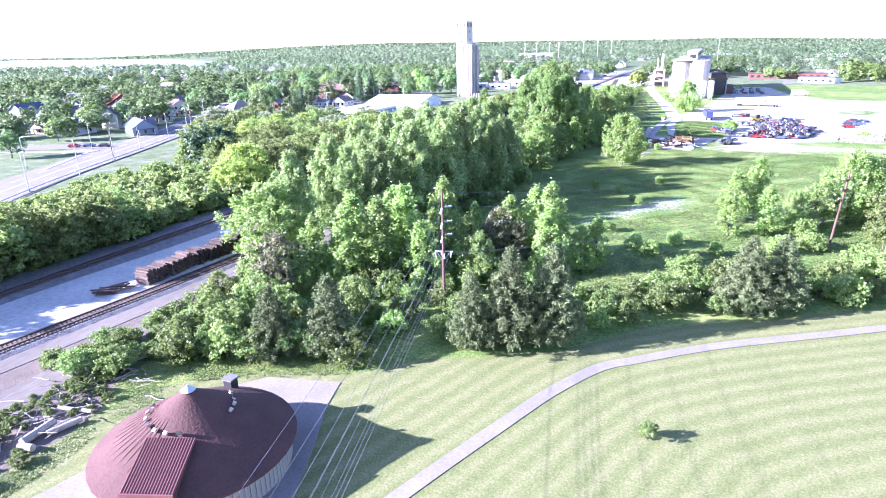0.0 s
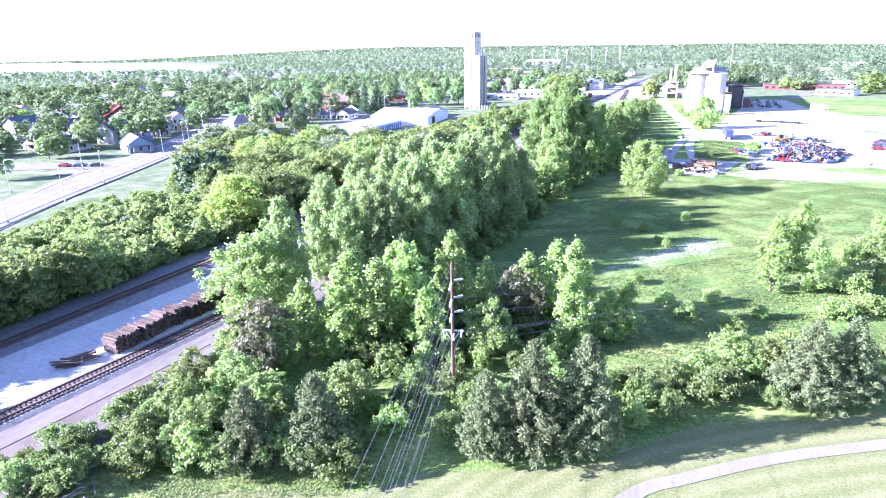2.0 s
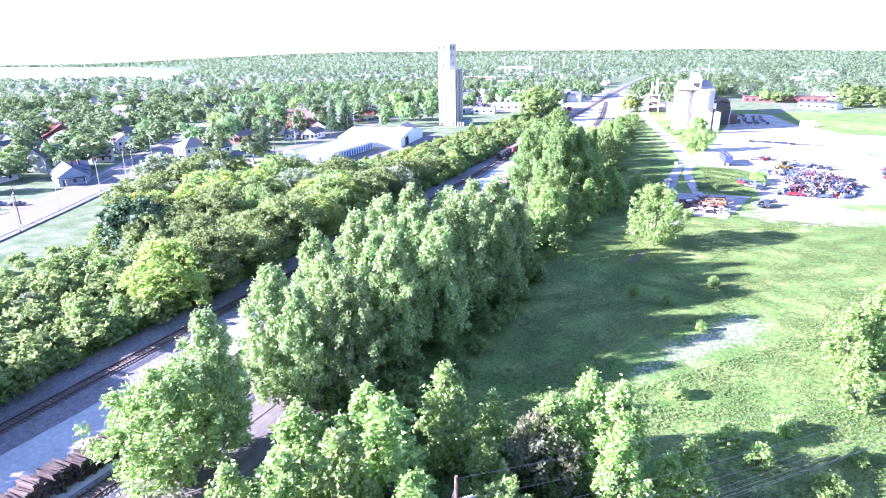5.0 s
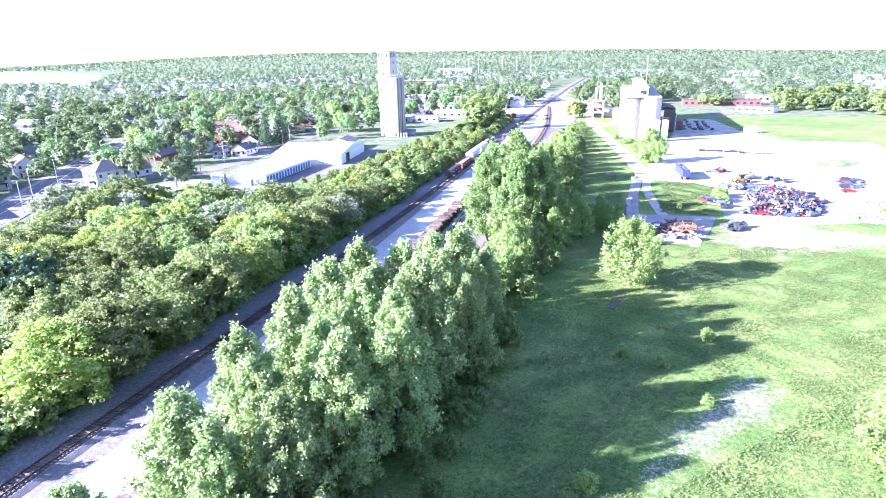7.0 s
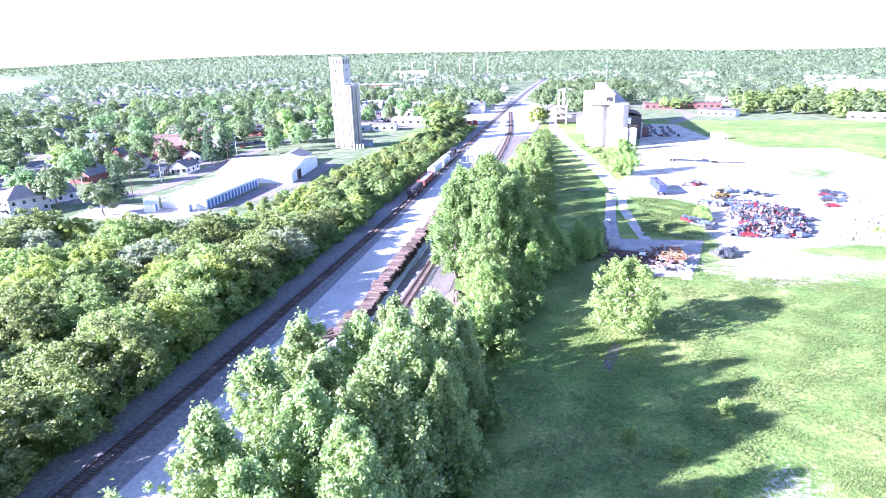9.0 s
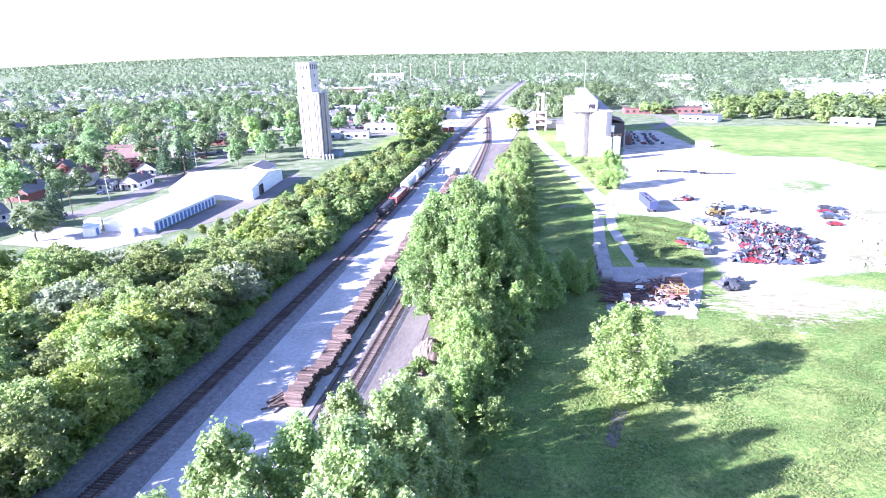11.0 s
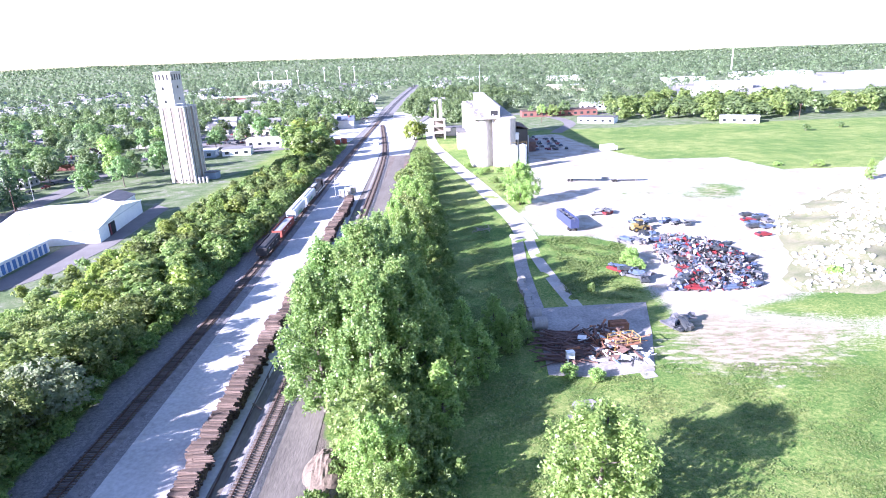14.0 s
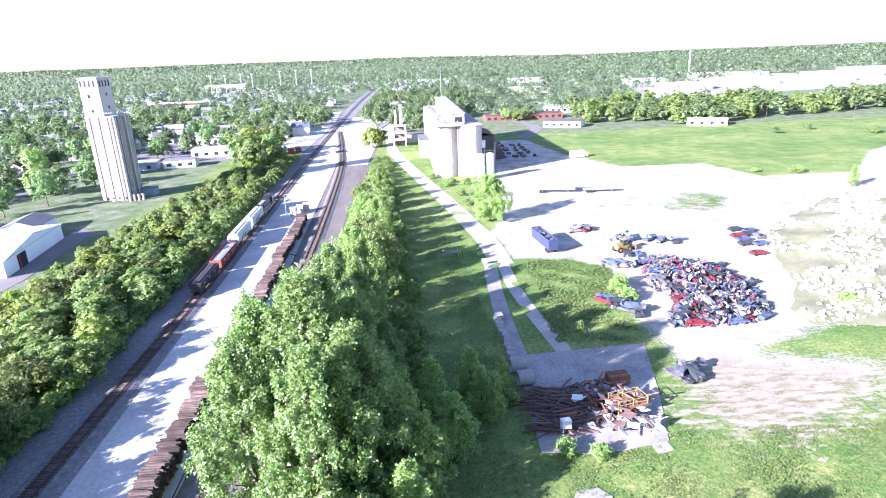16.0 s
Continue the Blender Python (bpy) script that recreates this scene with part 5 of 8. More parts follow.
# ---------------------------------------------------------------- white silo works
def silo_works():
    root = thing("silo_works", "white weathered concrete silos with a gallery on top", "silo", m=at(0, 0))
    for k in range(10):
        for x, y in ((-14.9, 401.5 + 10.7 * k), (-4.6, 399.5 + 10.7 * k)):
            body = part("silo", Geo().tube((x, y, 0), (x, y, 21.6), 5.3, n=40), "silo_white", root, "round white concrete silo")
            if k < 3:
                part("rim", Geo().tube((x, y, 21.6), (x, y, 22.1), 5.5, n=40), "silo_white", body)
    part("silo_wall", Geo().box((-9.8, 450, 10.5), (2.4, 102, 21)), "elev_dark", root)
    part("roof_deck", Geo().box((-9.8, 449, 22.2), (20, 108, 0.3)), "concrete", root)
    gal = part("gallery", Geo().box((-9.6, 452, 24.6), (5.8, 106, 4.5)), "silo_white", root, "white concrete gallery with openings")
    part("gallery_roof", Geo().box((-9.6, 452, 27.0), (6.5, 107, 0.35)), "concrete", root)
    for k in range(14):
        part("window", Geo().box((-6.65, 403 + k * 7, 25.0), (0.12, 2.0, 1.4)), "glass_dark", gal)
    part("window", Geo().box((-9.2, 398.95, 24.4), (3.2, 0.14, 2.2)), "dark", gal)
    for k in range(16):
        r = random.Random(k)
        part("roof_vent", Geo().box((-17.5 + r.uniform(0, 3.6), 402 + 6.2 * k, 22.7), (r.uniform(0.5, 1.6), r.uniform(0.5, 2.2), 0.9)), "roof_grey", root)
    part("shed_roof", Geo().box((-22.5, 462, 9.6), (5, 20, 0.4)), "roof_grey", root)
    part("annex", Geo().box((-22.4, 462, 4.7), (4.6, 19, 9.4)), "silo_white", root)
    pipe = Geo().tube((-9.9, 397.3, 0), (-9.9, 397.3, 24), 0.28).tube((-9.2, 397.5, 0), (-9.2, 397.5, 23), 0.2)
    part("riser_pipe", pipe, "steel", root)
    ladder = Geo()
    for s in (-0.25, 0.25):
        ladder.tube((-8.4 + s, 396.4, 0), (-8.4 + s, 396.4, 22), 0.04, n=5)
    for k in range(44):
        ladder.box((-8.4, 396.4, 0.5 * k + 0.3), (0.5, 0.04, 0.04))
    part("ladder", ladder, "steel", root)
    rail = Geo()
    for k in range(12):
        rail.tube((-20 + k * 1.75, 396.2 if k < 6 else 394.4, 22.2), (-20 + k * 1.75, 396.2 if k < 6 else 394.4, 23.3), 0.04, n=4)
    rail.tube((-20, 396.2, 23.3), (-10, 396.2, 23.3), 0.04, n=4).tube((-9.5, 394.4, 23.3), (-1, 394.4, 23.3), 0.04, n=4)
    part("guard_rail", rail, "steel", root)
    # two small steel bins in front
    for k, (x, y) in enumerate(((-1.6, 387.5), (2.6, 388.2))):
        tk = thing("steel_bin", "white steel storage bin on legs beside the silos", "storage bin", "steel bins beside the silos", m=at(x, y))
        part("shell", Geo().tube((0, 0, 2.5), (0, 0, 10.8), 1.75, n=24), "white_paint", tk)
        part("cone", Geo().tube((0, 0, 2.5), (0, 0, 0.8), 1.75, 0.4, n=24), "white_paint", tk)
        part("lid", Geo().tube((0, 0, 10.8), (0, 0, 11.4), 1.8, 0.4, n=24), "galvanised", tk)
        for a in range(4):
            part("leg", Geo().tube((1.7 * math.cos(a * 1.571 + .78), 1.7 * math.sin(a * 1.571 + .78), 0), (1.7 * math.cos(a * 1.571 + .78), 1.7 * math.sin(a * 1.571 + .78), 4), 0.12, n=6), "steel", tk)
        part("hand_rail", Geo().tube((-1.5, -0.9, 12.3), (1.5, -0.9, 12.3), 0.05).tube((-1.5, -0.9, 11), (-1.5, -0.9, 12.3), 0.05).tube((1.5, -0.9, 11), (1.5, -0.9, 12.3), 0.05), "yellow", tk)
    hop = thing("conveyor_head", "small white machine house above the steel bins", "conveyor", m=at(1.0, 399.5))
    part("casing", Geo().box((0, 0, 13.2), (2.2, 2.6, 2.6)), "white_paint", hop)
    part("cap", Geo().box((0, 0, 14.7), (2.6, 3.0, 0.3)), "galvanised", hop)
    for sx in (-0.9, 0.9):
        for sy in (-1.1, 1.1):
            part("post", Geo().tube((sx, sy, 0), (sx, sy, 12), 0.1, n=6), "steel", hop)
    mill = thing("mill_building", "dark weathered industrial building behind the silos", "industrial building", m=at(4, 441, 0, 0))
    part("wall", Geo().box((0, 0, 6.5), (13, 26, 13)), "car_dark", mill)
    part("roof", Geo().gable(13, 26, 13, 1.8), "roof_brown", mill)
    for k in range(5):
        part("window", Geo().box((6.56, -9 + 4.5 * k, 8), (0.12, 2.2, 1.6)), "glass_dark", mill)
        part("duct", Geo().tube((7.4, -9 + 4.5 * k, 0), (7.4, -9 + 4.5 * k, 9 + k % 3), 0.5, n=10), "rust" if k % 2 else "steel", mill)
    part("lean_to", Geo().box((9.5, 2, 2.6), (5, 16, 5.2)), "rust", mill)
    ruin = thing("ruined_tower", "pale concrete frame tower with open floors and a stack", "ruin", m=at(-35, 500))
    for sx in (-3.5, 3.5):
        for sy in (-3.5, 3.5):
            part("column", Geo().box((sx, sy, 6), (0.9, 0.9, 12)), "silo_white", ruin)
    for z in (4, 8, 12):
        part("floor_slab", Geo().box((0, 0, z), (8.4, 8.4, 0.6)), "silo_white", ruin)
    part("back_wall", Geo().box((0, 3.6, 6), (7, 0.3, 11)), "elev_dark", ruin)
    part("chimney", Geo().tube((1.5, 1.5, 12), (1.5, 1.5, 24), 1.1, 0.9, n=14), "silo_white", ruin)
    part("chimney", Geo().tube((-1.8, 1.5, 12), (-1.8, 1.5, 21), 0.8, 0.7, n=14), "silo_white", ruin)
    low = thing("low_building", "pale low concrete building beside the ruined tower", "building", m=at(-26, 516))
    part("wall", Geo().box((0, 0, 2.5), (14, 10, 5)), "silo_white", low)
    part("roof", Geo().box((0, 0, 5.15), (14.6, 10.6, 0.3)), "roof_grey", low)


silo_works()


# ---------------------------------------------------------------- white sheds
def sheds():
    s = thing("storage_shed", "long low white metal storage shed with blue doors", "shed", m=at(-161, 269.5, 0, 0))
    part("wall", Geo().box((0, 0, 1.9), (17.5, 37, 3.8)).add([(-8.75, -18.5, 3.8), (8.75, -18.5, 3.8), (0, -18.5, 6.0)], [(0, 1, 2)]).add([(-8.75, 18.5, 3.8), (8.75, 18.5, 3.8), (0, 18.5, 6.0)], [(0, 2, 1)]), "white_paint", s)
    part("roof", Geo().gable(17.5, 37, 3.8, 2.3, 0.6, 0.15), "white_roof", s)
    for k in range(16):
        part("door", Geo().box((8.8, -17 + 2.25 * k, 1.45), (0.12, 1.25, 2.7)), "blue_door", s, "blue roller door")
        part("post", Geo().box((8.84, -15.9 + 2.25 * k, 1.7), (0.14, 0.3, 3.3)), "white_paint", s)
    b = thing("warehouse", "large low white metal warehouse with a wide gable", "warehouse", m=at(-159, 312, 0, 7))
    g = Geo().box((0, 0, 2.3), (32, 38, 4.6)).add([(16, -19, 4.6), (16, 19, 4.6), (16, 0, 7.2)], [(0, 1, 2)]).add([(-16, -19, 4.6), (-16, 19, 4.6), (-16, 0, 7.2)], [(0, 2, 1)])
    part("wall", g, "white_paint", b)
    r = Geo().gable(38, 32, 4.6, 2.6, 0.4, 0.15)
    part("roof", r, "white_roof", b, m=pose(0, 0, 0, 0, 0, 90))
    part("door", Geo().box((16.05, -9, 2.0), (0.12, 5.0, 4.0)), "dark", b)
    part("door_panel", Geo().box((16.1, -10.6, 2.0), (0.14, 1.0, 3.6)), "car_red", b)
    part("trim", Geo().box((16.06, 0, 4.6), (0.1, 38, 0.25)), "galvanised", b)
    sm = thing("annex_shed", "small white gabled shed beside the warehouse", "shed", m=at(-160, 340, 0, 7))
    part("wall", Geo().box((0, 0, 2), (12, 14, 4)).add([(-6, -7, 4), (6, -7, 4), (0, -7, 6)], [(0, 1, 2)]).add([(-6, 7, 4), (6, 7, 4), (0, 7, 6)], [(0, 2, 1)]), "white_paint", sm)
    part("roof", Geo().gable(12, 14, 4, 2, 0.4, 0.15), "roof_grey", sm)
    for k, (x, y) in enumerate(((-171, 247), (-174, 251), (-158, 247.5), (-177, 255))):
        u = thing("storage_unit", "small white storage unit with blue doors", "storage unit", "storage units beside the shed", m=at(x, y, 0, 12))
        part("body", Geo().box((0, 0, 1.3), (3.4, 4.2, 2.6)), "white_paint", u)
        part("lid", Geo().box((0, 0, 2.7), (3.6, 4.4, 0.2)), "galvanised", u)
        part("door", Geo().box((1.72, 0, 1.2), (0.1, 1.6, 2.2)), "blue_door", u)
    solid("yard_asphalt", Geo().prism([(-150.5, 246), (-138, 268), (-135, 292), (-138, 338), (-146, 345), (-143, 295), (-150.5, 293)], -0.1, 0.05), "asphalt", "grey asphalt apron beside the sheds", "pavement", kind="structure")


sheds()


# ---------------------------------------------------------------- round building in the park
def round_building():
    root = thing("round_building", "round timber building with a low dark red conical roof", "building", m=at(-33.9, 26.2, 0, 0))
    n, R, ze, za = 36, 8.4, 2.7, 7.6
    wall = Geo()
    ring = [(math.cos(2 * math.pi * i / n), math.sin(2 * math.pi * i / n)) for i in range(n)]
    wall.prism([(7.7 * c, 7.7 * s) for c, s in ring], 0, ze + 0.3)
    part("wall_core", wall, "grey_board", root)
    board = Geo().box((0, 0, 0), (0.07, 0.42, ze)).mesh("board", M["grey_board"])
    for i in range(100):
        a = 2 * math.pi * i / 100
        part("board", board, "grey_board", root, m=pose(7.74 * math.cos(a), 7.74 * math.sin(a), ze / 2 + 0.1, 0, 0, math.degrees(a)))
    roof = Geo()
    vs = [(R * c, R * s, ze) for c, s in ring] + [(4.2 * c, 4.2 * s, ze + (za - ze) * 0.47) for c, s in ring] + [(0.3 * c, 0.3 * s, za) for c, s in ring]
    vs += [(R * c, R * s, ze - 0.22) for c, s in ring] + [(7.6 * c, 7.6 * s, ze - 0.1) for c, s in ring]
    fs = []
    for i in range(n):
        j = (i + 1) % n
        fs += [(i, j, n + j, n + i), (n + i, n + j, 2 * n + j, 2 * n + i), (3 * n + i, 3 * n + j, j, i), (4 * n + i, 4 * n + j, 3 * n + j, 3 * n + i)]
    roof.add(vs, fs)
    rf = part("roof", roof, "red_shingle", root, "dark red shingle roof")
    slope = math.degrees(math.atan2(za - ze, R - 0.3))
    for i in range(18):
        a = 150 + i * 7.2
        L = math.hypot(za - ze, R - 0.3)
        m = pose(0, 0, za + 0.02, 0, 0, a) @ pose(0, 0, 0, 0, slope, 0) @ pose(L / 2 + 0.3, 0, 0.02)
        part("seam", Geo().box((0, 0, 0), (L - 0.2, 0.05, 0.035)), "red_shingle", rf, m=m)
    for i, turn in enumerate((196, 212, 228, 246, 264, 282, 300, 18, 34, 50, 66)):
        a = radians(turn)
        m = pose(3.4 * math.cos(a), 3.4 * math.sin(a), ze + (za - ze) * 0.6, 0, 0, math.degrees(a)) @ pose(0, 0, 0, 0, slope, 0)
        v = part("roof_vent", Geo().box((0, 0, 0.12), (0.24, 0.28, 0.2)), "siding_tan", root, m=m)
        part("hood", Geo().box((0, 0, 0.24), (0.3, 0.34, 0.05)), "dark" if i % 3 == 0 else "siding_tan", v)
    part("cap", Geo().tube((0, 0, za - 0.05), (0, 0, za + 0.42), 0.62, 0.05, n=18), "galvanised", root, "pale metal cap on the peak")
    ch = part("cupola", Geo().box((-1.6, 6.2, 4.1), (0.9, 0.9, 1.3)), "dark", root)
    part("cupola_roof", Geo().box((-1.6, 6.2, 4.85), (1.2, 1.15, 0.16)), "roof_grey", root)
    # entrance porch, facing south-east by south
    p = part("porch", Geo().box((0, -7, 0.08), (4.4, 3, 0.1)), "grey_board", root, m=pose(0, 0, 0, 0, 0, 20))
    y0, y1, z0, z1 = -3.6, -7.9, 5.45, 3.75
    top = Geo().add([(-2.0, y0, z0), (2.0, y0, z0), (2.0, y1, z1), (-2.0, y1, z1), (-2.0, y0, z0 - 0.15), (2.0, y0, z0 - 0.15), (2.0, y1, z1 - 0.15), (-2.0, y1, z1 - 0.15)],
                    [(0, 3, 2, 1), (4, 5, 6, 7), (0, 1, 5, 4), (3, 7, 6, 2), (0, 4, 7, 3), (1, 2, 6, 5)])
    part("porch_roof", top, "red_metal", p, "ribbed dull red metal roof")
    for k in range(18):
        x = -1.95 + k * 0.2294
        part("rib", Geo().add([(x - 0.03, y0, z0 + 0.01), (x + 0.03, y0, z0 + 0.01), (x + 0.03, y1, z1 + 0.01), (x - 0.03, y1, z1 + 0.01), (x - 0.03, y0, z0 + 0.08), (x + 0.03, y0, z0 + 0.08), (x + 0.03, y1, z1 + 0.08), (x - 0.03, y1, z1 + 0.08)],
                             [(4, 7, 6, 5), (0, 4, 5, 1), (3, 2, 6, 7), (0, 3, 7, 4), (1, 5, 6, 2)]), "red_metal", p)
    part("fascia", Geo().box((0, y1 - 0.05, z1 - 0.15), (4.1, 0.1, 0.3)), "red_metal", p)
    for x in (-1.85, 1.85):
        part("side_wall", Geo().add([(x - 0.06, -6.4, 0), (x + 0.06, -6.4, 0), (x + 0.06, -7.8, 0), (x - 0.06, -7.8, 0), (x - 0.06, -4.2, 5.0), (x + 0.06, -4.2, 5.0), (x + 0.06, -7.8, 3.6), (x - 0.06, -7.8, 3.6)],
                                [(0, 1, 2, 3), (4, 7, 6, 5), (0, 4, 5, 1), (3, 2, 6, 7), (0, 3, 7, 4), (1, 5, 6, 2)]), "red_shingle" if x > 0 else "grey_board", p)
    part("doorway", Geo().box((0, -7.55, 1.4), (3.0, 0.3, 2.8)), "siding_blue", p)


round_building()


# ---------------------------------------------------------------- poles and wires
def wire_geo(a, b, sag, r=0.015, n=14):
    """One hanging wire of four sides."""
    a, b = Vector(a), Vector(b)
    side = Vector((-(b - a).y, (b - a).x, 0)).normalized() * r
    up = Vector((0, 0, r))
    vs = []
    for i in range(n + 1):
        t = i / n
        q = a.lerp(b, t) - Vector((0, 0, sag * 4 * t * (1 - t)))
        vs += [q + side, q + up, q - side, q - up]
    fs = [(4 * i + j, 4 * i + (j + 1) % 4, 4 * i + 4 + (j + 1) % 4, 4 * i + 4 + j) for i in range(n) for j in range(4)]
    return Geo().add(vs, fs)


P0, P1, P2, P3 = (-6.0, -22.0), (-26.8, 63.4), (25.0, 111.4), (95.0, 178.0)


def power_pole():
    root = thing("power_pole", "tall brown wooden power pole with white insulators", "power pole", m=at(*P1))
    part("shaft", Geo().tube((0, 0, -0.5), (0, 0, 16.6), 0.23, 0.13, n=12), "pole_wood", root)
    d = math.atan2(P2[1] - P1[1], P2[0] - P1[0])
    e = math.atan2(P0[1] - P1[1], P0[0] - P1[0])
    for z in (14.5, 12.5, 10.7):
        for ang, drop in ((d, 0.0), (e, -0.45)):
            q = Vector((math.cos(ang), math.sin(ang), drop))
            ins = part("insulator", Geo().tube(q * 0.2 + Vector((0, 0, z)), q * 1.35 + Vector((0, 0, z)), 0.06, n=8), "porcelain", root, "white porcelain insulator")
            for k in range(7):
                c = q * (0.35 + 0.14 * k) + Vector((0, 0, z))
                part("disc", Geo().tube(c, c + q * 0.05, 0.16, 0.13, n=10), "porcelain", ins)
        part("jumper", wire_geo((1.3 * math.cos(d), 1.3 * math.sin(d), z), (0.6 * math.cos(e), 0.6 * math.sin(e), z - 0.7), 0.8, 0.02, 8), "wire", root)
    for z, s in ((8.4, 1), (7.9, -1)):
        part("crossarm", Geo().box((0, 0, 0), (2.4, 0.14, 0.16)), "galvanised", root, "pale weathered crossarm", m=pose(0, 0.15 * s, z, 0, 0, -20 + 35 * s))
    for k, (x, y) in enumerate(((-0.9, -0.3), (0.9, 0.35), (0.3, -0.4), (0.7, 0.8))):
        part("switch", Geo().tube((x, y, 7.6), (x * 1.1, y * 1.1, 8.3), 0.09, n=8), "porcelain", root)
    for s in (-1, 1):
        part("brace", Geo().tube((0, 0, 7.0), (0.7 * s, 0.25 * s, 8.2), 0.05, n=6), "galvanised", root)
    other = thing("power_pole", "leaning brown wooden power pole with two short crossarms", "power pole", m=at(*P2) @ pose(0, 0, 0, 0, 4, 0))
    part("shaft", Geo().tube((0, 0, -0.5), (0, 0, 13.2), 0.22, 0.13, n=12), "pole_wood", other)
    for z in (11.6, 9.9, 8.2):
        part("crossarm", Geo().box((0, 0, z), (1.9, 0.14, 0.16), radians(35)), "pole_wood", other)
        for s in (-0.8, 0.8):
            part("insulator", Geo().tube((s * 0.8, s * 0.57, z), (s * 0.8, s * 0.57, z + 0.35), 0.1, 0.07, n=8), "porcelain", other)
    for k, pt in enumerate((P0, P3)):
        o = thing("power_pole", "tall brown wooden power pole", "power pole", m=at(*pt))
        part("shaft", Geo().tube((0, 0, -0.5), (0, 0, 16.5), 0.23, 0.13, n=10), "pole_wood", o)
        for z in (14.5, 12.5, 10.7, 8.2):
            part("crossarm", Geo().box((0, 0, z), (2.0, 0.14, 0.16)), "pole_wood", o)
    spans = []
    for z in (14.5, 12.5, 10.7):
        spans += [((P1[0], P1[1], z), (P2[0], P2[1], z - 1.9), 1.4), ((P1[0], P1[1], z - 0.5), (P0[0], P0[1], z), 1.4)]
    spans += [((P1[0], P1[1], 16.4), (P2[0], P2[1], 13.1), 1.0), ((P1[0], P1[1], 16.4), (P0[0], P0[1], 16.3), 1.0)]
    for s in (-1.0, -0.3, 0.4, 1.1):
        spans += [((P1[0] + s, P1[1] - s * 0.4, 8.3), (P0[0] + s, P0[1], 8.4), 1.2)]
    for s in (-0.8, 0.2, 0.9):
        spans += [((P1[0] + s, P1[1] + s * 0.4, 8.1), (P2[0] + s, P2[1] - s * 0.4, 8.4), 1.3)]
    spans += [((P1[0], P1[1], 6.6), (P0[0], P0[1], 6.6), 0.9), ((P1[0], P1[1], 6.8), (P2[0], P2[1], 7.0), 0.9)]
    spans += [((P2[0], P2[1], z), (P3[0], P3[1], z + 1), 1.5) for z in (12.6, 10.6, 8.8)]
    for k, (a, b, sag) in enumerate(spans):
        solid("wire", wire_geo(a, b, sag), "wire", "thin pale overhead wire between the power poles", "wire", "overhead wires")
    for k, z in enumerate((16.0, 14.3, 12.3, 8.5)):
        solid("guy_wire", Geo().tube((P1[0], P1[1], z), (P1[0] - 3.0 + k * 0.5, P1[1] - 9 + k, 0.0), 0.018, n=4), "wire", "taut guy wire holding the power pole", "wire", "guy wires")


power_pole()

# ---------------------------------------------------------------- stacked sleepers
def island_mat(src, name, amount):
    """The same surface, with single joined pieces differing."""
    m = M[src].copy()
    m.name = name
    n, l = m.node_tree.nodes, m.node_tree.links
    hsv, geo, r = n.new("ShaderNodeHueSaturation"), n.new("ShaderNodeNewGeometry"), n.new("ShaderNodeMapRange")
    r.inputs["To Min"].default_value, r.inputs["To Max"].default_value = 1 - amount, 1 + amount
    b = n["Principled BSDF"].inputs["Base Color"]
    l.new(geo.outputs["Random Per Island"], r.inputs[0])
    l.new(r.outputs[0], hsv.inputs["Value"])
    l.new(b.links[0].from_socket, hsv.inputs["Color"])
    l.new(hsv.outputs[0], b)
    M[name] = m


island_mat("old_tie", "tie_pile", 0.45)
TIE_BOX = Geo().box((0, 0, 0), (2.6, 0.235, 0.175)).mesh("sleeper", M["old_tie"])


def sleeper_stack(x, y0, y1, layers, seed, single):
    """A bundle of old sleepers laid crosswise; its top courses lie loose."""
    rnd = random.Random(seed)
    root = thing("sleeper_stack", "weathered stack of old brown wooden railway sleepers", "sleeper stack", "stacked sleepers beside the siding", m=at(x, (y0 + y1) / 2))
    rest = Geo()
    k, lean, drop = 0, 0.0, 0
    y = y0 - (y0 + y1) / 2 + 0.13
    while y < (y1 - y0) / 2:
        n = layers + rnd.choice((-2, -1, 0, 0, 0, 1))
        if rnd.random() < 0.22:
            lean = rnd.uniform(-0.4, 0.4)
            drop = rnd.choice((0, 0, 0, 1, 2, 4))
        n = max(3, n - drop)
        shift = lean + rnd.uniform(-0.22, 0.22)
        for j in range(n):
            c = (shift + rnd.uniform(-0.14, 0.14) + 0.12 * math.sin(j * 1.3 + seed), y + rnd.uniform(-0.015, 0.015), 0.1 + 0.09 + j * 0.18)
            turn = rnd.uniform(-0.02, 0.02) + (rnd.uniform(-0.12, 0.12) if j == n - 1 else 0)
            if single and j >= n - 2 and k < 60:
                part("sleeper", TIE_BOX, "old_tie", root, m=Matrix.Translation(c) @ Matrix.Rotation(turn, 4, "Z"))
                k += 1
            else:
                rest.box(c, (2.6 + rnd.uniform(-0.1, 0.1), 0.235, 0.175), turn)
        y += 0.25
    tagged(part("sleeper_courses", rest, "tie_pile", root), kind="stuff")


rs = random.Random(4)
y = 163.5
i = 0
while y < 334:
    L = rs.uniform(4.2, 7.5)
    sleeper_stack(-69.0 + rs.uniform(-0.45, 0.45), y, y + L, rs.randint(10, 14), 100 + i, y < 200)
    y += L + rs.uniform(0.0, 0.25)
    i += 1
y = 55.0
while y < 128:
    L = rs.uniform(4.2, 7.0)
    sleeper_stack(line_x([(-74.3, 55), (-73.0, 70), (-70.8, 100), (-69.5, 130)], y) + rs.uniform(-0.4, 0.4), y, y + L, rs.randint(12, 15), 200 + i, y < 62)
    y += L + rs.uniform(0.0, 0.3)
    i += 1
for x0, y0, y1 in ((-53.6, 286, 292), (-53.4, 292.4, 297), (-50.5, 396, 401), (-49.8, 401.5, 406)):
    sleeper_stack(x0, y0, y1, 12, int(y0), False)
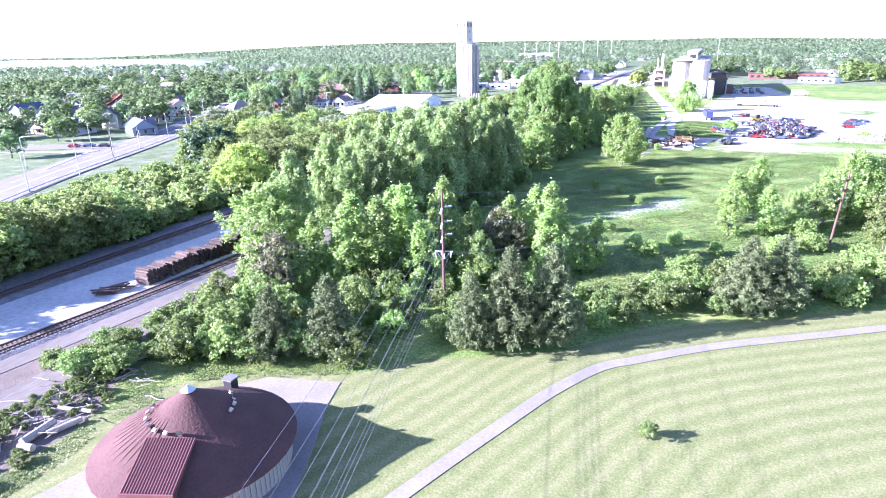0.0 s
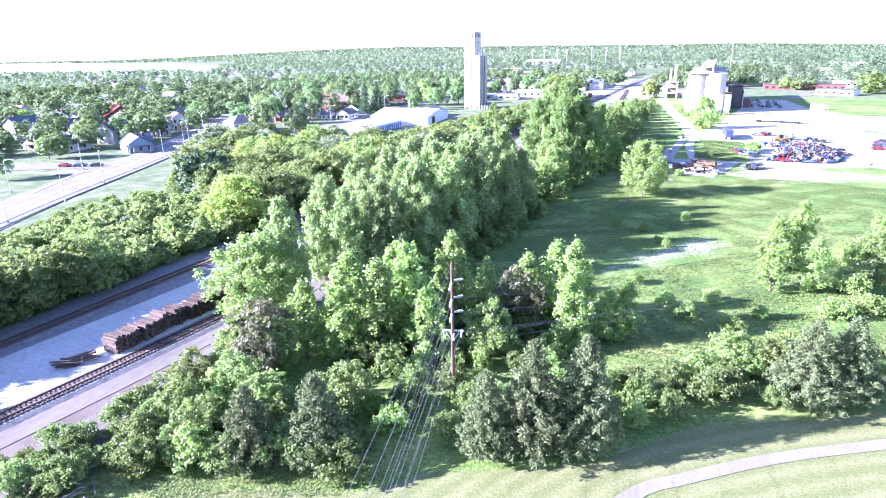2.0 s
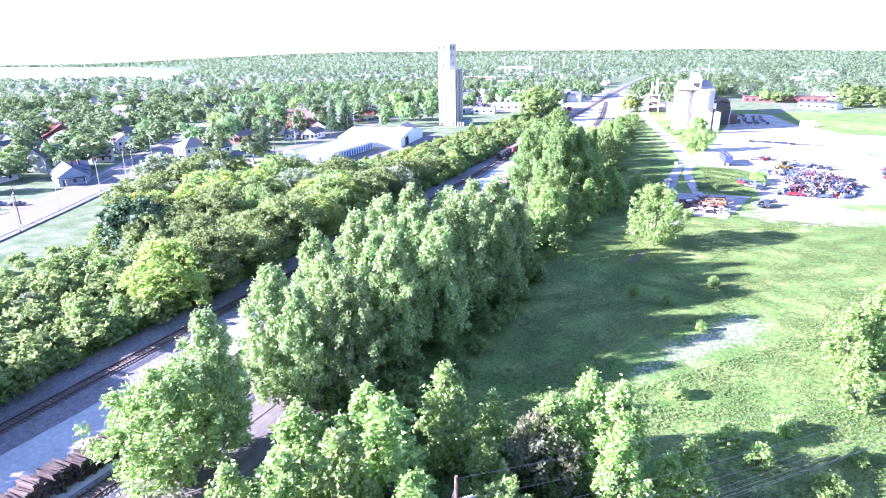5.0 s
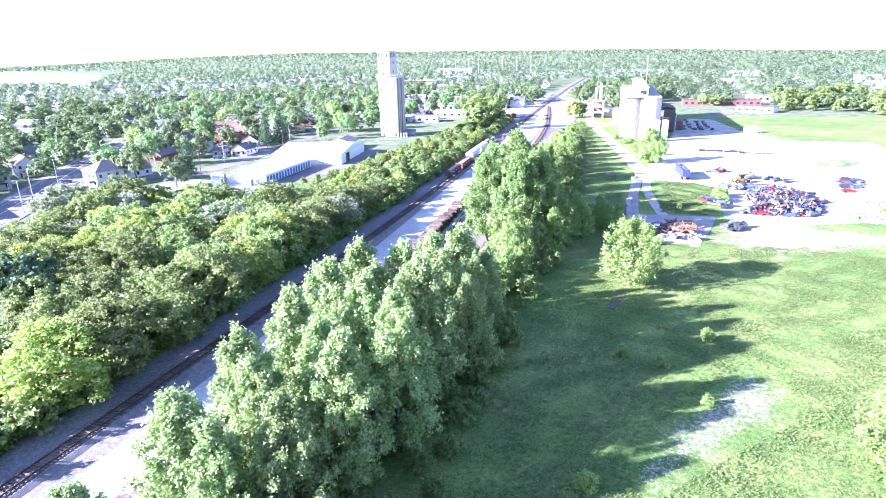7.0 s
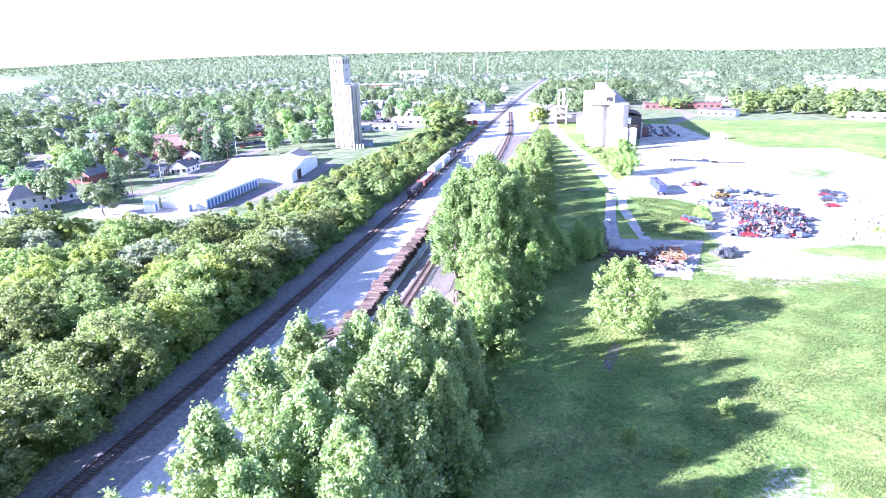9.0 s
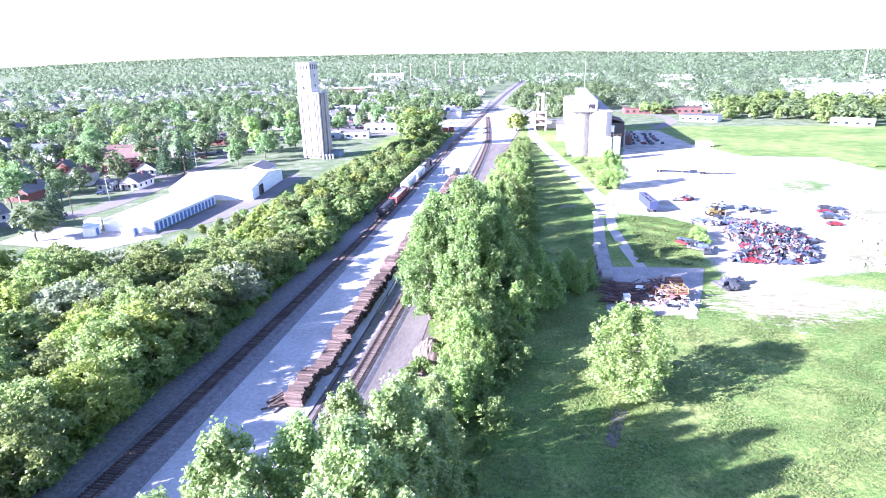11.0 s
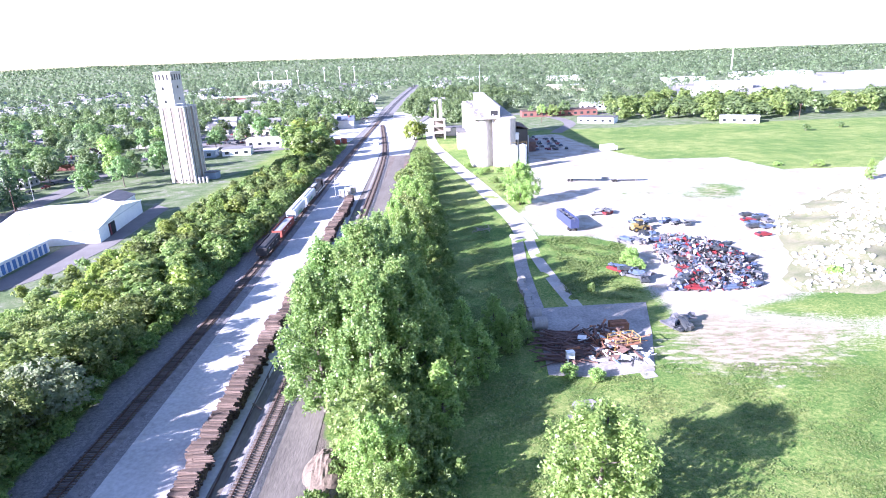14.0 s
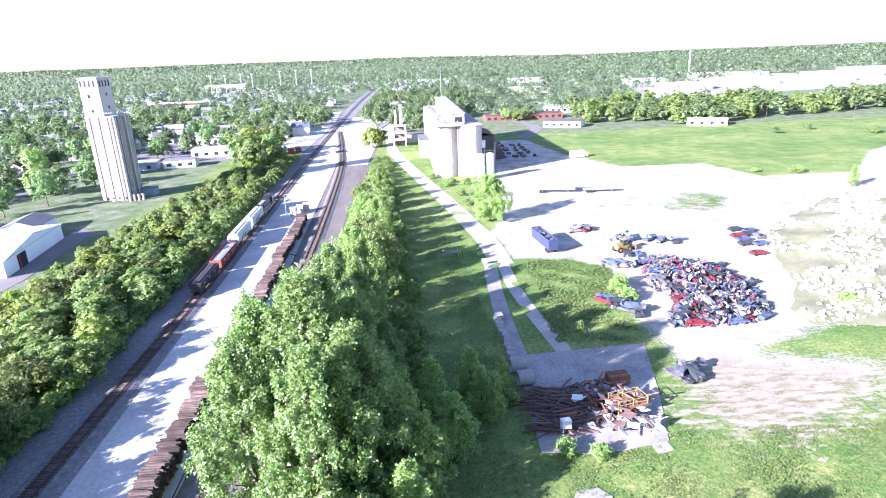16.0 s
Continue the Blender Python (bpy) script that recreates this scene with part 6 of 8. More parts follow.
# loose sleepers at the ends of the stacks
for cx, cy, n, sd in ((-71.8, 164.5, 26, 3), (-75.6, 51.5, 22, 4)):
    rnd = random.Random(sd)
    for k in range(n):
        o = new("loose_sleeper", TIE_BOX)
        o.matrix_basis = pose(cx + rnd.uniform(-1.3, 1.0), cy + rnd.uniform(-1.8, 1.6), 0.2 + 0.17 * (k % 5), rnd.uniform(-6, 6), rnd.uniform(-5, 5), rnd.uniform(20, 75))
        tagged(o, "old railway sleeper tossed beside the stack", "sleeper", "loose sleepers")
for k in range(14):
    rnd = random.Random(900 + k)
    o = new("loose_sleeper", TIE_BOX)
    o.matrix_basis = pose(rnd.uniform(-66.4, -65.2), rnd.uniform(170, 300), 0.2, 0, 0, rnd.uniform(0, 180))
    tagged(o, "old railway sleeper lying beside the siding", "sleeper", "loose sleepers")
# a worn rail lying along the pad's edge
solid("old_rail", Geo().box((-66.0, 200, 0.18), (0.12, 110, 0.14), radians(1.2)), "rail", "long rusty rail lying along the limestone", "rail")


# ---------------------------------------------------------------- train
def bogie(parent, y):
    b = part("bogie", Geo().box((0, y, 0.75), (2.2, 2.6, 0.3)), "coal_black", parent)
    for dy in (-0.9, 0.9):
        for s in (-0.78, 0.78):
            part("wheel", Geo().tube((s - 0.07, y + dy, 0.46), (s + 0.07, y + dy, 0.46), 0.46, n=16), "rust", b)


def hopper(y, length, label):
    root = thing("covered_hopper", label, "railway wagon", "train", m=at(line_x(MAIN, y), y, 0.6))
    h = length / 2
    g = Geo().extrude_y([(-1.5, 1.9), (-1.55, 4.0), (-1.1, 4.45), (1.1, 4.45), (1.55, 4.0), (1.5, 1.9)], -h + 1.0, h - 1.0)
    part("body", g, "hopper_white", root)
    for k in range(3):
        c = -h + 3.3 + k * (length - 6.6) / 2
        part("chute", Geo().add([(-1.4, c - 2.2, 1.9), (1.4, c - 2.2, 1.9), (1.4, c + 2.2, 1.9), (-1.4, c + 2.2, 1.9), (-0.5, c - 0.5, 0.7), (0.5, c - 0.5, 0.7), (0.5, c + 0.5, 0.7), (-0.5, c + 0.5, 0.7)],
                              [(0, 1, 5, 4), (1, 2, 6, 5), (2, 3, 7, 6), (3, 0, 4, 7), (4, 5, 6, 7)]), "hopper_white", root)
    for k in range(9):
        yy = -h + 1.6 + k * (length - 3.2) / 8
        for s in (-1.58, 1.58):
            part("rib", Geo().box((s, yy, 2.9), (0.08, 0.12, 2.1)), "hopper_white", root)
    part("roof_walk", Geo().box((0, 0, 4.55), (0.7, length - 2.4, 0.1)), "steel", root)
    for k in range(5):
        part("hatch", Geo().box((0, -h + 3 + k * (length - 6) / 4, 4.66), (0.6, 1.6, 0.12)), "hopper_white", root)
    part("sill", Geo().box((0, 0, 1.15), (0.5, length - 0.8, 0.4)), "coal_black", root)
    for s in (-1, 1):
        part("end_platform", Geo().box((0, s * (h - 0.5), 1.25), (2.8, 0.9, 0.12)), "steel", root)
        part("end_ladder", Geo().box((0.9, s * (h - 0.95), 2.8), (0.5, 0.06, 2.8)), "steel", root)
        bogie(root, s * (h - 2.4))
    gr = Geo()
    rnd = random.Random(int(y))
    for k in range(9):
        gr.box((1.64, -h + 4.5 + k * 0.62, 2.6 + rnd.uniform(-0.3, 0.3)), (0.03, 0.35, rnd.uniform(0.5, 1.3)), 0)
    part("graffiti", gr, "green_paint", root, "green painted bars on the side")
    return root


def gondola(y, length, colour, label, load):
    root = thing("open_wagon", label, "railway wagon", "train", m=at(line_x(MAIN, y), y, 0.6))
    h = length / 2
    for s in (-1.45, 1.45):
        part("side", Geo().box((s, 0, 2.0), (0.12, length - 1, 1.9)), colour, root)
        for k in range(12):
            part("rib", Geo().box((s * 1.06, -h + 1 + k * (length - 2) / 11, 2.0), (0.14, 0.12, 1.9)), colour, root)
    for s in (-1, 1):
        part("end", Geo().box((0, s * (h - 0.55), 2.0), (2.9, 0.12, 1.9)), colour, root)
        bogie(root, s * (h - 2.2))
    part("floor", Geo().box((0, 0, 1.0), (2.9, length - 1, 0.25)), colour, root)
    g = Geo()
    n = 16
    vs, fs = [], []
    rnd = random.Random(int(y))
    for i in range(n + 1):
        for j in range(5):
            vs.append((-1.36 + 0.68 * j, -h + 0.7 + (length - 1.4) * i / n, 2.55 + (0.35 if 0 < j < 4 else 0) * load + rnd.uniform(-0.05, 0.05)))
    for i in range(n):
        for j in range(4):
            a = i * 5 + j
            fs.append((a, a + 1, a + 6, a + 5))
    part("load", g.add(vs, fs), "steel" if load < 0.7 else "coal_black", root)
    bars = Geo()
    for k in range(3):
        bars.box((1.54, -h + 3 + k * 4, 2.2), (0.02, 1.2, 0.25))
    part("lettering", bars, "white_paint", root)


def locomotive(y):
    root = thing("locomotive", "black diesel locomotive at the head of the train", "locomotive", "train", m=at(line_x(MAIN, y), y, 0.6))
    part("frame_beam", Geo().box((0, 0, 1.25), (3.0, 19, 0.5)), "loco_black", root)
    part("hood", Geo().box((0, -2.2, 2.9), (1.9, 12.5, 2.8)), "loco_black", root)
    part("cab", Geo().box((0, 5.6, 3.1), (3.0, 2.8, 3.2)), "loco_black", root)
    part("cab_roof", Geo().extrude_y([(-1.55, 4.65), (-1.0, 4.95), (1.0, 4.95), (1.55, 4.65)], 4.1, 7.1), "loco_black", root)
    part("nose", Geo().box((0, 8.0, 2.2), (2.0, 2.2, 1.5)), "loco_black", root)
    for s in (-1.51, 1.51):
        part("window", Geo().box((s, 5.6, 3.8), (0.06, 1.6, 0.8)), "glass_dark", root)
        part("white_band", Geo().box((s * 0.995, 0, 1.35), (0.04, 18, 0.16)), "white_paint", root)
    for k in range(3):
        part("fan", Geo().tube((0, -7 + k * 1.9, 4.3), (0, -7 + k * 1.9, 4.5), 0.75, n=16), "steel", root)
    part("exhaust", Geo().box((0, 0.5, 4.5), (0.6, 1.2, 0.4)), "dark", root)
    part("radiator", Geo().box((0, -6, 3.7), (2.6, 4.5, 0.9)), "loco_black", root)
    part("fuel_tank", Geo().box((0, 0, 0.7), (2.6, 4.4, 0.8)), "loco_black", root)
    for s in (-1.45, 1.45):
        r = Geo()
        for k in range(12):
            r.tube((s, -8.6 + k * 1.05, 1.5), (s, -8.6 + k * 1.05, 2.5), 0.03, n=4)
        r.tube((s, -8.6, 2.5), (s, 3, 2.5), 0.03, n=4)
        part("hand_rail", r, "galvanised", root)
    for s in (-6.2, 6.2):
        bogie(root, s - 0.9)
        bogie(root, s + 0.9)


TRAIN = 271.0
gondola(TRAIN + 8, 15.5, "coal_black", "black open coal wagon at the tail of the train", 1.0)
gondola(TRAIN + 25.2, 16.8, "gondola_red", "rusty red open railway wagon with a grey load", 0.4)
hopper(TRAIN + 43.2, 17.6, "white covered hopper wagon with green graffiti")
hopper(TRAIN + 61.4, 17.6, "white covered hopper wagon with green graffiti")
locomotive(TRAIN + 80.5)

# rail yard clutter
for k, (x, y, s) in enumerate(((-73.5, 344, 2.0), (-71.6, 347.5, 2.2), (-69.8, 350, 2.0))):
    b = thing("equipment_cabinet", "grey metal equipment cabinet on the limestone", "cabinet", "equipment cabinets", m=at(x, y, 0.1, 4))
    part("body", Geo().box((0, 0, 1.4), (s, 1.6, 2.8)), "steel", b)
    part("roof", Geo().box((0, 0, 2.9), (s + 0.3, 1.9, 0.2)), "galvanised", b)
    part("door", Geo().box((0, -0.83, 1.3), (s * 0.7, 0.06, 2.3)), "siding_tan", b)
g = thing("lamp_gantry", "thin steel lamp post beside the cabinets", "lamp post", m=at(-75.5, 342, 0.1))
part("post", Geo().tube((0, 0, 0), (0, 0, 8), 0.09, 0.06), "galvanised", g)
part("arm", Geo().tube((0, 0, 8), (1.6, 0, 8.2), 0.05), "galvanised", g)
part("head", Geo().box((1.8, 0, 8.15), (0.6, 0.25, 0.15)), "lamp_glass", g)
hut = thing("relay_hut", "small grey relay hut beside the tracks", "hut", m=at(-73.5, 484, 0.1))
part("wall", Geo().box((0, 0, 1.4), (3.2, 4.0, 2.8)), "steel", hut)
part("roof", Geo().box((0, 0, 2.9), (3.6, 4.4, 0.2)), "galvanised", hut)
part("door", Geo().box((0, -2.03, 1.2), (0.9, 0.06, 2.1)), "white_paint", hut)
for k, (x, y) in enumerate(((-102, 489), (-98.5, 493), (-95, 497))):
    c = thing("skip_container", ("white steel container beside the tracks", "orange-red steel container beside the tracks", "orange-red steel container beside the tracks")[k], "container", "containers beside the tracks", m=at(x, y, 0, 20))
    part("body", Geo().box((0, 0, 1.4), (2.5, 6, 2.8)), ("white_paint", "orange_red", "orange_red")[k], c)
    part("lid", Geo().box((0, 0, 2.86), (2.6, 6.1, 0.1)), ("white_paint", "orange_red", "orange_red")[k], c)
# soil heap by the siding
def heap(name, x, y, w, l, h, material, label, seed, rough=0.35, n=22):
    g = Geo()
    vs, fs = [], []
    noise.seed_set(seed)
    for i in range(n + 1):
        for j in range(n + 1):
            u, v = i / n * 2 - 1, j / n * 2 - 1
            r = math.sqrt(u * u + v * v)
            z = h * max(0, 1 - r ** 1.6) * (1 + rough * noise.noise(Vector((u * 3, v * 3, seed)))) + rough * 0.6 * h * noise.noise(Vector((u * 7, v * 7, seed + 3))) * max(0, 1 - r)
            vs.append((u * w / 2, v * l / 2, z - 0.08))
    for i in range(n):
        for j in range(n):
            a = i * (n + 1) + j
            fs.append((a, a + n + 1, a + n + 2, a + 1))
    return solid(name, g.add(vs, fs), material, label, "heap", m=at(x, y), smooth=False)


heap("soil_heap", -51.6, 184, 6.5, 8.5, 2.6, "earth", "heap of brown soil beside the dirt road", 5)
heap("soil_heap", -50.5, 177.5, 5.5, 6.0, 1.8, "earth", "low heap of brown soil beside the dirt road", 8)

# ---------------------------------------------------------------- scrapyard
def car_shape(seed, crush):
    """Body and glass of a car, more or less crushed. Returns two meshes built on one crumpled outline."""
    rnd = random.Random(seed)
    noise.seed_set(seed)
    top = 1.42 * (1 - 0.45 * crush)
    prof = [(-2.15, 0.35), (-2.2, 0.8), (-1.75, 0.95), (-1.15, top), (0.55, top), (1.15, 0.95), (2.05, 0.82), (2.2, 0.35)]
    body, glass = Geo(), []
    n = 7

    def crumple(p):
        k = 0.5 * crush
        return (p[0] + k * noise.noise(Vector(p) * 1.3 + Vector((seed, 0, 0))), p[1] + k * noise.noise(Vector(p) * 1.3 + Vector((0, seed, 0))), max(0.15, p[2] + k * noise.noise(Vector(p) * 1.7 + Vector((0, 0, seed)))))

    rows = []
    for j in range(n):
        v = j / (n - 1) * 2 - 1
        tuck = 1 - 0.16 * abs(v) ** 3
        rows.append([crumple((x, v * 0.88 * (1 if z < 1.0 else 0.84), z * (tuck if z > 1.0 else 1))) for x, z in prof])
    m = len(prof)
    vs = [p for r in rows for p in r]
    panes = (2,) if crush > 0.5 else (2, 4)
    fs = [(j * m + i, j * m + i + 1, (j + 1) * m + i + 1, (j + 1) * m + i) for j in range(n - 1) for i in range(m - 1) if i not in panes]
    fs += [tuple(range(m - 1, -1, -1)), tuple(range((n - 1) * m, n * m))]
    fs += [(j * m, (j + 1) * m, (j + 1) * m + m - 1, j * m + m - 1) for j in range(n - 1)]
    body.add(vs, fs)
    for i in panes:
        glass.append(("rear_window" if i == 2 else "windscreen", Geo().add([p for r in rows for p in r[i:i + 2]], [(2 * j, 2 * j + 1, 2 * j + 3, 2 * j + 2) for j in range(n - 1)])))
    for s, j in ((-1.015, 0), (1.015, n - 1)):
        if crush > 0.5:
            break
        q = [rows[j][k] for k in (2, 3, 4, 5)]
        glass.append(("side_window", Geo().add([(a, b * (1.0) + 0.012 * s, c * 0.97) for a, b, c in q], [(0, 1, 2, 3) if s > 0 else (3, 2, 1, 0)])))
    return body, glass


def make_car(name, seed, colour, crush, label, group=""):
    root = thing(name, label, "car", group)
    b, g = car_shape(seed, crush)
    part("body", b, colour, root)
    for pane, q in g:
        part(pane, q, "glass_dark", root)
    rnd = random.Random(seed)
    for x in (-1.35, 1.35):
        for y in (-0.8, 0.8):
            if rnd.random() < 0.25 or crush < 0.3:
                w = part("wheel", Geo().tube((x, y - 0.1, 0.33), (x, y + 0.1, 0.33), 0.33, n=12), "tyre", root)
    return root


COLS = ["car_red", "car_blue", "car_dark", "car_silver", "car_silver", "car_blue", "car_dark", "car_white"]
WORDS = {"car_red": "red", "car_blue": "blue", "car_dark": "black", "car_white": "white", "car_silver": "silver"}
HEAP = ["car_red", "car_silver", "car_dark", "car_blue", "car_silver", "car_white", "car_dark", "car_silver", "car_blue", "car_white"]
wrecks = [make_car("scrap_car", 300 + i, HEAP[i], 0.75 + 0.05 * (i % 5), "crushed %s car body in the scrap pile" % WORDS[HEAP[i]], "scrap cars") for i in range(10)]
PILE = [(15, 240.2), (24, 239), (34.5, 240.4), (37.5, 246), (39.5, 256), (39.3, 266), (38.5, 270), (32, 275.2), (24.5, 278.5), (20, 260), (22, 251)]
rnd = random.Random(77)
pile = []
for layer, inset, spacing in ((0, 0, 2.3), (1, 1.6, 3.0), (2, 4.5, 4.5)):
    px = np.array([(rnd.uniform(10, 52), rnd.uniform(238, 280)) for _ in range(4000)])
    dd = in_poly(px[:, 0], px[:, 1], PILE)
    got = []
    for (a, b), d in zip(px, dd):
        if d > inset and all((a - c) ** 2 + (b - e) ** 2 > spacing ** 2 for c, e in got):
            got.append((a, b))
    pile += [(a, b, layer * 0.75, 1) for a, b in got]
extra = [(14.5, 304.5), (16.5, 306.5), (18.5, 304.8), (23.5, 293.5), (25.5, 292.5), (27, 294.5), (32.5, 292.5), (35, 290.8), (38, 289.5), (15.2, 274.6), (17.5, 273.6), (19.5, 273.8), (6.6, 253.5), (8.3, 250.8), (9.6, 248.2), (10.8, 246), (8.2, 222), (10, 221), (10.6, 223.2),
         (40.5, 269.5), (41, 257.5), (37, 263), (22, 281.5), (25, 281)]
pile += [(a, b, 0, 1) for a, b in extra] + [(a + 0.5, b + 0.4, 0.7, 1) for a, b in extra[:19]]
for i, (x, y, z, s) in enumerate(pile):
    m = pose(x, y, z, rnd.uniform(-14, 14) * (z > 0), rnd.uniform(-12, 12) * (z > 0), rnd.uniform(0, 360)) @ Matrix.Diagonal((rnd.uniform(0.85, 1.05),) * 2 + (rnd.uniform(0.8, 1.1), 1))
    src = wrecks[rnd.randrange(10)] if i >= 10 else wrecks[i]
    o = src if i < 10 else copy_thing(src, m)
    o.matrix_basis = m
intact = [make_car("scrap_car", 340 + i, COLS[(i * 3 + 2) % 8], 0.15, "dented %s car parked on the gravel" % WORDS[COLS[(i * 3 + 2) % 8]], "cars parked on the gravel") for i in range(4)]
for i, (x, y, r) in enumerate(((59.5, 296.5, 10), (62.5, 294.5, 20), (57, 290.5, 5), (62, 289.5, 95), (55.5, 284, 8), (59, 283, 12), (54, 276, 10), (61.5, 263, 195), (60.5, 291.8, 12), (56.8, 287.4, 8))):
    o = intact[i] if i < 4 else copy_thing(intact[i % 4], at(x, y, 0, r))
    o.matrix_basis = at(x, y, 0, r)
# torn panels and parts lying all over the pile
for k, (cn, n) in enumerate((("car_silver", 420), ("car_blue", 170), ("car_red", 230), ("car_dark", 380), ("car_white", 200), ("rust", 220))):
    rnd = random.Random(600 + k)
    g = Geo()
    while n > 0:
        x, y = rnd.uniform(13, 41), rnd.uniform(238, 281)
        d = float(in_poly(np.array([x]), np.array([y]), PILE)[0])
        if d < -0.8:
            continue
        n -= 1
        z = rnd.uniform(0.25, 1.0) * min(2.7, 0.5 + d * 0.7)
        m = pose(x, y, max(z, 0.15), rnd.uniform(-70, 70), rnd.uniform(-70, 70), rnd.uniform(0, 360))
        a, b, f = rnd.uniform(0.25, 0.75), rnd.uniform(0.15, 0.5), rnd.uniform(-0.35, 0.35)
        g.add([m @ Vector(v) for v in ((-a, -b, f), (-a, b, f), (0, -b, 0), (0, b, 0), (a, -b, f * 0.6), (a * 0.8, b, f))], [(0, 2, 3, 1), (2, 4, 5, 3)])
    island_mat(cn, "torn_" + cn, 0.35)
    solid("scrap_debris", g, "torn_" + cn, "torn crumpled panels and parts on the car pile", "scrap", kind="stuff")
# wheel loader
wl = thing("wheel_loader", "yellow wheel loader with its bucket down", "wheel loader", m=at(22.5, 285.5, 0, 200))
part("chassis", Geo().box((0.6, 0, 1.2), (3.6, 2.0, 1.0)), "yellow", wl)
part("bonnet", Geo().box((1.7, 0, 1.9), (1.8, 1.7, 0.8)), "yellow", wl)
part("cab", Geo().box((0, 0, 2.4), (1.4, 1.6, 1.7)), "glass_dark", wl)
part("cab_roof", Geo().box((0, 0, 3.3), (1.6, 1.8, 0.15)), "yellow", wl)
part("bucket", Geo().add([(-4.2, -1.4, 0.1), (-4.2, 1.4, 0.1), (-3.0, 1.4, 0.1), (-3.0, -1.4, 0.1), (-3.2, -1.4, 1.2), (-3.2, 1.4, 1.2)], [(0, 1, 2, 3), (3, 2, 5, 4), (0, 3, 4), (1, 5, 2)]), "rust", wl)
for s in (-0.7, 0.7):
    part("arm", Geo().box((-2.0, s, 1.2), (2.6, 0.2, 0.4)), "yellow", wl)
for x in (-1.1, 1.9):
    for s in (-1.0, 1.0):
        w = part("wheel", Geo().tube((x, s - 0.3, 0.75), (x, s + 0.3, 0.75), 0.75, n=16), "tyre", wl)
        part("rim", Geo().tube((x, s - 0.32, 0.75), (x, s + 0.32, 0.75), 0.4, n=10), "yellow", w)


def trailer(x, y, rz, length, colour, label, open_top=False, flat=False):
    t = thing("lorry_trailer", label, "trailer", m=at(x, y, 0, rz))
    h = length / 2
    if flat:
        part("deck", Geo().box((0, 0, 1.25), (length, 2.5, 0.3)), "steel", t)
    elif open_top:
        for s in (-1.25, 1.25):
            part("side", Geo().box((0, s, 2.6), (length, 0.1, 2.7)), colour, t)
        for s in (-h, h):
            part("end", Geo().box((s, 0, 2.6), (0.1, 2.5, 2.7)), colour, t)
        part("floor", Geo().box((0, 0, 1.3), (length, 2.5, 0.2)), "steel", t)
        g = Geo()
        r = random.Random(8)
        for k in range(40):
            g.box((r.uniform(-h + 0.6, h - 0.6), r.uniform(-0.9, 0.9), r.uniform(2.6, 3.6)), (r.uniform(0.5, 1.6), r.uniform(0.4, 0.9), r.uniform(0.2, 0.6)), r.uniform(0, 3))
        part("scrap_load", g, "car_silver", t)
    else:
        part("box", Geo().box((0, 0, 2.65), (length, 2.55, 2.75)), colour, t)
        part("door", Geo().box((h + 0.03, 0, 2.65), (0.06, 2.3, 2.5)), "steel", t)
        part("under_rail", Geo().box((0, 0, 1.15), (length - 0.6, 1.0, 0.25)), "dark", t)
    for k in range(2):
        for s in (-1.0, 1.0):
            part("wheel", Geo().tube((-h + 1.5 + 1.25 * k, s - 0.22, 0.5), (-h + 1.5 + 1.25 * k, s + 0.22, 0.5), 0.5, n=14), "tyre", t)
    for s in (-0.9, 0.9):
        part("leg", Geo().box((h - 2.6, s, 0.6), (0.15, 0.15, 1.2)), "steel", t)


trailer(22.6, 356.4, -14, 14.2, "siding_white", "long white box trailer on the pale gravel")
trailer(39, 353.4, -5, 13, "steel", "long empty flatbed trailer on the pale gravel", flat=True)
trailer(3.0, 293, 97, 13.5, "trailer_blue", "blue open-topped trailer full of scrap", open_top=True)

# heap of scrap steel on the slab
rnd = random.Random(31)
beams = thing("scrap_metal_heap", "tangled heap of rusty steel beams and frames", "scrap heap", m=at(-9, 213.5, 0.1))
BEAM = [Geo().box((0, 0, 0), (L, w, w)).mesh("beam", M["rust"]) for L, w in ((6, 0.18), (4.5, 0.25), (3, 0.3), (8, 0.14))]
BEAM_O = [Geo().box((0, 0, 0), (L, w, w)).mesh("beam", M["rust_orange"]) for L, w in ((4, 0.16), (3, 0.22), (2.4, 0.3), (5, 0.14))]
for k in range(190):
    left = k < 110
    x, y = (rnd.uniform(-8.2, -1.5), rnd.uniform(-4.2, 7.0)) if left else (rnd.gauss(3.4, 1.9), rnd.gauss(1.5, 2.4))
    z = rnd.uniform(0.15, 1.0) if left else max(0.15, rnd.uniform(0.2, 2.6) - 0.1 * abs(x - 4))
    part("beam", BEAM[k % 4] if left else (BEAM[1 + k % 2] if k % 2 else BEAM_O[k % 4]), "rust", beams, m=pose(x, y, z, rnd.uniform(-8, 8), rnd.uniform(-9, 9) if left else rnd.uniform(-30, 30), rnd.gauss(-8, 25) if left else rnd.uniform(0, 180)))
sheet = Geo().box((0, 0, 0), (2.2, 1.4, 0.05)).mesh("sheet", M["rust"])
pale = Geo().box((0, 0, 0), (1.6, 0.9, 0.08)).mesh("sheet", M["white_paint"])
for k in range(60):
    part("sheet", pale if k % 3 else sheet, "rust", beams, m=pose(rnd.gauss(3.5, 2.6), rnd.gauss(-0.5, 3.0), rnd.uniform(0.2, 1.8), rnd.uniform(-40, 40), rnd.uniform(-40, 40), rnd.uniform(0, 180)))
fr = thing("platform_frame", "rusty yellow steel platform with railings on the heap", "steel frame", m=at(-3.6, 213.5, 0.1, 12))
part("deck", Geo().box((0, 0, 1.7), (5.0, 3.0, 0.25)), "rust_orange", fr)
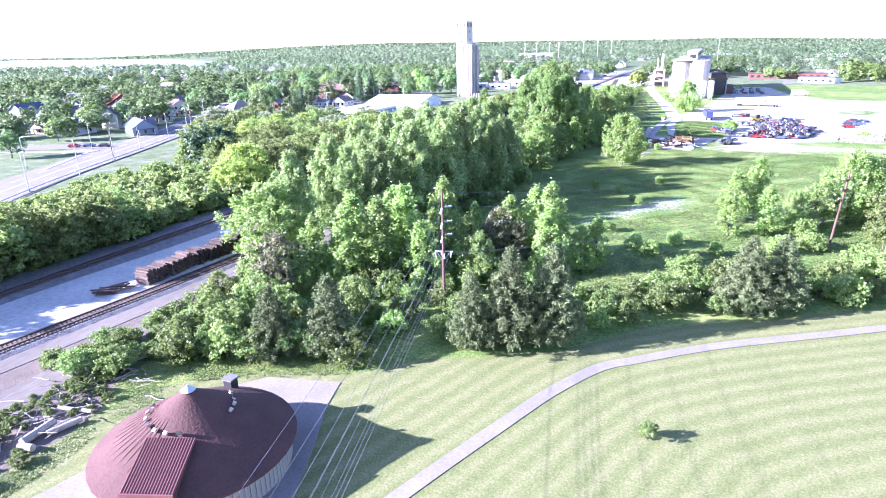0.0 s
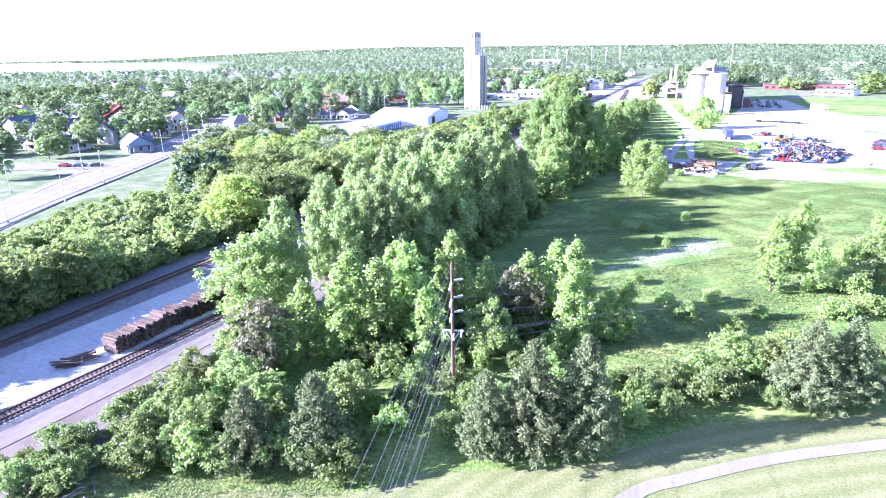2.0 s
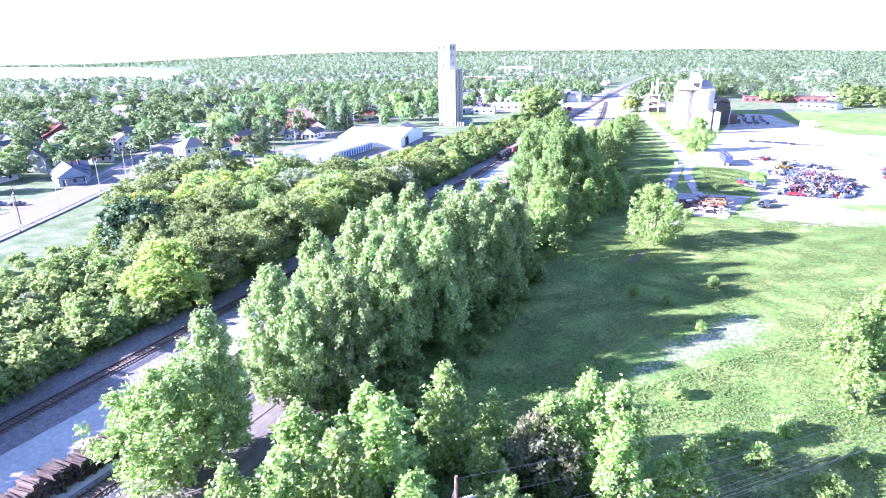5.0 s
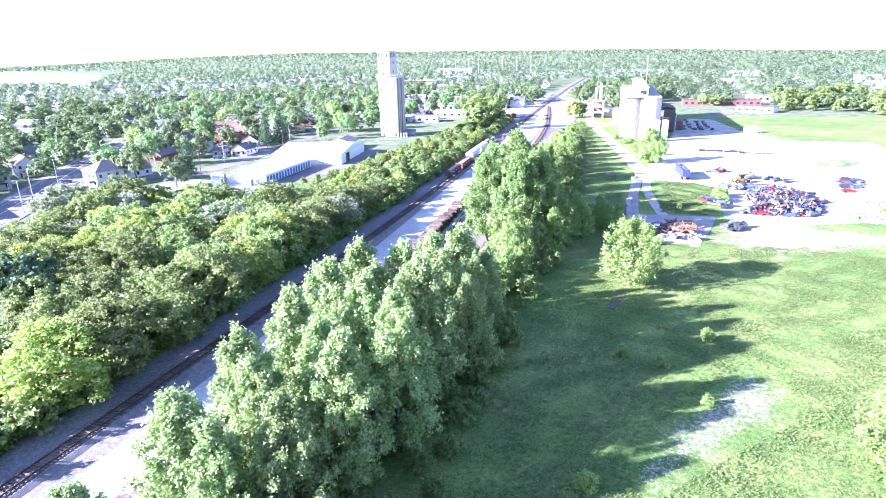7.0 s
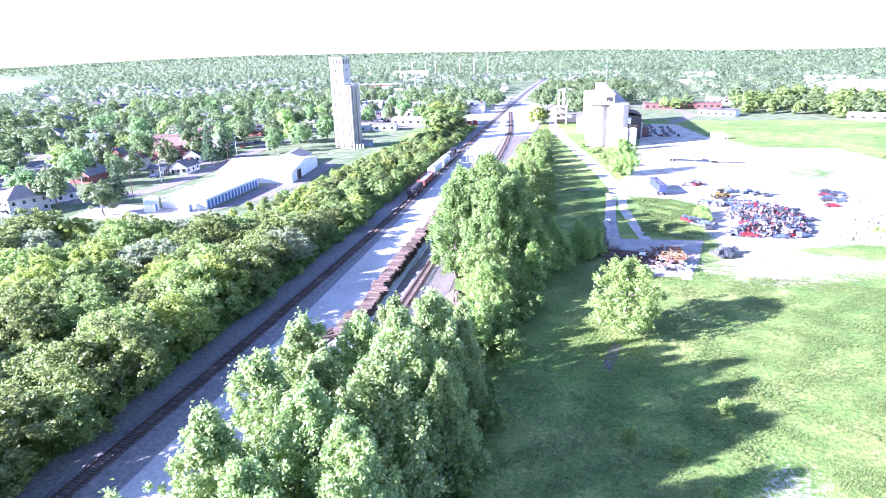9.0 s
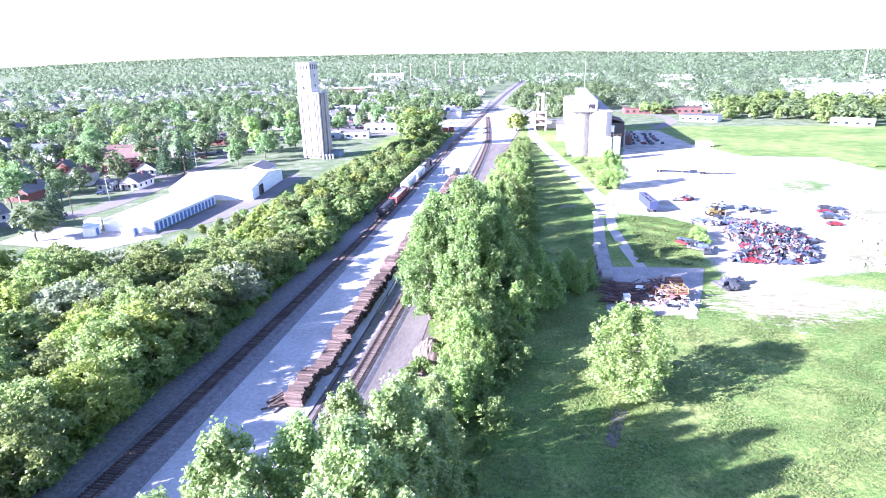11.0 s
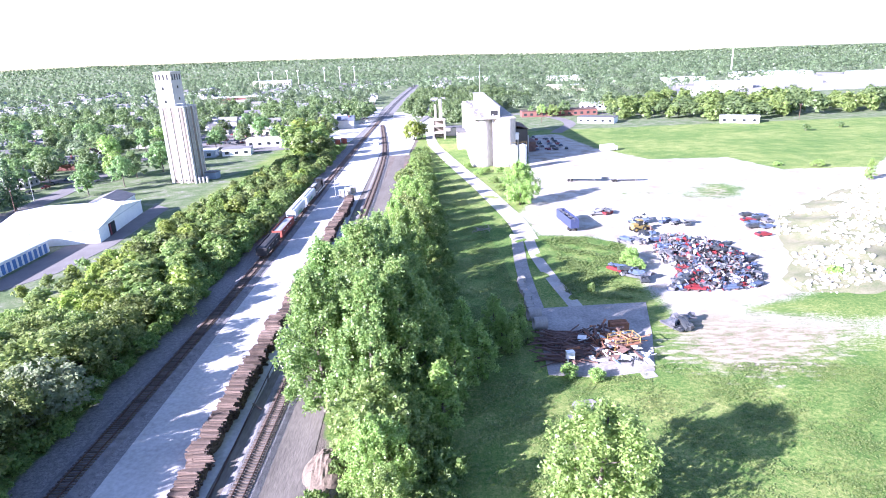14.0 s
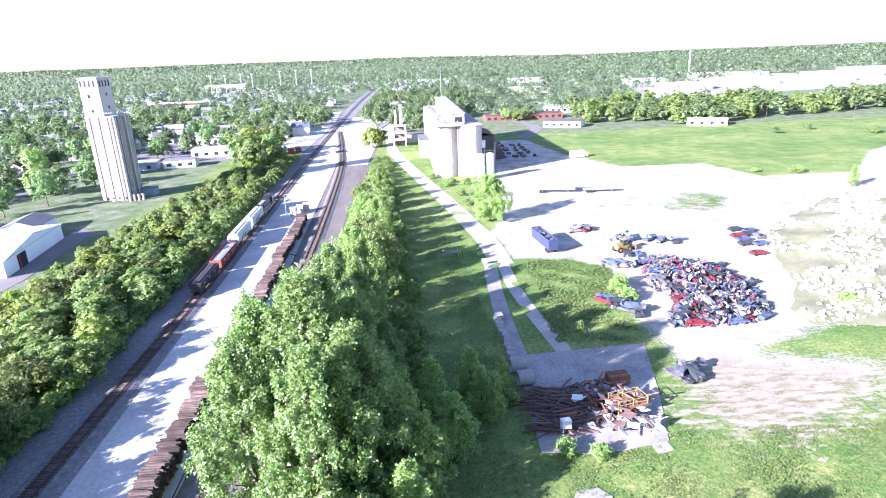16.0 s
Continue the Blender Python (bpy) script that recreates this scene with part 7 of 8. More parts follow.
for sx in (-2.4, 0, 2.4):
    for sy in (-1.4, 1.4):
        part("post", Geo().tube((sx, sy, 0), (sx, sy, 2.9), 0.08, n=6), "yellow", fr)
for z in (2.3, 2.9):
    part("rail_bar", Geo().tube((-2.4, -1.4, z), (2.4, -1.4, z), 0.06, n=6).tube((-2.4, 1.4, z), (2.4, 1.4, z), 0.06, n=6).tube((2.4, -1.4, z), (2.4, 1.4, z), 0.06, n=6), "yellow", fr)
cr = thing("steel_bundle", "bundle of rusty red steel racks", "steel bundle", m=at(-2.2, 221.5, 0.1, 5))
for k in range(9):
    part("rack_bar", Geo().box((0, -1.0 + 0.25 * k, 0.9), (3.4, 0.12, 1.6)), "rust_orange", cr)
cr2 = thing("pallet_frame", "pale bent railings and frames on the concrete", "steel frame", m=at(-1.5, 209.5, 0.1, 20))
for k in range(14):
    part("bar", Geo().box((rnd.uniform(-2.4, 2), rnd.uniform(-1.4, 1.4), rnd.uniform(0.1, 1.1)), (rnd.uniform(1.5, 3.2), 0.1, 0.1), rnd.uniform(0, 3)), "white_paint", cr2)
for k in range(6):
    part("upright", Geo().box((rnd.uniform(-2, 2), rnd.uniform(-1, 1), 0.7), (0.1, 0.1, 1.4)), "white_paint", cr2)
bx = thing("metal_cabinet", "white metal cabinet standing by the scrap heap", "cabinet", m=at(-14.0, 209.5, 0.1, 8))
part("body", Geo().box((0, 0, 1.1), (1.3, 1.0, 2.2)), "white_paint", bx)
part("top", Geo().box((0, 0, 2.25), (1.4, 1.1, 0.1)), "white_paint", bx)
part("panel", Geo().box((0, -0.52, 0.7), (0.9, 0.05, 0.8)), "dark", bx)
hs = thing("hose", "black coiled hose on the slab", "hose", m=at(-8.3, 220.5, 0.16))
g = Geo()
prev = None
for k in range(26):
    a = k * 0.5
    q = Vector((0.2 * k - 2, math.sin(a) * 0.7 + (0.05 * k), 0.1))
    if prev is not None:
        g.tube(prev, q, 0.13, n=6)
    prev = q
part("coil", g, "tyre", hs)
for k, (x, y, rz) in enumerate(((-17.4, 227.6, 100), (-16.9, 223.4, 96))):
    p = Geo()
    n = 24
    ro, ri, L = 1.25, 1.08, 2.6
    vs = [(s * L / 2, r * math.cos(2 * math.pi * i / n), r * math.sin(2 * math.pi * i / n)) for s in (-1, 1) for r in (ro, ri) for i in range(n)]
    fs = []
    for i in range(n):
        j = (i + 1) % n
        fs += [(i, j, 2 * n + j, 2 * n + i), (n + j, n + i, 3 * n + i, 3 * n + j), (j, i, n + i, n + j), (2 * n + i, 2 * n + j, 3 * n + j, 3 * n + i)]
    solid("concrete_pipe", p.add(vs, fs), "concrete", "large pale concrete pipe lying on its side", "concrete pipe", "concrete pipes", m=pose(x, y, 1.3, 0, 0, rz - 90))
for k in range(11):
    r2 = random.Random(k)
    b = bmesh.new()
    bmesh.ops.create_cube(b, size=1.0)
    for v in b.verts:
        v.co = Vector((v.co.x * 1.5, v.co.y * 1.7, v.co.z * 1.1)) + Vector((r2.uniform(-0.05, 0.05), r2.uniform(-0.05, 0.05), r2.uniform(-0.04, 0.04)))
    bmesh.ops.bevel(b, geom=b.edges[:], offset=0.06, segments=1, affect="EDGES")
    me = bpy.data.meshes.new("concrete_block")
    b.to_mesh(me)
    b.free()
    me.materials.append(M["concrete"])
    solid("concrete_block", me, "concrete", "large pale concrete block in a row", "concrete block", "row of concrete blocks", m=pose(-17.3 + r2.uniform(-0.3, 0.3), 230.5 + 1.85 * k, 0.65, 0, 0, r2.uniform(-8, 8)))
gate = thing("gate_box", "small white post box at the drive's gate", "box", m=at(-15.2, 281.5))
part("post", Geo().box((0, 0, 0.5), (0.3, 0.3, 1.0)), "steel", gate)
part("box", Geo().box((0, 0, 1.2), (1.3, 0.9, 0.7)), "white_paint", gate)
# dead branches on the verge
def brush(x, y, n, spread, seed, label):
    rnd = random.Random(seed)
    root = thing("brush_pile", label, "brush pile", m=at(x, y))
    for k in range(n):
        g = Geo()
        a, L = rnd.uniform(0, 6.28), rnd.uniform(1.2, 3.4)
        p = Vector((rnd.gauss(0, spread), rnd.gauss(0, spread), rnd.uniform(0.05, 0.5)))
        limb(g, p, p + Vector((L * math.cos(a), L * math.sin(a), rnd.uniform(-0.2, 0.7))), rnd.uniform(0.04, 0.11), 0.015, rnd, 0.15, 5, 4)
        part("branch", g, "dead_wood", root)


brush(-23.5, 292, 30, 1.4, 3, "pile of dead branches in the grass")
brush(-53.5, 26, 34, 1.8, 4, "pile of grey dead branches and brushwood")
brush(-55, 33, 34, 2.2, 5, "pile of grey dead branches and brushwood")
for k, (x, y, L, r, rz) in enumerate(((-51.6, 23.6, 3.4, 0.42, 96), (-50.2, 25.2, 3.0, 0.32, 70), (-50.3, 21.6, 1.5, 0.4, 10), (-52.0, 27.6, 4.0, 0.22, 10))):
    lg = thing("log", "cut pale grey tree log lying in the brush", "log", "cut logs", m=pose(x, y, r * 0.9, 0, 0, rz))
    part("bark_wood", Geo().tube((-L / 2, 0, 0), (L / 2, 0, 0.1), r, r * 0.85, n=14), "dead_wood", lg)
    part("cut_end", Geo().tube((L / 2, 0, 0.1), (L / 2 + 0.02, 0, 0.1), r * 0.78, n=14), "siding_tan", lg)
# rubble heap: broken white concrete
mound = thing("rubble_heap", "broad heap of broken white concrete and stone", "rubble heap")
ROCKS = []
for k in range(8):
    r2 = random.Random(k + 50)
    b = bmesh.new()
    bmesh.ops.create_icosphere(b, subdivisions=1, radius=1)
    for v in b.verts:
        v.co = Vector((v.co.x * r2.uniform(0.7, 1.3), v.co.y * r2.uniform(0.7, 1.2), v.co.z * r2.uniform(0.45, 0.8)))
    me = bpy.data.meshes.new("stone")
    b.to_mesh(me)
    b.free()
    me.materials.append(M["rubble"])
    ROCKS.append(me)
rnd = random.Random(12)
pts = np.array([(rnd.uniform(42, 150), rnd.uniform(232, 333)) for _ in range(9500)])
dd = in_poly(pts[:, 0], pts[:, 1], RUBBLE)
rest_v, rest_f = [], []
cnt = 0
sources = [(np.array([v.co for v in me.vertices]), [tuple(p.vertices) for p in me.polygons]) for me in ROCKS]
for (x, y), d in zip(pts, dd):
    if d < 0.5 or math.sin(x * 0.21 + 2) * math.sin(y * 0.17) + rnd.uniform(-0.15, 0.15) > 0.22:
        continue
    s = 0.22 + 0.75 * rnd.random() ** 2
    z = min(d * 0.16, 2.4) + 0.6 * math.sin(x * 0.4) * math.sin(y * 0.33) * min(1, d / 6)
    m = pose(x, y, max(0.05, z), rnd.uniform(-30, 30), rnd.uniform(-30, 30), rnd.uniform(0, 360)) @ Matrix.Scale(s, 4)
    k = rnd.randrange(8)
    if x < 74 and cnt < 300:
        part("stone", ROCKS[k], "rubble", mound, m=m)
        cnt += 1
    else:
        o = len(rest_v)
        A = np.array(m)
        rest_v += [tuple(p) for p in sources[k][0] @ A[:3, :3].T + A[:3, 3]]
        rest_f += [tuple(i + o for i in f) for f in sources[k][1]]
island_mat("rubble", "rubble_pile", 0.3)
tagged(part("stone_spread", Geo().add(rest_v, rest_f), "rubble_pile", mound), kind="stuff")
gx, gy = np.meshgrid(np.linspace(40, 152, 57), np.linspace(230, 335, 53))
d = in_poly(gx.ravel(), gy.ravel(), RUBBLE)
gz = np.where(d > 0, np.minimum(d * 0.16, 2.4) + 0.6 * np.sin(gx.ravel() * 0.4) * np.sin(gy.ravel() * 0.33) * np.minimum(1, np.maximum(d, 0) / 6), -0.3) - 0.1
idx = (np.arange(52)[:, None] * 57 + np.arange(56)[None]).ravel()
part("soil", raw_mesh("soil", np.stack([gx.ravel(), gy.ravel(), gz], 1), np.stack([idx, idx + 1, idx + 58, idx + 57], 1), "rubble_soil"), "rubble_soil", mound)
# salvage lot behind the silos
for i, (x, y) in enumerate([(12 + 5.2 * (k % 5) + rnd.uniform(-1, 1), 440 + 9 * (k // 5) + rnd.uniform(-2, 2)) for k in range(28)]):
    copy_thing(intact[i % 4], at(x, y, 0, rnd.uniform(70, 110)))
ct = thing("camper", "white box truck body on the grass", "vehicle", m=at(52, 428, 0, 10))
part("body", Geo().box((0, 0, 1.9), (7, 2.6, 3.0)), "white_paint", ct)
part("cab", Geo().box((4.3, 0, 1.4), (1.8, 2.3, 2.0)), "white_paint", ct)
for x in (-2, 4):
    for s in (-1.1, 1.1):
        part("wheel", Geo().tube((x, s - 0.15, 0.45), (x, s + 0.15, 0.45), 0.45, n=12), "tyre", ct)
# small shrub on the lawn
forest("bush", bushes[1:2], [(1.5, 44.4, 1.9, 0.8)], labels=["small loose shrub alone on the mown lawn"])

# ---------------------------------------------------------------- houses and town
def house(x, y, rz, w, l, storeys, wall, roof, label, hip=False, porch=True, chimney=True, group="", detail=True):
    root = thing("house", label, "house", group, m=at(x, y, 0, rz))
    h = 2.9 * storeys + 0.3
    rise = w * 0.32
    g = Geo().box((0, 0, h / 2), (w, l, h))
    if not hip:
        g.add([(-w / 2, -l / 2, h), (w / 2, -l / 2, h), (0, -l / 2, h + rise)], [(0, 1, 2)]).add([(-w / 2, l / 2, h), (w / 2, l / 2, h), (0, l / 2, h + rise)], [(0, 2, 1)])
    part("wall", g, wall, root)
    part("roof", Geo().hip(w, l, h, rise) if hip else Geo().gable(w, l, h, rise, 0.45, 0.18), roof, root)
    if detail:
        for s in range(storeys):
            z = 1.6 + 2.9 * s
            n = (2 if group else max(2, int(l // 3.2)))
            for k in range(n):
                yy = -l / 2 + l * (k + 0.5) / n
                for sx in (-1, 1):
                    if group and sx > 0:
                        continue
                    wd = part("window", Geo().box((sx * (w / 2 + 0.02), yy, z), (0.08, 1.0, 1.3)), "glass_dark", root)
                    if not group:
                        part("frame_trim", Geo().box((sx * (w / 2 + 0.03), yy, z - 0.75), (0.16, 1.2, 0.12)), "white_paint", wd)
            n = 3 if not group else 2
            for k in range(n):
                xx = -w / 2 + w * (k + 0.5) / n
                for sy in (-1,) if group else (-1, 1):
                    if s == 0 and k == 0 and sy < 0:
                        part("door", Geo().box((xx, sy * (l / 2 + 0.02), 1.15), (0.95, 0.08, 2.05)), "roof_brown", root)
                    else:
                        part("window", Geo().box((xx, sy * (l / 2 + 0.02), z), (1.0, 0.08, 1.3)), "glass_dark", root)
        if chimney:
            part("chimney", Geo().box((w * 0.18, l * 0.2, h + rise * 0.9), (0.7, 0.7, 1.8)), "brick", root)
        if porch:
            part("porch_roof", Geo().box((0, -l / 2 - 1.2, 2.7), (w * 0.7, 2.4, 0.2)), roof, root)
            for sx in (-1, 1):
                part("porch_post", Geo().box((sx * w * 0.32, -l / 2 - 2.2, 1.35), (0.18, 0.18, 2.7)), "white_paint", root)
    return root


HW = "siding_white"
house(-226, 186, 62, 10, 17, 1, "siding_blue", "roof_navy", "grey-blue bungalow with a dark navy roof")
house(-233, 193, -28, 8, 10, 1, "siding_blue", "roof_navy", "grey-blue wing with a dark navy gable", porch=False)
house(-256, 224, 60, 9, 13, 2, HW, "roof_brown", "white two-storey house with a red-brown roof")
house(-268, 248, 60, 8, 11, 2, HW, "roof_brown", "white two-storey house with a brown roof")
house(-217, 240, -20, 11, 13, 2, HW, "roof_grey", "pale two-storey house with a pale grey hipped roof", hip=True)
house(-219, 256, -20, 8, 12, 1, HW, "roof_grey", "white bungalow with a grey roof")
house(-203.5, 315, 5, 8, 12, 1, HW, "roof_grey", "small white bungalow with a grey roof")
house(-212, 308, 95, 5, 7, 1, HW, "roof_grey", "small white garage with a grey roof", porch=False, chimney=False)
house(-238, 357, 97, 12, 34, 2, "brick", "roof_brown", "long red brick apartment block with a brown roof", porch=False)
house(-229, 392, 5, 9, 12, 2, HW, "roof_grey", "white two-storey house with a grey roof")
house(-216, 344, 5, 9, 11, 1, HW, "roof_grey", "white bungalow with a pale roof")
house(-252, 372, 95, 10, 14, 2, HW, "roof_brown", "white two-storey house with a brown roof")
house(-345, 272, 60, 18, 26, 1, "brick", "orange_red", "red brick hall with a steep red roof", porch=False)
house(-385, 300, 60, 14, 50, 1, "brick", "roof_grey", "long low brick school with a flat roof", hip=True, porch=False, chimney=False)
house(-310, 250, 60, 14, 40, 1, "brick", "roof_grey", "long low brick building with a grey roof", hip=True, porch=False, chimney=False)
KINDS = [(HW, "roof_grey", "white house with a grey shingle roof"), (HW, "roof_brown", "white house with a brown shingle roof"), ("siding_tan", "roof_grey", "tan house with a grey shingle roof"),
         (HW, "roof_grey", "white house with a grey shingle roof"), ("brick", "roof_grey", "red brick house with a grey roof"), (HW, "roof_navy", "white house with a dark roof")]
rnd = random.Random(21)
base_houses = []
for k, (wm, rm, lb) in enumerate(KINDS):
    base_houses.append((house(0, 0, 0, rnd.uniform(8, 9.5), rnd.uniform(10, 14), 1 + k % 2, wm, rm, lb, group="houses of the town"), False))
lots = []
for ix in range(-30, 0):
    for iy in range(0, 34):
        x, y = -215 + ix * 21 + rnd.uniform(-3, 3) + (iy % 2) * 6, 150 + iy * 24 + rnd.uniform(-4, 4)
        lots.append((x, y))
for ix in range(8):
    for iy in range(12):
        lots.append((-200 + ix * 19 + rnd.uniform(-3, 3), 505 + iy * 24 + rnd.uniform(-4, 4)))
rnd.shuffle(lots)
lots.sort(key=lambda p: math.hypot(p[0] + 35, p[1] - 100) + rnd.uniform(0, 160))
BUSY = [(-226, 186), (-256, 224), (-268, 248), (-217, 240), (-203, 315), (-238, 357), (-229, 392), (-216, 344), (-252, 372), (-345, 272), (-385, 300), (-310, 250), (-219, 256), (-233, 193)]
cnt = 0
bl_pts = np.array([(p.x, p.y) for p in smooth_line(BOULEVARD, 5)] + [(p.x, p.y) for p in smooth_line([(-196, 160), (-236, 142), (-340, 110), (-450, 90)], 5)] + [(p.x, p.y) for p in smooth_line([(-205, 258), (-194, 300), (-206, 450), (-206, 560), (-198, 680), (-150, 1000)], 5)])
for x, y in lots:
    if cnt >= 62:
        break
    if min(math.hypot(x - a, y - b) for a, b in BUSY) < 22 or np.min(np.hypot(bl_pts[:, 0] - x, bl_pts[:, 1] - y)) < 18 or rnd.random() < 0.25:
        continue
    if x > -170 and y < 560 or x > -100:
        continue
    src, done = base_houses[cnt % 6]
    m = at(x, y, 0, rnd.choice((5, 95, 185, 275)) + rnd.uniform(-6, 6), rnd.uniform(0.9, 1.15))
    if done:
        copy_thing(src, m)
    else:
        src.matrix_basis = m
        base_houses[cnt % 6] = (src, True)
    cnt += 1


def hall(x, y, rz, w, l, h, wall, roof, label, windows=True):
    root = thing("commercial_building", label, "building", "commercial buildings", m=at(x, y, float(far_height(np.array(x), np.array(y))), rz))
    part("wall", Geo().box((0, 0, h / 2), (w, l, h)), wall, root)
    part("roof", Geo().box((0, 0, h + 0.15), (w + 0.6, l + 0.6, 0.3)), roof, root)
    if windows:
        for k in range(max(2, int(w // 5))):
            part("window", Geo().box((-w / 2 + w * (k + 0.5) / max(2, int(w // 5)), -l / 2 - 0.02, h * 0.45), (2.2, 0.1, h * 0.4)), "glass_dark", root)
    return root


hall(-118, 615, 8, 16, 20, 6, "white_paint", "white_roof", "white flat-roofed building beside the rail yard")
hall(-170, 462, 6, 14, 9, 4, "siding_blue", "white_roof", "small pale blue garage with a white roof")
hall(-152, 466, 6, 16, 9, 4, "white_paint", "roof_grey", "small white workshop with a grey roof")
hall(-145, 500, 6, 22, 12, 4.5, "white_paint", "white_roof", "low white shop building")
hall(-160, 555, 6, 40, 16, 5, "siding_tan", "white_roof", "low tan shop with a white roof")
hall(-290, 900, 0, 60, 30, 8, "brick", "white_roof", "long low brick school building")
hall(-372, 262, 12, 46, 16, 5, "brick", "white_roof", "long low brick shop building with a pale roof")
hall(-320, 276, 12, 40, 14, 5, "brick", "roof_grey", "low brick building with a grey flat roof")
hall(-400, 235, 10, 40, 18, 5, "white_paint", "white_roof", "low white warehouse with a flat roof")
hall(-350, 1310, 10, 70, 40, 12, "siding_tan", "white_roof", "large tan building in the far town")
hall(79, 552, -30, 26, 12, 4, "white_paint", "roof_grey", "low white building with a grey roof")
hall(62, 610, 0, 60, 14, 4.5, "brick", "roof_brown", "long low brick building with a brown roof")
hall(110, 650, -20, 40, 16, 5, "white_paint", "white_roof", "long low white building")
hall(166, 522, -25, 24, 10, 4, "white_paint", "white_roof", "low white shed beside the far field")
for k, (x, y, w, l) in enumerate(((300, 840, 60, 30), (390, 880, 80, 40), (480, 860, 70, 30), (560, 930, 90, 40), (300, 960, 50, 30), (450, 1020, 100, 50), (660, 1000, 80, 40), (250, 760, 40, 20), (620, 800, 60, 30), (130, 900, 50, 20), (30, 1250, 60, 30), (180, 1150, 60, 30))):
    hall(x, y, -20 + 7 * k % 30, w, l, 7, "white_paint" if k % 3 else "siding_tan", "white_roof", "large pale retail building in the far distance", False)
hall(-8, 640, 0, 18, 10, 5, "white_paint", "roof_grey", "white workshop behind the wood")
solid("parking_lot", Geo().prism([(-200, 490), (-135, 485), (-112, 500), (-118, 590), (-195, 600)], -0.1, 0.05), "asphalt", "grey asphalt parking lot", "parking lot", kind="structure")
solid("parking_lot", Geo().prism([(200, 735), (520, 760), (700, 900), (560, 1080), (260, 930)], -0.2, 0.05), "old_slab", "pale parking lot round the far retail buildings", "parking lot", kind="structure")
solid("gravel_lot", Geo().prism([(-112, 500), (-92, 500), (-88, 640), (-92, 760), (-120, 740), (-108, 600)], -0.1, 0.04), "limestone", "pale gravel lot beside the rail yard", "gravel pad", kind="structure")
solid("gravel_lot", Geo().prism([(-66, 440), (-52, 440), (-48, 560), (-60, 690), (-76, 690), (-72, 560)], -0.1, 0.045), "limestone", "pale gravel yard beside the tracks", "gravel pad", kind="structure")
solid("gravel_lot", Geo().prism([(-195, 236), (-158, 232), (-147, 247), (-151.5, 251), (-170, 251), (-195, 256)], -0.1, 0.045), "lane_gravel", "grey gravel lot in front of the storage sheds", "gravel pad", kind="structure")
# parked cars
town_cars = [make_car("parked_car", 400 + i, COLS[i], 0.0, "parked %s car on the asphalt" % WORDS[COLS[i]], "parked cars") for i in range(5)]
spots = [(-218, 148.5, 25), (-213, 151, 30), (-207, 153, 30), (-236, 238, 62), (-196, 215, -55)]
spots += [(-190 + 3.2 * (k % 20), 515 + 16 * (k // 20) + rnd.uniform(-0.5, 0.5), 90) for k in range(70) if (k * 7) % 3]
spots += [(-215 + rnd.uniform(-1, 1), 350 + 9 * k, 90) for k in range(8)] + [(-246 + 3.2 * k, 347 + 0.3 * k, 95) for k in range(8)] + [(-209, 300, 30), (-98, 640, 40), (-96, 600, 10)]
for i, (x, y, r) in enumerate(spots):
    o = town_cars[i] if i < 5 else copy_thing(town_cars[(i * 3) % 5], at(x, y, 0.12, r))
    o.matrix_basis = at(x, y, 0.12, r)


# street lamps along the boulevard
def lamp(x, y, rz, h=9.5):
    root = thing("street_lamp", "tall pale grey street lamp with a bent arm", "street lamp", "street lamps along the boulevard", m=at(x, y, 0, rz))
    part("pole", Geo().tube((0, 0, 0), (0, 0, h), 0.12, 0.07, n=8), "galvanised", root)
    part("arm", Geo().tube((0, 0, h), (1.2, 0, h + 0.5), 0.06, n=6).tube((1.2, 0, h + 0.5), (2.6, 0, h + 0.55), 0.05, n=6), "galvanised", root)
    part("head", Geo().box((2.9, 0, h + 0.52), (0.8, 0.3, 0.16)), "lamp_glass", root)
    part("foot", Geo().tube((0, 0, 0), (0, 0, 0.5), 0.25, n=8), "concrete", root)
    return root


first = lamp(-165.5, 112, 150)
for x, y, r in ((-158, 92, 150), (-177, 133, 140), (-189, 153.5, 140), (-200, 177, 140), (-209, 196, 140), (-222, 211, 140), (-193, 114, 20), (-207, 147.5, 60), (-238, 236, -40), (-262, 284, -40), (-252, 185, 60), (-198, 290, 0), (-203, 360, 0), (-212, 430, 0)):
    copy_thing(first, at(x, y, 0, r))


def street_pole(x, y, h=11):
    root = thing("utility_pole", "brown wooden utility pole with a crossarm", "utility pole", "utility poles in the town", m=at(x, y, 0, 20))
    part("shaft", Geo().tube((0, 0, 0), (0, 0, h), 0.16, 0.1, n=8), "pole_wood", root)
    part("crossarm", Geo().box((0, 0, h - 0.8), (2.2, 0.12, 0.14)), "pole_wood", root)
    for s in (-0.9, 0, 0.9):
        part("insulator", Geo().tube((s, 0, h - 0.7), (s, 0, h - 0.4), 0.06, n=6), "porcelain", root)
    return root


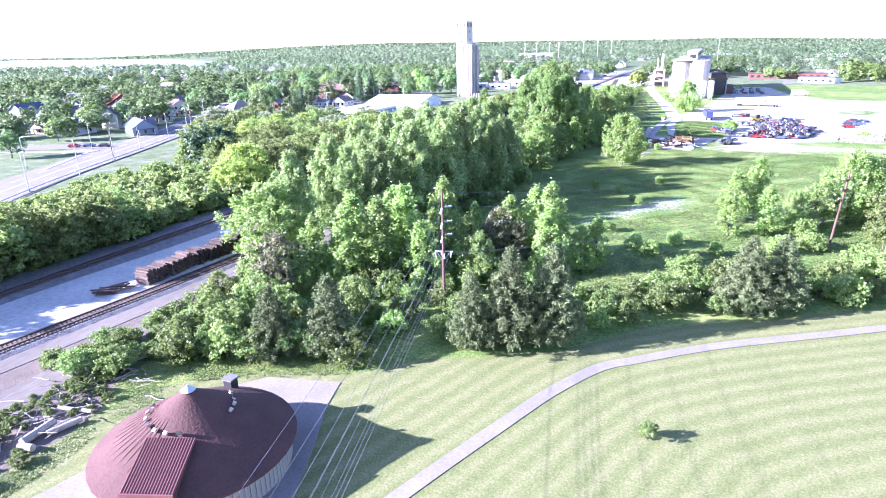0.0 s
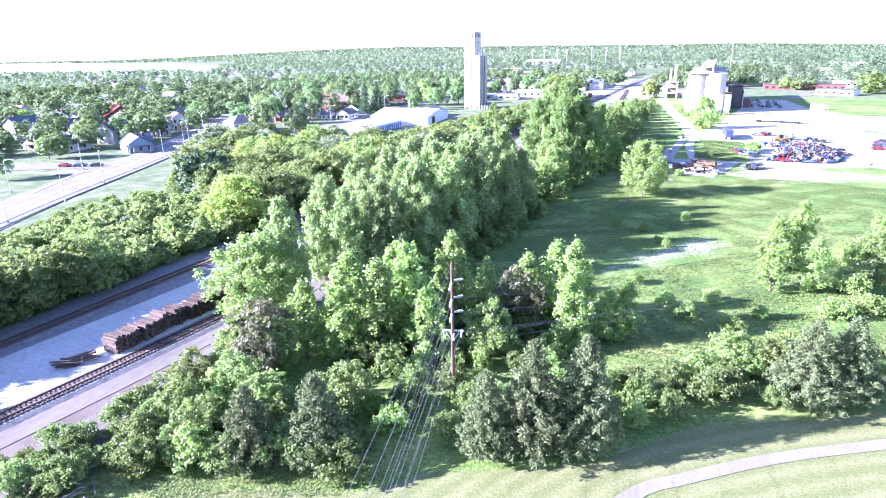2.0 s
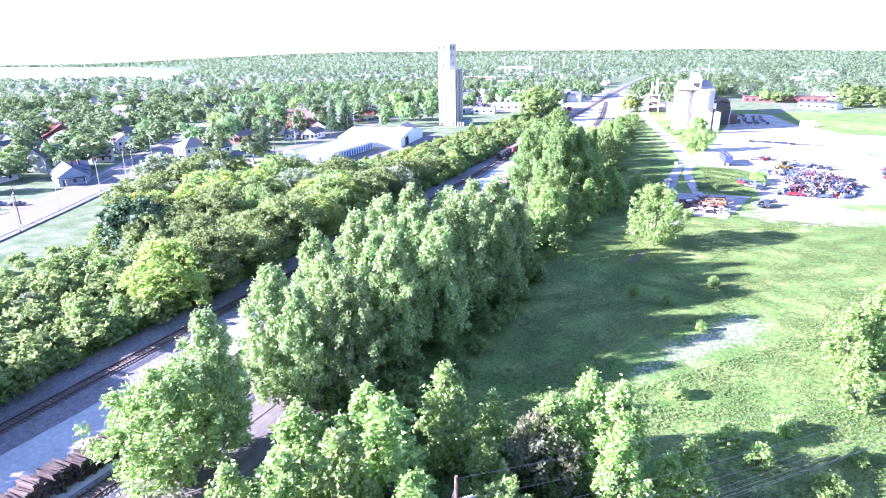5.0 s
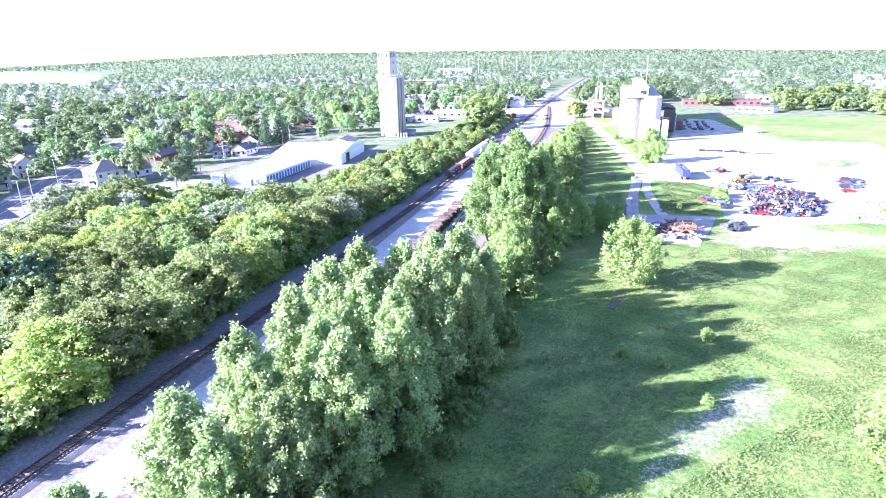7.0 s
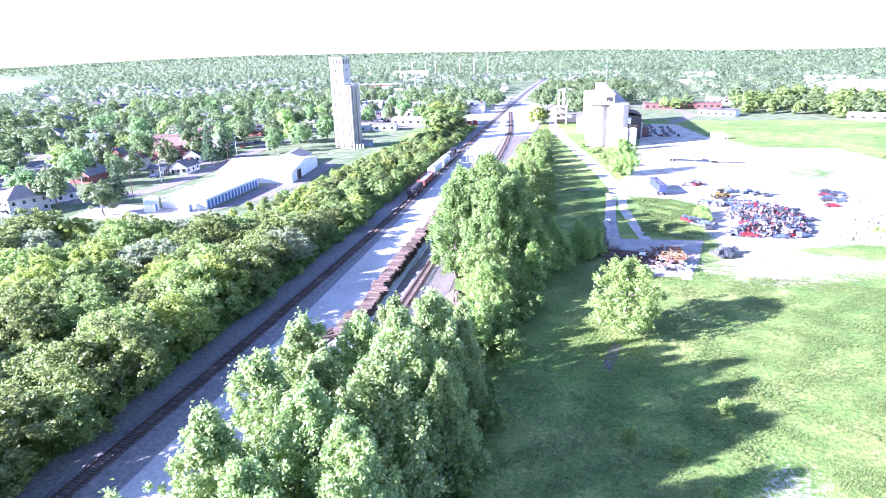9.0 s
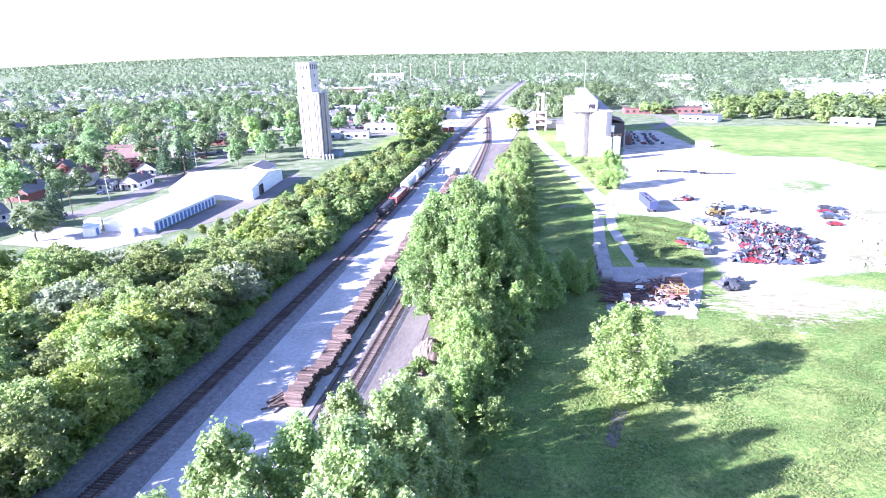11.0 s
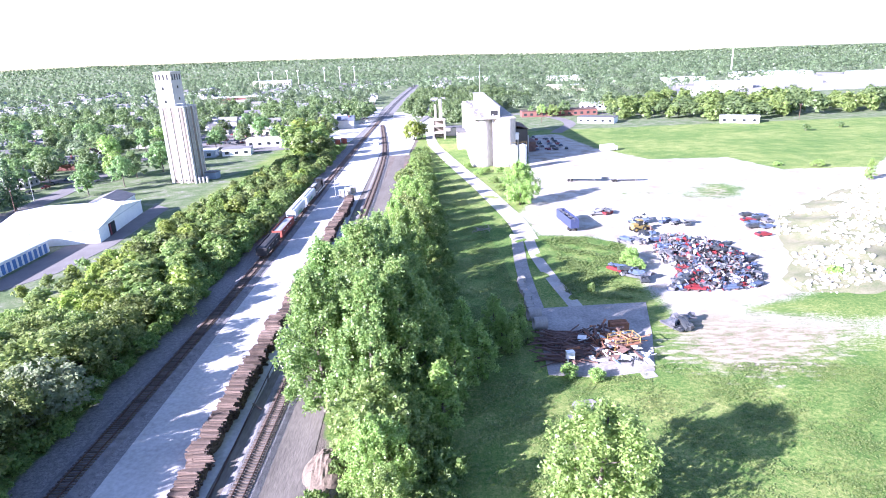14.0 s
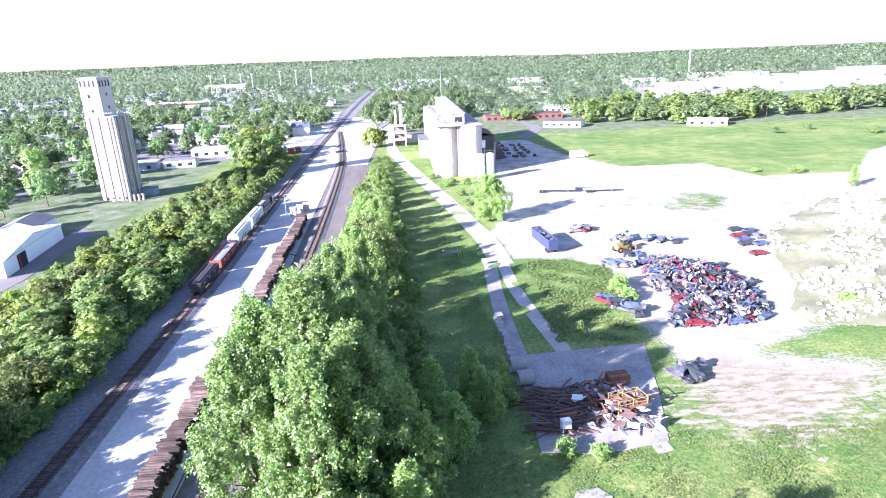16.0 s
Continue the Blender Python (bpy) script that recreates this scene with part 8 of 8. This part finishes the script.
fp = street_pole(-184, 138)
for x, y in ((-219, 317), (-214, 244.5), (-190, 262), (-190, 330), (-198, 420), (-202, 520), (-215, 205), (-140, 540), (-118, 560), (-150, 610), (-130, 660), (-110, 700), (40, 560), (95, 600), (140, 560), (205, 520), (250, 500), (300, 520), (230, 600), (190, 620), (-94, 690), (-40, 560)):
    copy_thing(fp, at(x, y, 0, (x * 7) % 180))
for k, (x, y, h) in enumerate(((-330, 1150, 32), (-310, 1160, 32), (-290, 1180, 32), (-230, 1200, 34), (-205, 1210, 34), (-180, 1215, 34), (-265, 1150, 32))):
    st = thing("floodlight_mast", "tall thin pale floodlight mast in the far town", "mast", "floodlight masts", m=at(x, y))
    part("mast", Geo().tube((0, 0, 0), (0, 0, h), 0.5, 0.35, n=8), "white_paint", st)
    part("lamp_rack", Geo().box((0, 0, h), (4, 0.5, 1.6)), "galvanised", st)
ms = thing("radio_mast", "tall thin pale radio mast on the horizon", "mast", m=at(470, 1180, 0))
part("mast", Geo().tube((0, 0, 0), (0, 0, 62), 1.2, 0.7, n=8), "white_paint", ms)
ms2 = thing("radio_mast", "thin steel radio mast beyond the wood", "mast", m=at(5, 700, 0))
part("mast", Geo().tube((0, 0, 0), (0, 0, 40), 0.25, 0.15, n=6), "galvanised", ms2)
# guard rail beside the boulevard
gr = thing("guard_rail", "grey steel guard rail beside the boulevard", "guard rail")
gl = [Vector((p[0] + 10.8, p[1] - 4)) for p in BOULEVARD[1:8]]
line = smooth_line(gl, 4)
prof = [(-0.05, 0.5), (0.05, 0.5), (0.05, 0.8), (-0.05, 0.8)]
g = Geo().add([(p.x + a, p.y, b) for p in line for a, b in prof], [(4 * i + j, 4 * i + (j + 1) % 4, 4 * i + 4 + (j + 1) % 4, 4 * i + 4 + j) for i in range(len(line) - 1) for j in range(4)])
part("beam", g, "galvanised", gr)
for p in line:
    part("post", Geo().box((p.x, p.y, 0.4), (0.14, 0.14, 0.8)), "galvanised", gr)
# lane lines
lines = Geo()
bp = smooth_line(BOULEVARD, 3)
for off in (-4.6, 4.6, 0.15, -0.15):
    for i in range(0, len(bp) - 1):
        if abs(off) > 1 and i % 4 > 1:
            continue
        a, b = bp[i], bp[i + 1]
        d = (b - a).normalized()
        nn = Vector((-d.y, d.x))
        w = 0.09
        q = [a + nn * (off - w), b + nn * (off - w), b + nn * (off + w), a + nn * (off + w)]
        lines.add([(v.x, v.y, 0.127) for v in q], [(0, 1, 2, 3)])
solid("lane_lines", lines, "road_paint", "worn pale lane lines on the boulevard", "road marking", kind="structure")


# roofs and walls that show between the distant trees
def distant_houses(n, seed):
    rng = random.Random(seed)
    walls, roofs = Geo(), Geo()
    for k in range(n):
        a, r = rng.uniform(-1.05, 0.02), rng.uniform(420, 1250)
        x, y = -35 + r * math.sin(a), 130 + r * math.cos(a)
        if abs(x + 82) < 30 or (x > -215 and y < 480):
            continue
        w, l, h, rz = rng.uniform(8, 11), rng.uniform(10, 17), rng.uniform(3.2, 6.2), rng.choice((0.08, 1.65)) + rng.uniform(-0.1, 0.1)
        rot = Matrix.Translation((x, y, 0)) @ Matrix.Rotation(rz, 4, "Z")
        g = Geo().box((0, 0, h / 2), (w, l, h)).add([(-w / 2, -l / 2, h), (w / 2, -l / 2, h), (0, -l / 2, h + w * 0.3)], [(0, 1, 2)]).add([(-w / 2, l / 2, h), (w / 2, l / 2, h), (0, l / 2, h + w * 0.3)], [(0, 2, 1)])
        walls.add([rot @ Vector(v) for v in g.v], g.f)
        q = Geo().gable(w, l, h, w * 0.3, 0.4, 0.2)
        roofs.add([rot @ Vector(v) for v in q.v], q.f)
    island_mat("siding_white", "far_wall", 0.3)
    island_mat("roof_grey", "far_roof", 0.6)
    root = thing("distant_houses", "white walls and grey roofs among distant trees", "houses", kind="stuff")
    tagged(part("far_walls", walls, "far_wall", root), kind="stuff")
    tagged(part("far_roofs", roofs, "far_roof", root), kind="stuff")


distant_houses(420, 8)


# ---------------------------------------------------------------- rough grass and weeds
def weeds(name, poly, n, h, material, seed, label, avoid=(), blade=0.45):
    """Loose tufts of rough grass: short arching blades."""
    rng = np.random.default_rng(seed)
    P = np.array(poly)
    x, y = rng.uniform(P[:, 0].min(), P[:, 0].max(), n * 3), rng.uniform(P[:, 1].min(), P[:, 1].max(), n * 3)
    dens = np.sin(x * 0.35 + 2 * np.sin(y * 0.21)) * np.sin(y * 0.41 + 1.7 * np.sin(x * 0.13)) + rng.uniform(-0.7, 0.9, n * 3)
    ok = (in_poly(x, y, poly) > 0) & (dens > 0)
    for q in avoid:
        ok &= in_poly(x, y, q) < 0.3
    x, y = x[ok][:n], y[ok][:n]
    n = len(x)
    # three blades to a tuft, arching outwards from one foot
    a = rng.uniform(0, 6.283, (n, 1)) + np.array([0, 2.1, 4.2]) + rng.normal(size=(n, 3)) * 0.3
    s = (h * rng.uniform(0.5, 1.5, n))[:, None]
    c, q = np.cos(a), np.sin(a)
    fx, fy, w = x[:, None], y[:, None], blade * s
    foot = np.stack([fx + 0 * a, fy + 0 * a, 0 * a], 2)
    left = np.stack([fx + c * s * 0.9 - q * w, fy + q * s * 0.9 + c * w, 0.55 * s + 0 * a], 2)
    right = np.stack([fx + c * s * 0.9 + q * w, fy + q * s * 0.9 - c * w, 0.55 * s + 0 * a], 2)
    co = np.stack([foot, right, left], 2).reshape(-1, 3)
    return tagged(new(name, raw_mesh(name, co, np.arange(len(co)).reshape(-1, 3), material)), label, "grass", kind="stuff")


MEADOW = [(-42, 62), (-8, 66), (12, 80), (60, 108), (75, 150), (60, 200), (30, 206), (4, 208), (-20, 206), (-19, 250), (-22, 300), (-35, 400), (-38, 300), (-36, 200), (-42, 160)]
weeds("meadow_grass", MEADOW, 125000, 0.21, "weed", 91, "rough uneven green meadow grass and weeds", [BARE, SLAB])
weeds("verge_grass", [(-59, 12), (-46, 12), (-46, 36), (-30, 44), (-30, 47), (-56, 42)], 14000, 0.16, "weed", 92, "rough green weeds along the shrubbery", [BRUSH], 0.25)
weeds("yard_weeds", [(-8, 238), (-2, 235), (8, 236), (9, 246), (12, 254), (14.5, 273), (6, 281), (-7, 283), (-5, 268), (-8, 254)], 2500, 0.4, "weed_bright", 93, "tall green weeds beside the yard drive")
weeds("scrub_weeds", [(-128, 262), (-92, 240), (-92, 470), (-112, 470), (-124, 400)], 9000, 0.7, "weed", 94, "tall green weeds under the scrub belt")
